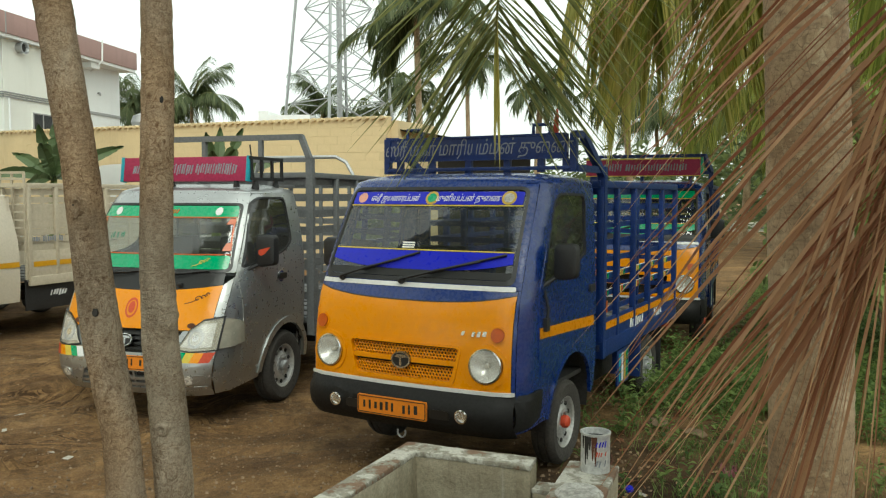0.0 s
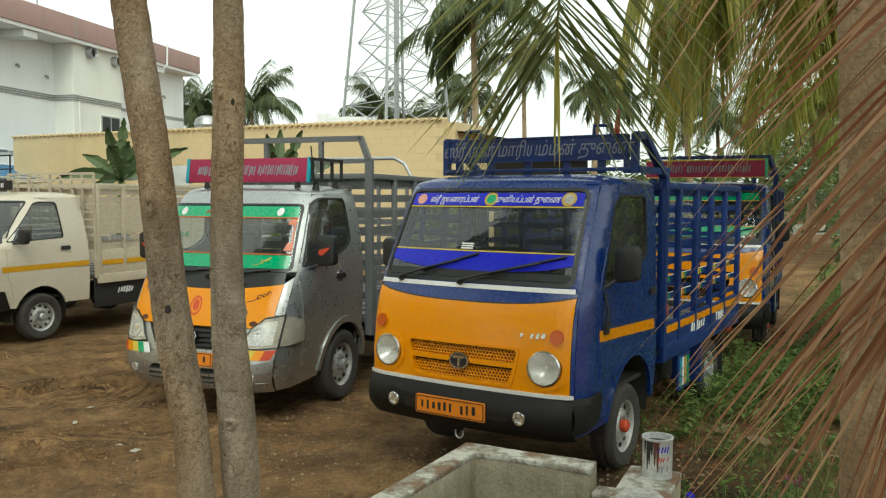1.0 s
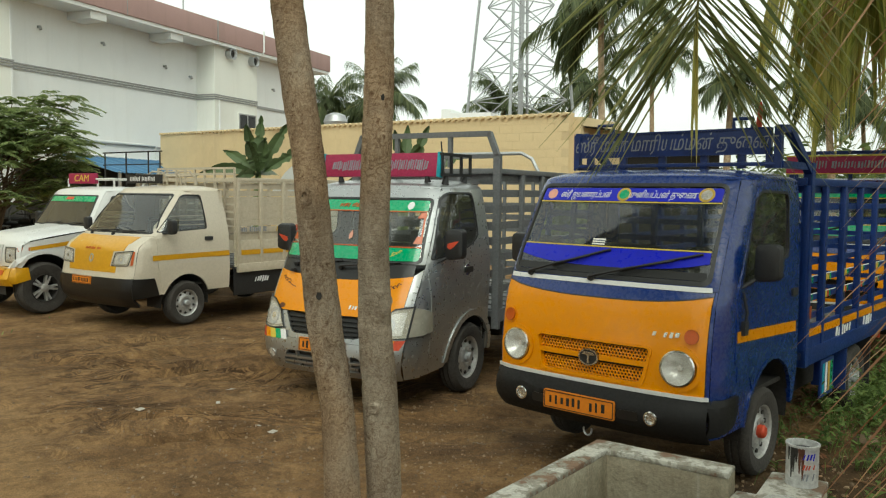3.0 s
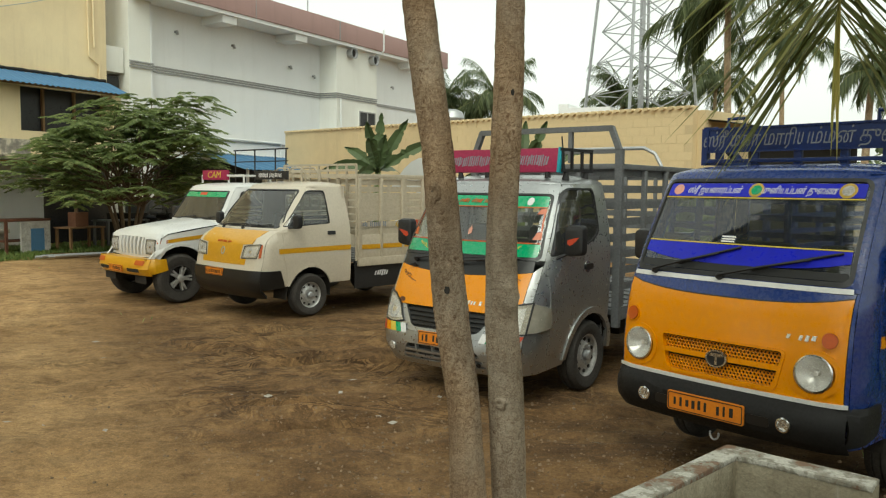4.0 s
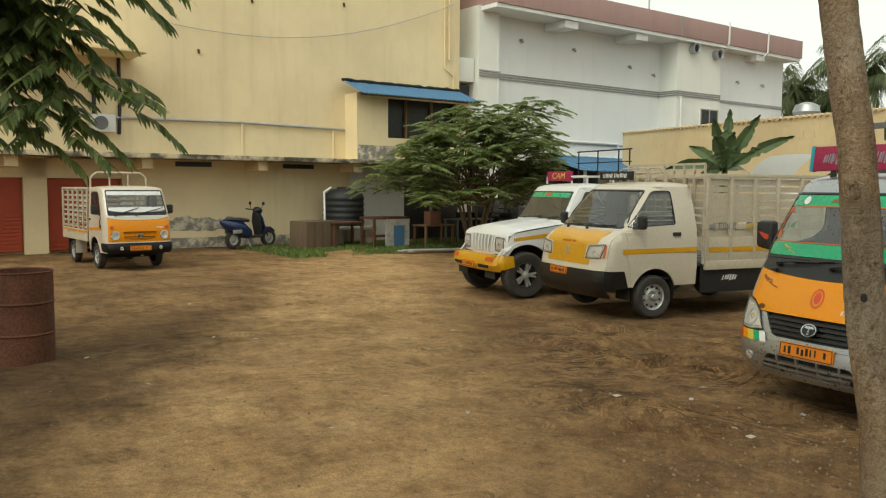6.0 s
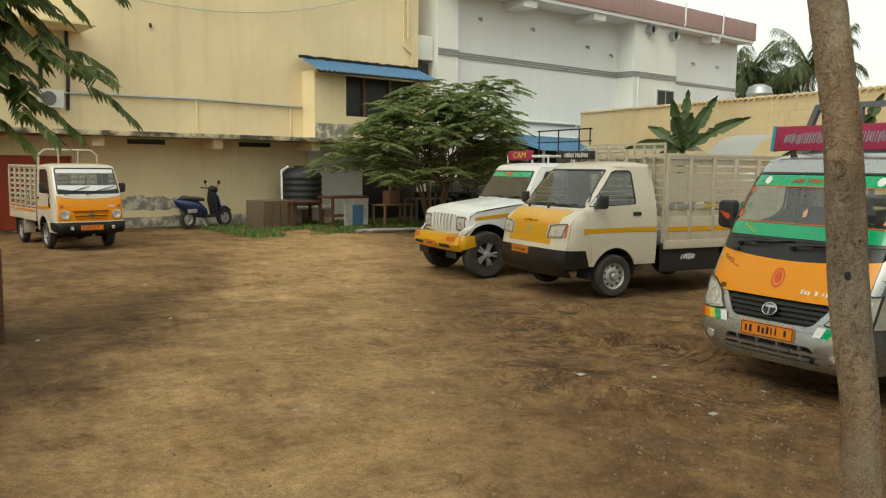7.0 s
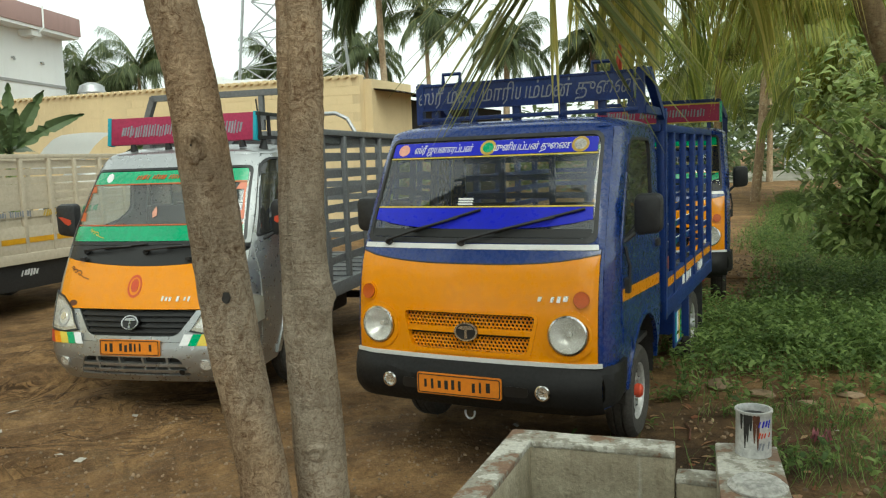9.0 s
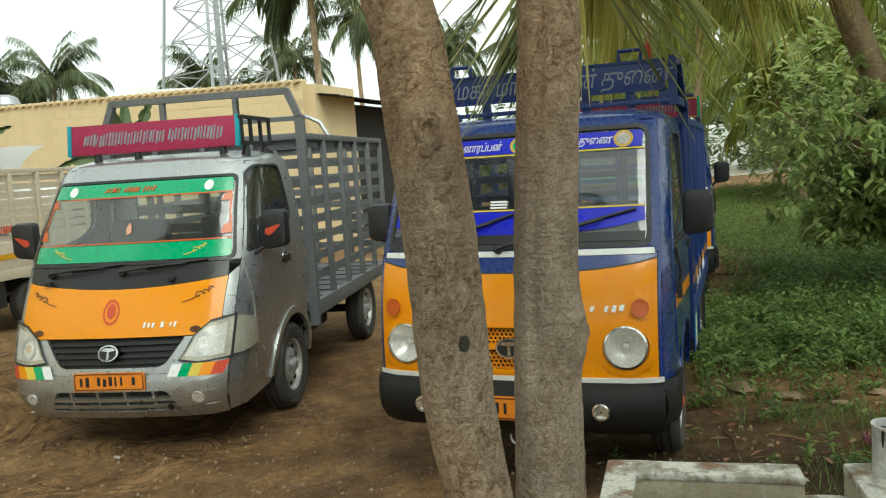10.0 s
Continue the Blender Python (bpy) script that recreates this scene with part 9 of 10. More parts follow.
def grass_field():
    r = random.Random(71)
    soup = Soup()

    def edge(y):
        return 1.48 + 0.38 * (y - 6.9) + 0.3 * noise.noise((y * 0.9, 0, 0)) + 0.12 * noise.noise((y * 4, 2, 0)) + 0.6 * min(1, max(0, (y - 8.5) / 0.9)) * min(1, max(0, (13.5 - y) / 1.5))

    def weed(x, y, h):
        z, a = ground_z(x, y), r.uniform(0, 2 * math.pi)
        d = Vector((math.cos(a) * 0.35, math.sin(a) * 0.35, 1))
        leaflet(soup, (x, y, z), d, h, 0.008, 0.2, 2, 0)
        for j in range(5):
            b = a + j * 2.4
            p = Vector((x, y, z)) + d.normalized() * h * (0.3 + 0.16 * j)
            leaflet(soup, p, (math.cos(b), math.sin(b), 0.9), r.uniform(0.04, 0.105), r.uniform(0.018, 0.036), 0.45, 2, r.uniform(-0.6, 0.6))

    def blade(x, y, h, w=0.007):
        a = r.uniform(0, 2 * math.pi)
        leaflet(soup, (x, y, ground_z(x, y)), (math.cos(a) * 0.5, math.sin(a) * 0.5, 1), h, w, 0.3, 2, 0)

    count = 0
    while count < 30000:
        y = 5.5 + 24 * r.random() ** 1.9
        x = edge(y) - 0.35 + (3.2 + 0.25 * (y - 4.6)) * r.random() ** 1.15
        dens = noise.noise((x * 0.9, y * 0.9, 5.5)) * 0.55 + 0.75
        dens *= 0.10 + 0.90 * min(1, max(0, (y - 5.85 - 0.35 * noise.noise((x * 1.6, 4, 0))) / 0.9))
        if x < edge(y):
            dens *= 0.18
        if r.random() > dens:
            continue
        tall = 0.95 + 0.95 * noise.noise((x * 1.9, y * 1.9, 1.1))
        big = 1 if y < 11 else 1.8
        if r.random() < 0.72:
            weed(x, y, r.uniform(0.09, 0.33) * tall)
        else:
            blade(x, y, r.uniform(0.08, 0.22) * tall, 0.009 * big)
        count += 1
    for cx, cy, n, sp in ((1.49, 5.2, 230, 0.14), (1.85, 5.0, 260, 0.16), (1.40, 4.32, 150, 0.14), (0.95, 4.2, 40, 0.2), (1.75, 4.35, 380, 0.22), (1.1, 3.7, 90, 0.15), (2.35, 4.7, 360, 0.28), (0.8, 4.97, 20, 0.3), (2.3, 3.7, 330, 0.3), (1.55, 3.4, 160, 0.2)):
        for k in range(n):
            x, y = cx + r.gauss(0, sp), cy + r.gauss(0, sp)
            if (Vector((x, y)) - Vector((1.37, 2.15))).length < 0.2 or (0.4 < x < 1.0 and y < 3.1):
                continue
            if r.random() < 0.05:
                weed(x, y, r.uniform(0.06, 0.14))
            else:
                blade(x, y, r.uniform(0.06, 0.2), 0.006)
    for k in range(16000):
        u, v = r.uniform(9.0, 18.5), 0.5 + 3.9 * r.random() ** 0.8
        if noise.noise((u * 0.8, v * 0.8, 3)) < -0.12 - 0.25 * (v < 3):
            continue
        p = FRONT @ Vector((u, v, 0))
        blade(p.x, p.y, r.uniform(0.06, 0.2), 0.022)
    for k in range(900):
        u, v = r.uniform(0, 30), r.uniform(1.5, 14)
        if noise.noise((u * 0.5, v * 0.5, 8)) > 0.38:
            p = FRONT @ Vector((u, v, 0))
            if p.y < 16:
                blade(p.x, p.y, r.uniform(0.03, 0.09), 0.018)
    tagged(soup.make("grass", "grass"), "patchy green grass and weeds on the dirt", "grass", kind="stuff")


grass_field()


def far_woods():
    r = random.Random(81)
    soup = Soup()
    for k in range(150):
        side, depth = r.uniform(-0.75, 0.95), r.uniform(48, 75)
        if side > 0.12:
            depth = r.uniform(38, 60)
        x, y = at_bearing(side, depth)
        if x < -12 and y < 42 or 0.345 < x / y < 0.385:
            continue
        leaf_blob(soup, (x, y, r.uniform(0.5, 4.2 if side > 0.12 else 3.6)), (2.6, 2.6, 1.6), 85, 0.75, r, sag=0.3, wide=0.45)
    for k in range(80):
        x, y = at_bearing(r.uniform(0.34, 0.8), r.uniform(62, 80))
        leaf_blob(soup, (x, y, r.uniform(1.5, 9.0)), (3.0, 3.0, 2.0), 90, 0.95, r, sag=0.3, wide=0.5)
    tagged(soup.make("far_woods", "hills"), "distant green trees and scrub", "trees", kind="stuff")
    tagged(part("garden_wall", boxes((21.2, 25.4, 61.0, 61.3, 0, 3.1)), "whitewall"), "pale garden wall beyond the grass", "wall", kind="structure")
    tagged(part("path", boxes((10, 45, 42.0, 60.0, -0.1, 0.03)), "concrete"), "pale concrete path crossing beyond the grass", "path", kind="structure")


def rear_palms():
    """Unseen palms added behind the camera, which the windscreens reflect."""
    for k, (x, y, h, s) in enumerate(((2.9, -3.6, 6.4, 1.25), (-7.4, -7.2, 5.6, 1.2), (7.5, -6.0, 5.5, 1.3), (0.5, -10.5, 7.5, 1.4), (-10.8, -9.0, 6.2, 1.4))):
        far_palm(x, y, h, (0.3 * math.sin(k), 0.3), s, k + 1, False, "coconut palm with long arching green fronds in the yard")


rear_palms()


def leaf_litter():
    """Dry leaf scraps lying on the mud between truck and grass."""
    r, soup = random.Random(77), Soup()
    for k in range(420):
        x, y = r.uniform(0.75, 3.6), r.uniform(3.5, 7.2)
        a = r.uniform(0, 2 * math.pi)
        leaflet(soup, (x, y, ground_z(x, y) + 0.008), (math.cos(a), math.sin(a), r.uniform(0.0, 0.35)), r.uniform(0.03, 0.11), r.uniform(0.012, 0.045), 0.25, 2, r.uniform(-0.4, 0.4))
    tagged(soup.make("leaf_litter", "deadfrond"), "dry brown leaf scraps scattered on the mud", "leaves", kind="stuff")


leaf_litter()
# Unseen palm, added where the windscreens reflect its crown.
far_palm(-4.5, -2.2, 7.6, (0.2, 3.2), 1.1, 4, False, "tall coconut palm leaning over the yard")
for k, (x, y, h) in enumerate(((12.6, 25.0, 3.6), (9.9, 23.0, 4.4), (11.5, 19.5, 4.0), (7.9, 30.5, 5.0), (9.4, 21.5, 3.2), (12.0, 29.0, 4.6))):
    far_palm(x, y, h, (0.3, 0.2), 1.25, k, True, "young coconut palm with low spreading fronds beyond the grass")


far_woods()


def tower():
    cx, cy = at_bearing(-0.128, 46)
    t = thing("lattice_tower", pose(cx, cy, 0, 0, 0, 50), "tall grey steel lattice tower behind the wall", "tower")
    wd = lambda z: max(0.55, 2.6 - 0.104 * z)
    levels = [1.75 * k for k in range(17)]
    for sx, sy in ((-1, -1), (1, -1), (1, 1), (-1, 1)):
        bm = bmesh.new()
        bar(bm, (sx * wd(0), sy * wd(0), 0), (sx * wd(28), sy * wd(28), 28), 0.12)
        part("leg", bm, "steel", t)
    for a, b in zip(levels, levels[1:]):
        for (x0, y0), (x1, y1) in (((-1, -1), (1, -1)), ((1, -1), (1, 1)), ((1, 1), (-1, 1)), ((-1, 1), (-1, -1))):
            for p, q in (((x0 * wd(a), y0 * wd(a), a), (x1 * wd(b), y1 * wd(b), b)), ((x1 * wd(a), y1 * wd(a), a), (x0 * wd(b), y0 * wd(b), b)), ((x0 * wd(b), y0 * wd(b), b), (x1 * wd(b), y1 * wd(b), b))):
                bm = bmesh.new()
                bar(bm, p, q, 0.05)
                part("brace", bm, "steel", t)
    bm = bmesh.new()
    bar(bm, (0.3, 0.3, 0), (0.3, 0.3, 28), 0.22)
    part("cable_ladder", bm, "steel", t)
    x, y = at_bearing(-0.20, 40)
    h = thing("rooftop_house", pose(x, y, 0), "distant white flat-roofed house", "house")
    part("wall", boxes((-0.6, 1.5, 0, 4, 0, 5.75)), "whitewall", h)
    part("tank_box", boxes((-1.1, -0.6, 0, 1.5, 0, 5.95)), "whitewall", h)


tower()


# The cement trough, its posts and the tin.
def trough():
    b = thing("water_trough", Matrix(), "grey cement water trough with flaking whitewashed rim", "trough")
    a, c, e = Vector((-0.105, 3.20)), Vector((0.495, 3.035)), Vector((-0.66, 1.50))

    def wall_bm(p, q, thick, z0, z1, seed, bevel=0.012):
        d = (q - p).normalized()
        n = Vector((-d.y, d.x))
        bm = boxes((0, (q - p).length, 0, thick, z0, z1), bevel=bevel)
        bmesh.ops.subdivide_edges(bm, edges=bm.edges[:], cuts=5, use_grid_fill=True)
        bmesh.ops.transform(bm, matrix=Matrix(((d.x, n.x, 0, p.x), (d.y, n.y, 0, p.y), (0, 0, 1, 0), (0, 0, 0, 1))), verts=bm.verts[:])
        for v in bm.verts:
            v.co += Vector((noise.noise(v.co * 9 + Vector((seed, 0, 0))), noise.noise(v.co * 9 + Vector((0, seed, 0))), noise.noise(v.co * 7))) * 0.006
        return bm

    part("trough_wall", wall_bm(c, a, 0.11, -0.05, 0.60, 1), "basin", b)
    part("trough_wall", wall_bm(a, e, 0.10, -0.05, 0.60, 2), "basin", b)
    part("trough_wall", wall_bm(Vector((0.66, 2.99)), c + Vector((0.002, -0.001)), 0.10, -0.05, 0.50, 3), "basin", b, "lower broken end of the back wall")
    part("trough_wall", wall_bm(Vector((0.50, 1.48)), Vector((0.84, 2.97)), 0.21, -0.05, 0.60, 4), "basin", b)
    part("trough_floor", boxes((-0.55, 0.72, 1.50, 3.06, 0.06, 0.12)), "basin", b)
    # Whitewash and red oxide flaking on the rim.
    r = random.Random(101)
    part("rim", wall_bm(c, a, 0.114, 0.585, 0.612, 5, 0.008), "rimpaint", b, "flaking white and red rim")
    part("rim", wall_bm(a, e, 0.104, 0.585, 0.612, 6, 0.008), "rimpaint", b, "flaking white and red rim")
    part("rim", wall_bm(Vector((0.50, 1.48)), Vector((0.84, 2.97)), 0.214, 0.585, 0.613, 7, 0.008), "rimpaint", b, "flaking white and red rim")
    part("rim", wall_bm(Vector((0.66, 2.99)), c + Vector((0.004, -0.001)), 0.104, 0.487, 0.508, 8, 0.006), "rimpaint", b, "flaking white and red rim")
    can = tagged(part("paint_tin", lathe(bmesh.new(), [(0.055, 0.0), (0.06, 0.004), (0.06, 0.158), (0.0635, 0.163), (0.0635, 0.17), (0.056, 0.17), (0.054, 0.16), (0.053, 0.03), (0.0, 0.03)], 36, pose(0.735, 2.90, 0.607)), "tin"), "paint-splashed white tin standing on the pedestal", "tin")
    # Black disc just below the tin's rim.
    part("old_paint", lathe(bmesh.new(), [(0.053, 0.145), (0.0, 0.143)], 24, pose(0.735, 2.90, 0.607)), "ink", can)
    for k in range(6):
        a0 = -2.6 + 0.2 * k + r.uniform(-0.05, 0.05)
        ln = r.uniform(0.04, 0.13)
        drip = bmesh.new()
        rows = [[drip.verts.new((0.735 + rr * math.cos(a0 + sg * wd), 2.90 + rr * math.sin(a0 + sg * wd), 0.607 + z)) for sg, rr in ((-1, 0.0602), (-0.4, 0.0622), (0.4, 0.0622), (1, 0.0602))] for z, wd in ((0.165, 0.11), (0.165 - ln * 0.6, 0.08), (0.165 - ln, 0.03))]
        for p, q in zip(rows, rows[1:]):
            for i in range(3):
                drip.faces.new((p[i], p[i + 1], q[i + 1], q[i]))
        part("paint_drip", drip, "under" if k < 4 else "rust", can)
    lab = lambda a, b_, o: Vector((0.735 + (0.0615 + o) * math.sin(0.35 + a / 0.06), 2.90 - (0.0615 + o) * math.cos(0.35 + a / 0.06), 0.607 + 0.1 + b_))
    scatter("label_mark", bars(r, 0.05, 0.03, lambda a, b_, o: lab(a, b_ + 0.03, o), 4, 0.2, 0.4, 0.001), "stickerblue", can, "blue printed marks")
    scatter("label_mark", bars(r, 0.05, 0.025, lambda a, b_, o: lab(a, b_ - 0.01, o), 5, 0.2, 0.4, 0.001), "redtext", can, "red printed marks")
    scatter("label_mark", bars(r, 0.05, 0.03, lambda a, b_, o: lab(a, b_ - 0.05, o), 4, 0.2, 0.4, 0.001), "greytext", can)
    tagged(part("pan_lid", lathe(bmesh.new(), [(0.088, 0.0), (0.092, 0.004), (0.092, 0.010), (0.084, 0.013), (0.076, 0.024), (0.05, 0.030), (0.045, 0.027), (0.0, 0.026)], 40, pose(0.655, 2.60, 0.612)), "limewash"), "round pale metal lid lying on the trough rim", "lid")


trough()


def litter():
    r = random.Random(111)
    soup = Soup()
    for k in range(70):
        x, y = r.uniform(-9, 2.2), r.uniform(1.5, 9.5)
        z, s, a = ground_z(x, y) + 0.012, r.uniform(0.012, 0.035), r.uniform(0, 6.28)
        q = [(x + s * math.cos(a + t) * f, y + s * math.sin(a + t) * f, z + 0.012 * r.random()) for t, f in ((0, 1.4), (1.4, 0.7), (3.1, 1.5), (4.6, 0.7))]
        soup.face(*q)
    for x, y in ((-3.79, 4.50), (-2.64, 4.53), (-3.39, 4.94), (-4.26, 5.99), (-1.15, 4.79), (-11.05, 3.89)):
        z, a = ground_z(x, y) + 0.02, r.uniform(0, 6)
        soup.face(*[(x + 0.035 * math.cos(a + t) * f, y + 0.035 * math.sin(a + t) * f, z + 0.01 * math.sin(t)) for t, f in ((0, 1.2), (1.2, 0.5), (3.1, 1.1), (4.6, 0.5))])
    tagged(soup.make("litter", "paper"), "scraps of pale litter scattered on the dirt", "litter", kind="stuff")
    ball = bmesh.new()
    bmesh.ops.create_icosphere(ball, subdivisions=1, radius=1)
    ball.verts.ensure_lookup_table()
    shape, faces = [v.co.copy() for v in ball.verts], [[v.index for v in f.verts] for f in ball.faces]
    ball.free()
    grit = Soup()
    for k in range(5600):
        if k < 1500:
            x, y, s = r.uniform(-8, 2.5), r.uniform(0.8, 9), 0.003 + 0.015 * r.random() ** 4
        elif k < 5000:
            x, y, s = -1.6 + r.gauss(0, 1.3), 4.2 + r.gauss(0, 0.9), 0.002 + 0.015 * r.random() ** 3
        else:
            x, y, s = 1.2 + r.gauss(0, 0.45), 5.3 + r.gauss(0, 1.2), r.uniform(0.006, 0.022)
            if k % 2:
                y = r.uniform(8.6, 12.8)
                x, s = 1.45 + 0.38 * (y - 6.9) + r.uniform(-0.1, 0.85), r.uniform(0.012, 0.035)
        m = pose(x, y, ground_z(x, y) + s * 0.05, r.uniform(0, 90), r.uniform(0, 90), r.uniform(0, 360)) @ Matrix.Diagonal((s, s * r.uniform(0.5, 1), s * r.uniform(0.4, 0.8), 1))
        n0 = len(grit.v)
        grit.v += [tuple(m @ p) for p in shape]
        grit.f += [tuple(n0 + i for i in f) for f in faces]
    tagged(grit.make("stones", "stone"), "small stones scattered on the dirt", "stones", kind="stuff")
    for x, y, s in ((1.65, 5.63, 0.11), (1.42, 5.85, 0.13), (1.86, 5.38, 0.07), (2.20, 5.53, 0.09)):
        bm = bmesh.new()
        bmesh.ops.create_icosphere(bm, subdivisions=2, radius=1, matrix=pose(x, y, ground_z(x, y) + s * 0.12, 8, 5, x * 70) @ Matrix.Diagonal((s, s * 0.7, s * 0.35, 1)))
        for v in bm.verts:
            v.co += Vector((noise.noise(v.co * 12), noise.noise(v.co * 13), noise.noise(v.co * 14))) * s * 0.15
        tagged(part("rock", bm, "stone", None, "", 40), "flat pale rock at the edge of the grass", "rock", "edge rocks")
    rod = bmesh.new()
    tube(rod, [(2.75, 10.7, 0.03), (3.5, 10.45, 0.03)], 0.02, 6)
    tagged(part("stick", rod, "wood"), "pale stick lying on the ground", "stick")


litter()


def small_finds():
    """A pink rag, a blue cap, a twist of yellow twine and thin sticks by the trough."""
    rag = bmesh.new()
    n = 12
    grid = [[rag.verts.new((1.68 + (i / n - 0.5) * 0.10, 4.68 + (j / n - 0.5) * 0.08, ground_z(1.68, 4.68) + 0.02 + 0.13 * abs(noise.noise((i * 0.45, j * 0.45, 3.0))))) for i in range(n + 1)] for j in range(n + 1)]
    for j in range(n):
        for i in range(n):
            rag.faces.new((grid[j][i], grid[j][i + 1], grid[j + 1][i + 1], grid[j + 1][i]))
    bmesh.ops.solidify(rag, geom=rag.faces[:], thickness=0.006)
    tagged(part("rag", rag, "ragpink", None, "", 60), "crumpled faded pink rag on the mud", "cloth")
    cap = lathe(bmesh.new(), [(0.0, 0.0), (0.026, 0.0), (0.028, 0.004), (0.027, 0.018), (0.023, 0.022), (0.0, 0.0225)], 20, pose(1.04, 4.40, ground_z(1.04, 4.40) + 0.005, 14, 6, 0))
    tagged(part("cap", cap, "stickerblue"), "blue plastic cap lying on the mud", "cap")
    for k, (x, y, ln, rot) in enumerate(((1.36, 4.62, 0.34, 20), (1.22, 4.95, 0.26, -50), (0.95, 4.75, 0.30, 75), (1.55, 4.35, 0.22, 110))):
        stick, a = bmesh.new(), radians(rot)
        z = ground_z(x, y) + 0.014
        tube(stick, [(x, y, z), (x + ln * 0.5 * math.cos(a), y + ln * 0.5 * math.sin(a), z + 0.012), (x + ln * math.cos(a + 0.12), y + ln * math.sin(a + 0.12), z)], [0.007, 0.006, 0.004], 6)
        tagged(part("stick", stick, "wood" if k % 2 else "rust"), "thin brown stick lying on the mud", "stick", "sticks by the trough")


small_finds()


# Things along the yellow wall.
def wall_things():
    tagged(part("water_tank", lathe(bmesh.new(), [(0.55, 0.0), (0.58, 0.03)] + [q for k in range(5) for q in ((0.58, 0.06 + k * 0.17), (0.60, 0.09 + k * 0.17), (0.60, 0.15 + k * 0.17), (0.58, 0.18 + k * 0.17))] + [(0.55, 0.93), (0.35, 1.06), (0.2, 1.08), (0.2, 1.13), (0, 1.14)], 36, pose(-20.0, 12.2, 0.55)), "tank"), "black ribbed plastic water tank against the wall", "tank")
    st = thing("tank_stand", pose(-20.0, 12.2, 0), "rough block stand under the water tank", "stand")
    part("slab", boxes((-0.7, 0.7, -0.7, 0.7, 0.45, 0.55), bevel=0.01), "concrete", st)
    for x in (-0.5, 0.5):
        for y in (-0.5, 0.5):
            part("pier", boxes((x - 0.12, x + 0.12, y - 0.12, y + 0.12, 0, 0.45)), "concrete", st)
    pb = bmesh.new()
    tube(pb, [(-19.6, 11.32, 0.0), (-19.6, 11.30, 1.55), (-19.65, 11.55, 1.66)], 0.03, 6)
    tagged(part("tank_pipe", pb, "whitewall"), "white water pipe beside the tank", "pipe")
    cab = thing("crate", pose(-19.2, 10.75, 0, 0, 0, 4), "weathered brown wooden crate on the grass", "crate")
    part("crate_body", boxes((-0.4, 0.4, -0.55, 0.55, 0.0, 0.75), bevel=0.01), "oldwood", cab)
    for k in range(4):
        part("plank", boxes((0.4, 0.42, -0.54 + k * 0.27, -0.30 + k * 0.27, 0.02, 0.74)), "oldwood", cab)

    def bench(x, y, w, d, h, mat, label, rot=0, top=0.04):
        t = thing("table", pose(x, y, 0, 0, 0, rot), label, "table")
        part("tabletop", boxes((-d / 2, d / 2, -w / 2, w / 2, h - top, h), bevel=0.006), mat, t)
        for sx in (-1, 1):
            for sy in (-1, 1):
                part("leg", boxes((sx * (d / 2 - 0.05) - 0.03, sx * (d / 2 - 0.05) + 0.03, sy * (w / 2 - 0.06) - 0.03, sy * (w / 2 - 0.06) + 0.03, 0, h - top)), mat, t)
        return t

    bench(-18.9, 11.5, 1.0, 0.6, 0.72, "rust", "rusty steel table frame on the grass")
    t = bench(-18.4, 12.55, 1.25, 0.7, 0.86, "rust", "old workbench with a white front panel", 0, 0.06)
    part("side_panel", boxes((0.30, 0.36, -0.2, 0.6, 0.0, 0.80)), "limewash", t)
    part("panel_opening", boxes((0.362, 0.37, 0.05, 0.42, 0.05, 0.62)), "bluesheet", t)
    part("shelf", boxes((-0.32, 0.3, -0.6, 0.6, 0.3, 0.33)), "rust", t)
    bench(-18.0, 14.0, 1.15, 0.6, 0.62, "wood", "small wooden table on the grass", 3)
    bx = tagged(part("brick_stack", boxes((-18.15, -17.85, 13.75, 14.15, 0.622, 1.0), bevel=0.01), "redpatch"), "stack of reddish bricks on the wooden table", "bricks")
    part("bottle_group", lathe(bmesh.new(), [(0.05, 0), (0.05, 0.2), (0.02, 0.28), (0.02, 0.34), (0, 0.34)], 12, pose(-18.0, 13.9, 1.0)), "stone", bx)
    bench(-18.3, 15.6, 1.4, 0.7, 0.75, "greysteel", "grey steel table under the tree", -4)
    for k in range(4):
        pp = bmesh.new()
        x = -16.4 + k * 0.09
        tube(pp, [(x - 0.1, 11.6 + k * 0.1, 0.05 + 0.02 * (k % 2)), (x + 0.75, 15.1 + k * 0.1, 0.06)], 0.035, 6)
        tagged(part("steel_pipe", pp, "steel"), "long steel pipe lying on the grass", "pipe", "loose pipes")
    # Machines and parked bikes in the shade of the tree.
    for k, (x, y, rot) in enumerate(((-17.4, 16.6, 80), (-16.9, 17.4, 75), (-17.2, 18.2, 85))):
        two_wheeler(pose(x, y, 0, 0, 0, rot), "under", "dark motorcycle parked in the shade of the tree", False)
    m = thing("machine", pose(-19.0, 17.0, 0), "dark steel workshop machine in the shade", "machine")
    part("machine_body", boxes((-0.5, 0.5, -0.9, 0.9, 0.0, 0.9), bevel=0.03), "under", m)
    part("machine_head", boxes((-0.3, 0.3, -0.4, 0.5, 0.9, 1.3), bevel=0.05), "greysteel", m)
    wheel_bm = lathe(bmesh.new(), [(0.3, -0.03), (0.33, 0.0), (0.3, 0.03), (0.27, 0.0), (0.3, -0.03)], 20, pose(0.56, 0, 1.0, 0, 90, 0))
    part("hand_wheel", wheel_bm, "greysteel", m)
    setting("wall_blue", front_box([(13.0, 15.0, 0.0, 0.03, 0.0, 2.3)]), "whitewall", "pale blue-white wall panel beside the tank")
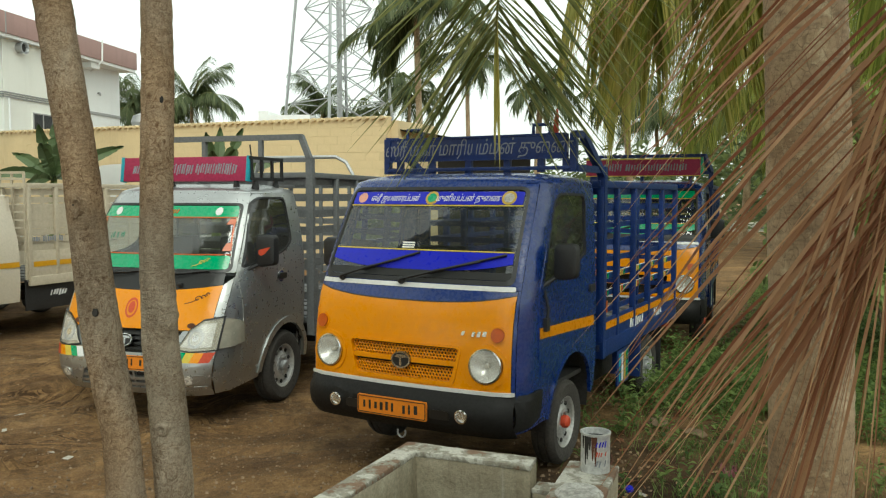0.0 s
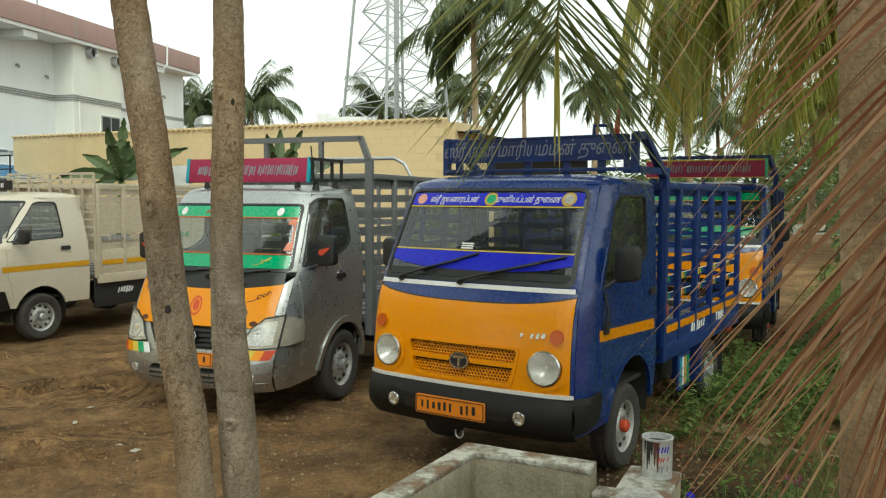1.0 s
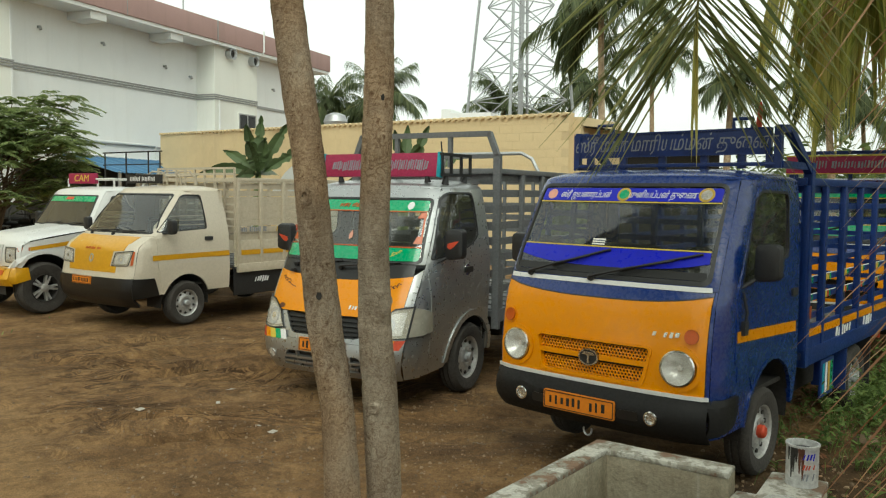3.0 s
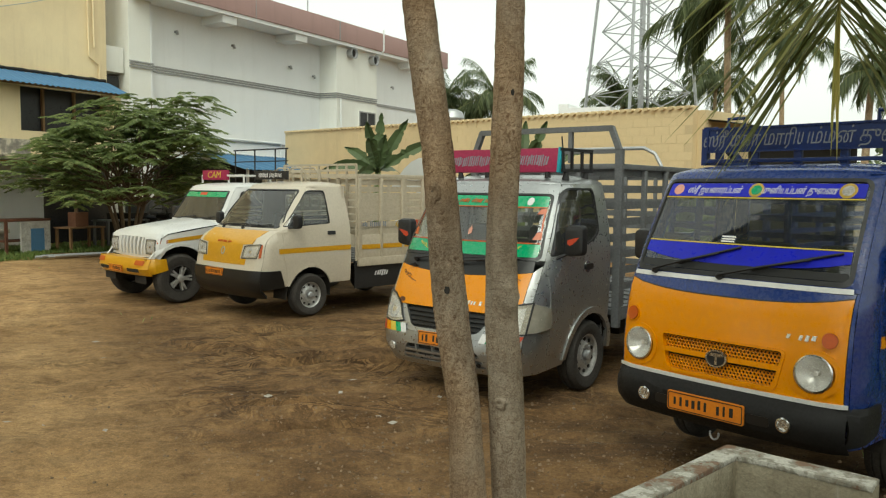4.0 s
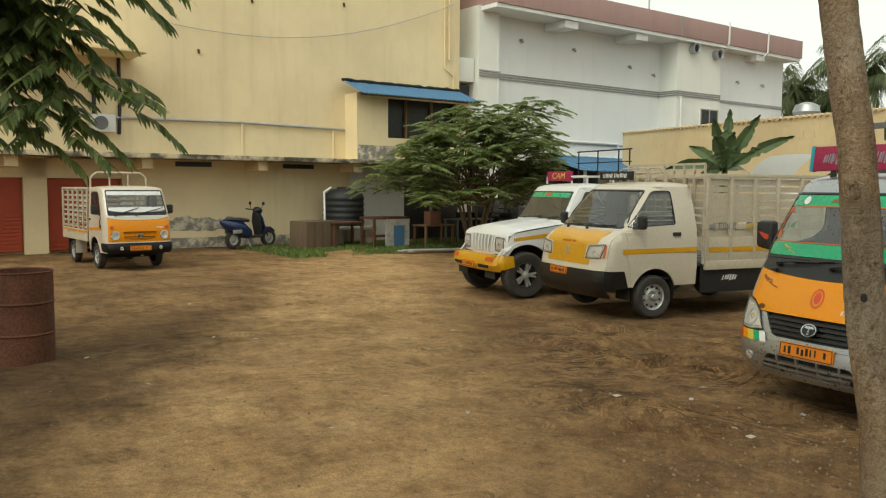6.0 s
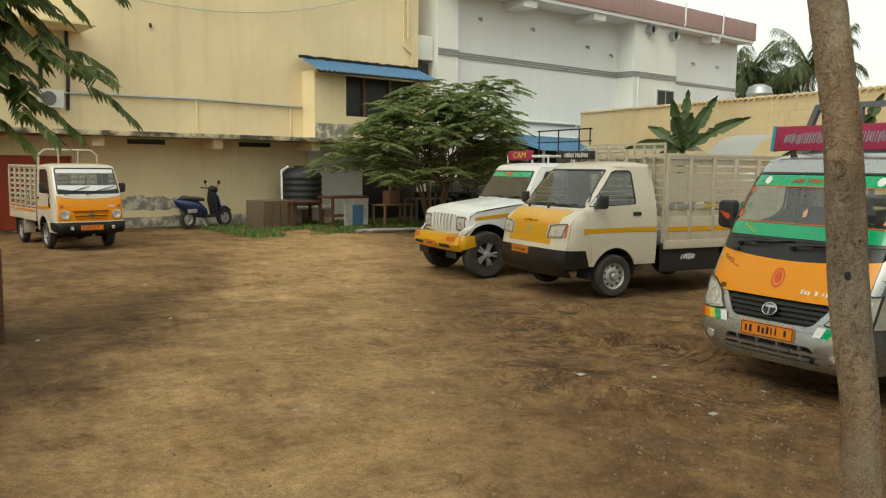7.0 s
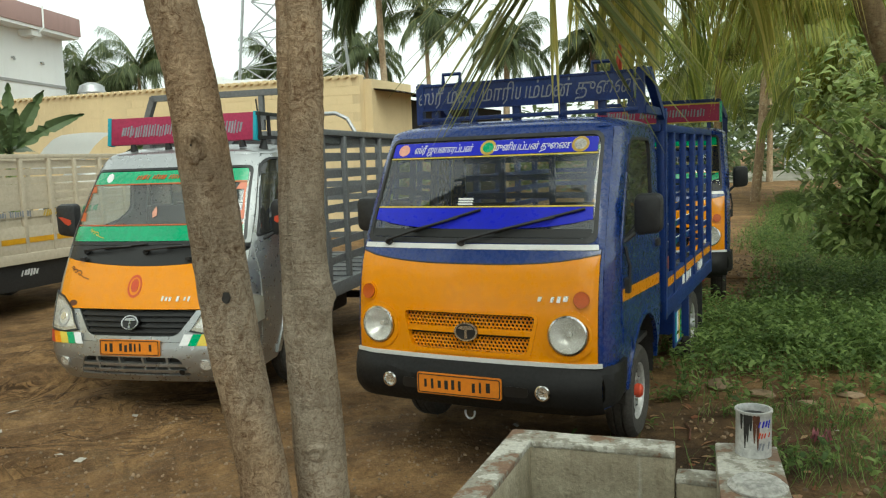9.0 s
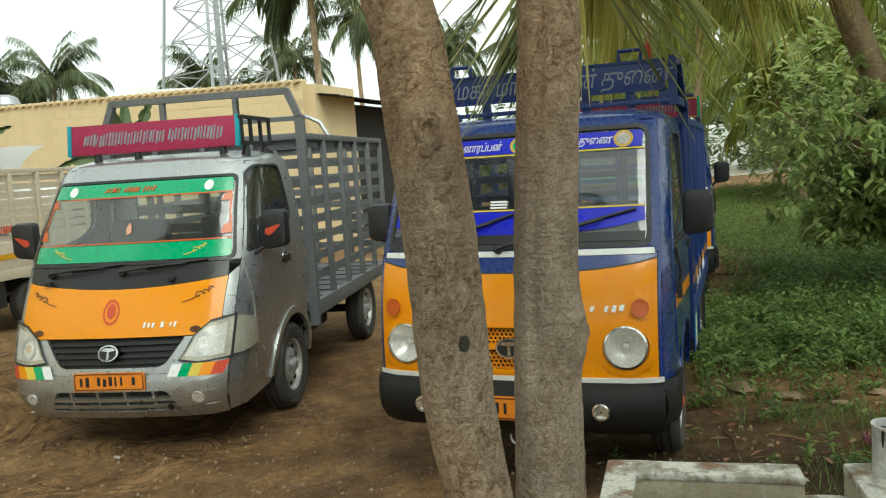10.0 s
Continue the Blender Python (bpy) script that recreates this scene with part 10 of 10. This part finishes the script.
    # Flat dark sheets stand in for shade in the doorway and below the lean-to.
    setting("doorway", front_box([(15.0, 17.2, 0.0, 0.04, 0.0, 2.25)]), "darkvoid", "flat dark sheet for the shaded doorway under the ledge", "doorway")
    setting("workshop_front", front_box([(19.3, 24.5, -0.34, -0.28, 0.0, 2.6)]), "darkvoid", "flat dark sheet for the shade under the lean-to", "doorway")
    tagged(part("drum", lathe(bmesh.new(), [(0.30, 0), (0.30, 0.28), (0.312, 0.295), (0.30, 0.31), (0.30, 0.58), (0.312, 0.595), (0.30, 0.61), (0.30, 0.88), (0.31, 0.89), (0.30, 0.90), (0.288, 0.89), (0.285, 0.1), (0, 0.1)], 40, pose(-8.35, 1.12, -0.01)), "rust"), "open rusty steel drum standing on the dirt", "drum")
    g = thing("steel_gate", pose(-15.6, 1.15, 0, 0, 0, 75), "thin rusty steel grille leaning by the shutters", "gate")
    for x in (-0.5, 0.5):
        part("post", boxes((x - 0.02, x + 0.02, -0.02, 0.02, 0, 1.3)), "rust", g)
    for k in range(9):
        part("rail", boxes((-0.5, 0.5, -0.01, 0.01, 0.5 + k * 0.095, 0.515 + k * 0.095)), "rust", g)


def two_wheeler(m, body, label, scooter=True):
    v = thing("scooter" if scooter else "motorcycle", m, label, "scooter" if scooter else "motorcycle", "" if scooter else "parked motorcycles")
    for y in (0.0, 1.22):
        wh = part("wheel", lathe(bmesh.new(), [(0.15, -0.04), (0.2, -0.05), (0.245, -0.03), (0.25, 0.0), (0.245, 0.03), (0.2, 0.05), (0.15, 0.04)], 28, pose(0, y, 0.25, 0, 90, 0)), "rubber", v)
        part("rim", lathe(bmesh.new(), [(0.15, -0.03), (0.1, -0.01), (0.03, -0.04), (0.0, -0.04)], 20, pose(0, y, 0.25, 0, 90, 0)), "rim", wh)
        part("rim", lathe(bmesh.new(), [(0.15, 0.03), (0.1, 0.01), (0.03, 0.04), (0.0, 0.04)], 20, pose(0, y, 0.25, 0, 90, 0)), "rim", wh)
    S = lambda rows: rows
    def hull(name, rings, mat, seg=14):
        bm = bmesh.new()
        rs = []
        for y, z, hw, hh in rings:
            rs.append([bm.verts.new((hw * math.cos(2 * math.pi * k / seg), y, z + hh * math.sin(2 * math.pi * k / seg))) for k in range(seg)])
        for a, b in zip(rs, rs[1:]):
            for k in range(seg):
                bm.faces.new((a[k], a[(k + 1) % seg], b[(k + 1) % seg], b[k]))
        bm.faces.new(rs[0][::-1]), bm.faces.new(rs[-1])
        return part(name, bm, mat, v, "", 60)
    hull("rear_body", [(1.64, 0.74, 0.03, 0.03), (1.5, 0.68, 0.13, 0.12), (1.2, 0.58, 0.18, 0.21), (0.9, 0.50, 0.19, 0.23), (0.68, 0.40, 0.15, 0.15)], body)
    hull("seat", [(1.5, 0.79, 0.05, 0.02), (1.35, 0.8, 0.13, 0.05), (1.0, 0.78, 0.15, 0.06), (0.75, 0.76, 0.11, 0.05), (0.68, 0.74, 0.04, 0.03)], "seat")
    if scooter:
        part("floorboard", boxes((-0.18, 0.18, 0.35, 0.8, 0.28, 0.34), bevel=0.02), "black", v)
        hull("leg_shield", [(0.38, 0.36, 0.14, 0.08), (0.37, 0.52, 0.2, 0.14), (0.42, 0.72, 0.2, 0.16), (0.46, 0.92, 0.12, 0.09)], "black")
        hull("front_apron", [(0.30, 0.42, 0.1, 0.08), (0.24, 0.56, 0.17, 0.13), (0.30, 0.76, 0.17, 0.13), (0.38, 0.94, 0.1, 0.07)], body)
        hull("headlamp_cowl", [(0.50, 1.02, 0.06, 0.04), (0.40, 1.03, 0.16, 0.10), (0.31, 1.01, 0.13, 0.09), (0.26, 0.97, 0.05, 0.04)], "black")
        hull("front_mudguard", [(-0.2, 0.44, 0.05, 0.03), (-0.05, 0.53, 0.08, 0.04), (0.1, 0.53, 0.08, 0.04), (0.2, 0.45, 0.05, 0.03)], body)
        part("side_cover", boxes((0.17, 0.185, 1.05, 1.35, 0.42, 0.52), (-0.185, -0.17, 1.05, 1.35, 0.42, 0.52), bevel=0.006), "rim", v)
    else:
        hull("fuel_tank", [(0.68, 0.8, 0.06, 0.04), (0.5, 0.84, 0.15, 0.1), (0.3, 0.84, 0.13, 0.1), (0.2, 0.82, 0.05, 0.04)], body)
        part("engine", boxes((-0.15, 0.15, 0.4, 0.8, 0.25, 0.6), bevel=0.05), "greysteel", v)
        hull("headlamp", [(0.12, 0.85, 0.06, 0.06), (0.02, 0.86, 0.1, 0.1), (-0.05, 0.86, 0.09, 0.09)], "black")
    bm, o = bmesh.new(), 0.22 if scooter else 0.0
    tube(bm, [(0, 0.0, 0.25), (0, 0.16 + o * 0.7, 0.8), (0, 0.2 + o, 1.02)], 0.03, 8)
    tube(bm, [(-0.33, 0.3 + o, 1.06), (-0.15, 0.2 + o, 1.05), (0.15, 0.2 + o, 1.05), (0.33, 0.3 + o, 1.06)], 0.016, 6)
    part("handlebar", bm, "black", v)
    for s in (-1, 1):
        bm = bmesh.new()
        tube(bm, [(s * 0.2, 0.22 + o, 1.06), (s * 0.28, 0.18 + o, 1.19)], 0.007, 5)
        lathe(bm, [(0.0, -0.008), (0.05, -0.008), (0.05, 0.008), (0, 0.01)], 14, pose(s * 0.28, 0.18 + o, 1.22, 90, 0, 0))
        part("mirror", bm, "black", v)
    bm = bmesh.new()
    tube(bm, [(0.12, 0.7, 0.3), (0.16, 1.2, 0.3), (0.16, 1.55, 0.34)], 0.035, 8)
    part("exhaust", bm, "steel", v)
    bm = bmesh.new()
    tube(bm, [(0.0, 0.75, 0.3), (-0.15, 0.72, 0.0)], 0.014, 6)
    part("stand", bm, "steel", v)
    return v


M["scooterblue"] = worn("dark blue scooter paint", (0.010, 0.026, 0.10), 0.25, 0, 4, 40, 0.2, 0.6, coat=0.6)
two_wheeler(pose(-20.45, 9.98, 0, 0, 0, 193), "scooterblue", "dark blue scooter parked beside the yellow wall")
wall_things()


def white_van(m):
    v = thing("van", m, "white van with a teal stripe parked behind the trucks", "van")
    sh = Shell(smooth_table([(0.3, 0.1), (0.9, 0.08), (1.1, 0.2), (1.9, 0.75), (2.05, 0.95)]), smooth_table([(0.3, 0.82), (1.0, 0.84), (1.9, 0.74), (2.05, 0.7)]), 0.2, 0.08)
    F = sh.front()
    ed = lambda z: sh.w(z) - 0.058
    zz = [0.3, 0.7, 1.1, 1.5, 1.8, 2.05]
    gl = rounded([(-0.62, 1.2), (0.62, 1.2), (0.56, 1.82), (-0.56, 1.82)], 0.08)
    part("front", skin([(-ed(z), z) for z in reversed(zz)] + [(ed(z), z) for z in zz], F, [gl], 0.12, 0.02), "white", v)
    part("windscreen", skin(gl, F, (), 0.15, 0), "darkglass", v)
    for s in (-1, 1):
        S = sh.side(s)
        win = rounded([(1.3, 1.25), (3.4, 1.25), (3.4, 1.75), (1.4, 1.75)], 0.08)
        part("side", skin([(sh.yf(z) + 0.138, z) for z in zz] + [(3.9, 2.05), (3.9, 0.3)], S, [win], 0.15, 0.02), "white", v)
        part("window", skin(win, S, (), 0.2, 0), "darkglass", v)
        part("stripe", skin([(0.6, 0.95), (3.85, 0.95), (3.85, 1.08), (0.6, 1.08)], lambda a, b, o: S(a, b, o + 0.006), (), 0.3, 0.003), "teal", v)
        for y in (0.8, 3.1):
            wheel(v, s * 0.72, y, 0.29, 0.16, "steel", s)
    part("roof", roof_bm(sh, 2.05, 3.9, 0.14, lead=0.7), "white", v)
    part("rear", boxes((-0.72, 0.72, 3.88, 3.92, 0.35, 2.08), bevel=0.01), "white", v)
    chassis(v, 0.2, 3.8, 0.4, 0.36, (0.8, 3.1), 0.29)
    flap = bmesh.new()
    rows = [[flap.verts.new((-1.2 + 1.15 * i / 4 + 0.68 * t, 0.75 + 0.25 * t, 2.10 + 0.80 * math.sin(t * 1.45) + 0.03 * math.sin(i * 0.8))) for i in range(5)] for t in (0.0, 0.25, 0.5, 0.75, 1.0)]
    for p, q in zip(rows, rows[1:]):
        for i in range(4):
            flap.faces.new((p[i], p[i + 1], q[i + 1], q[i]))
    bmesh.ops.solidify(flap, geom=flap.faces[:], thickness=0.03)
    part("raised_hatch", flap, "white", v, "white hatch raised above the roof")


white_van(pose(-7.15, 12.55, 0, 0, 0, -10) @ Matrix.Diagonal((0.85, 0.85, 0.80, 1)))
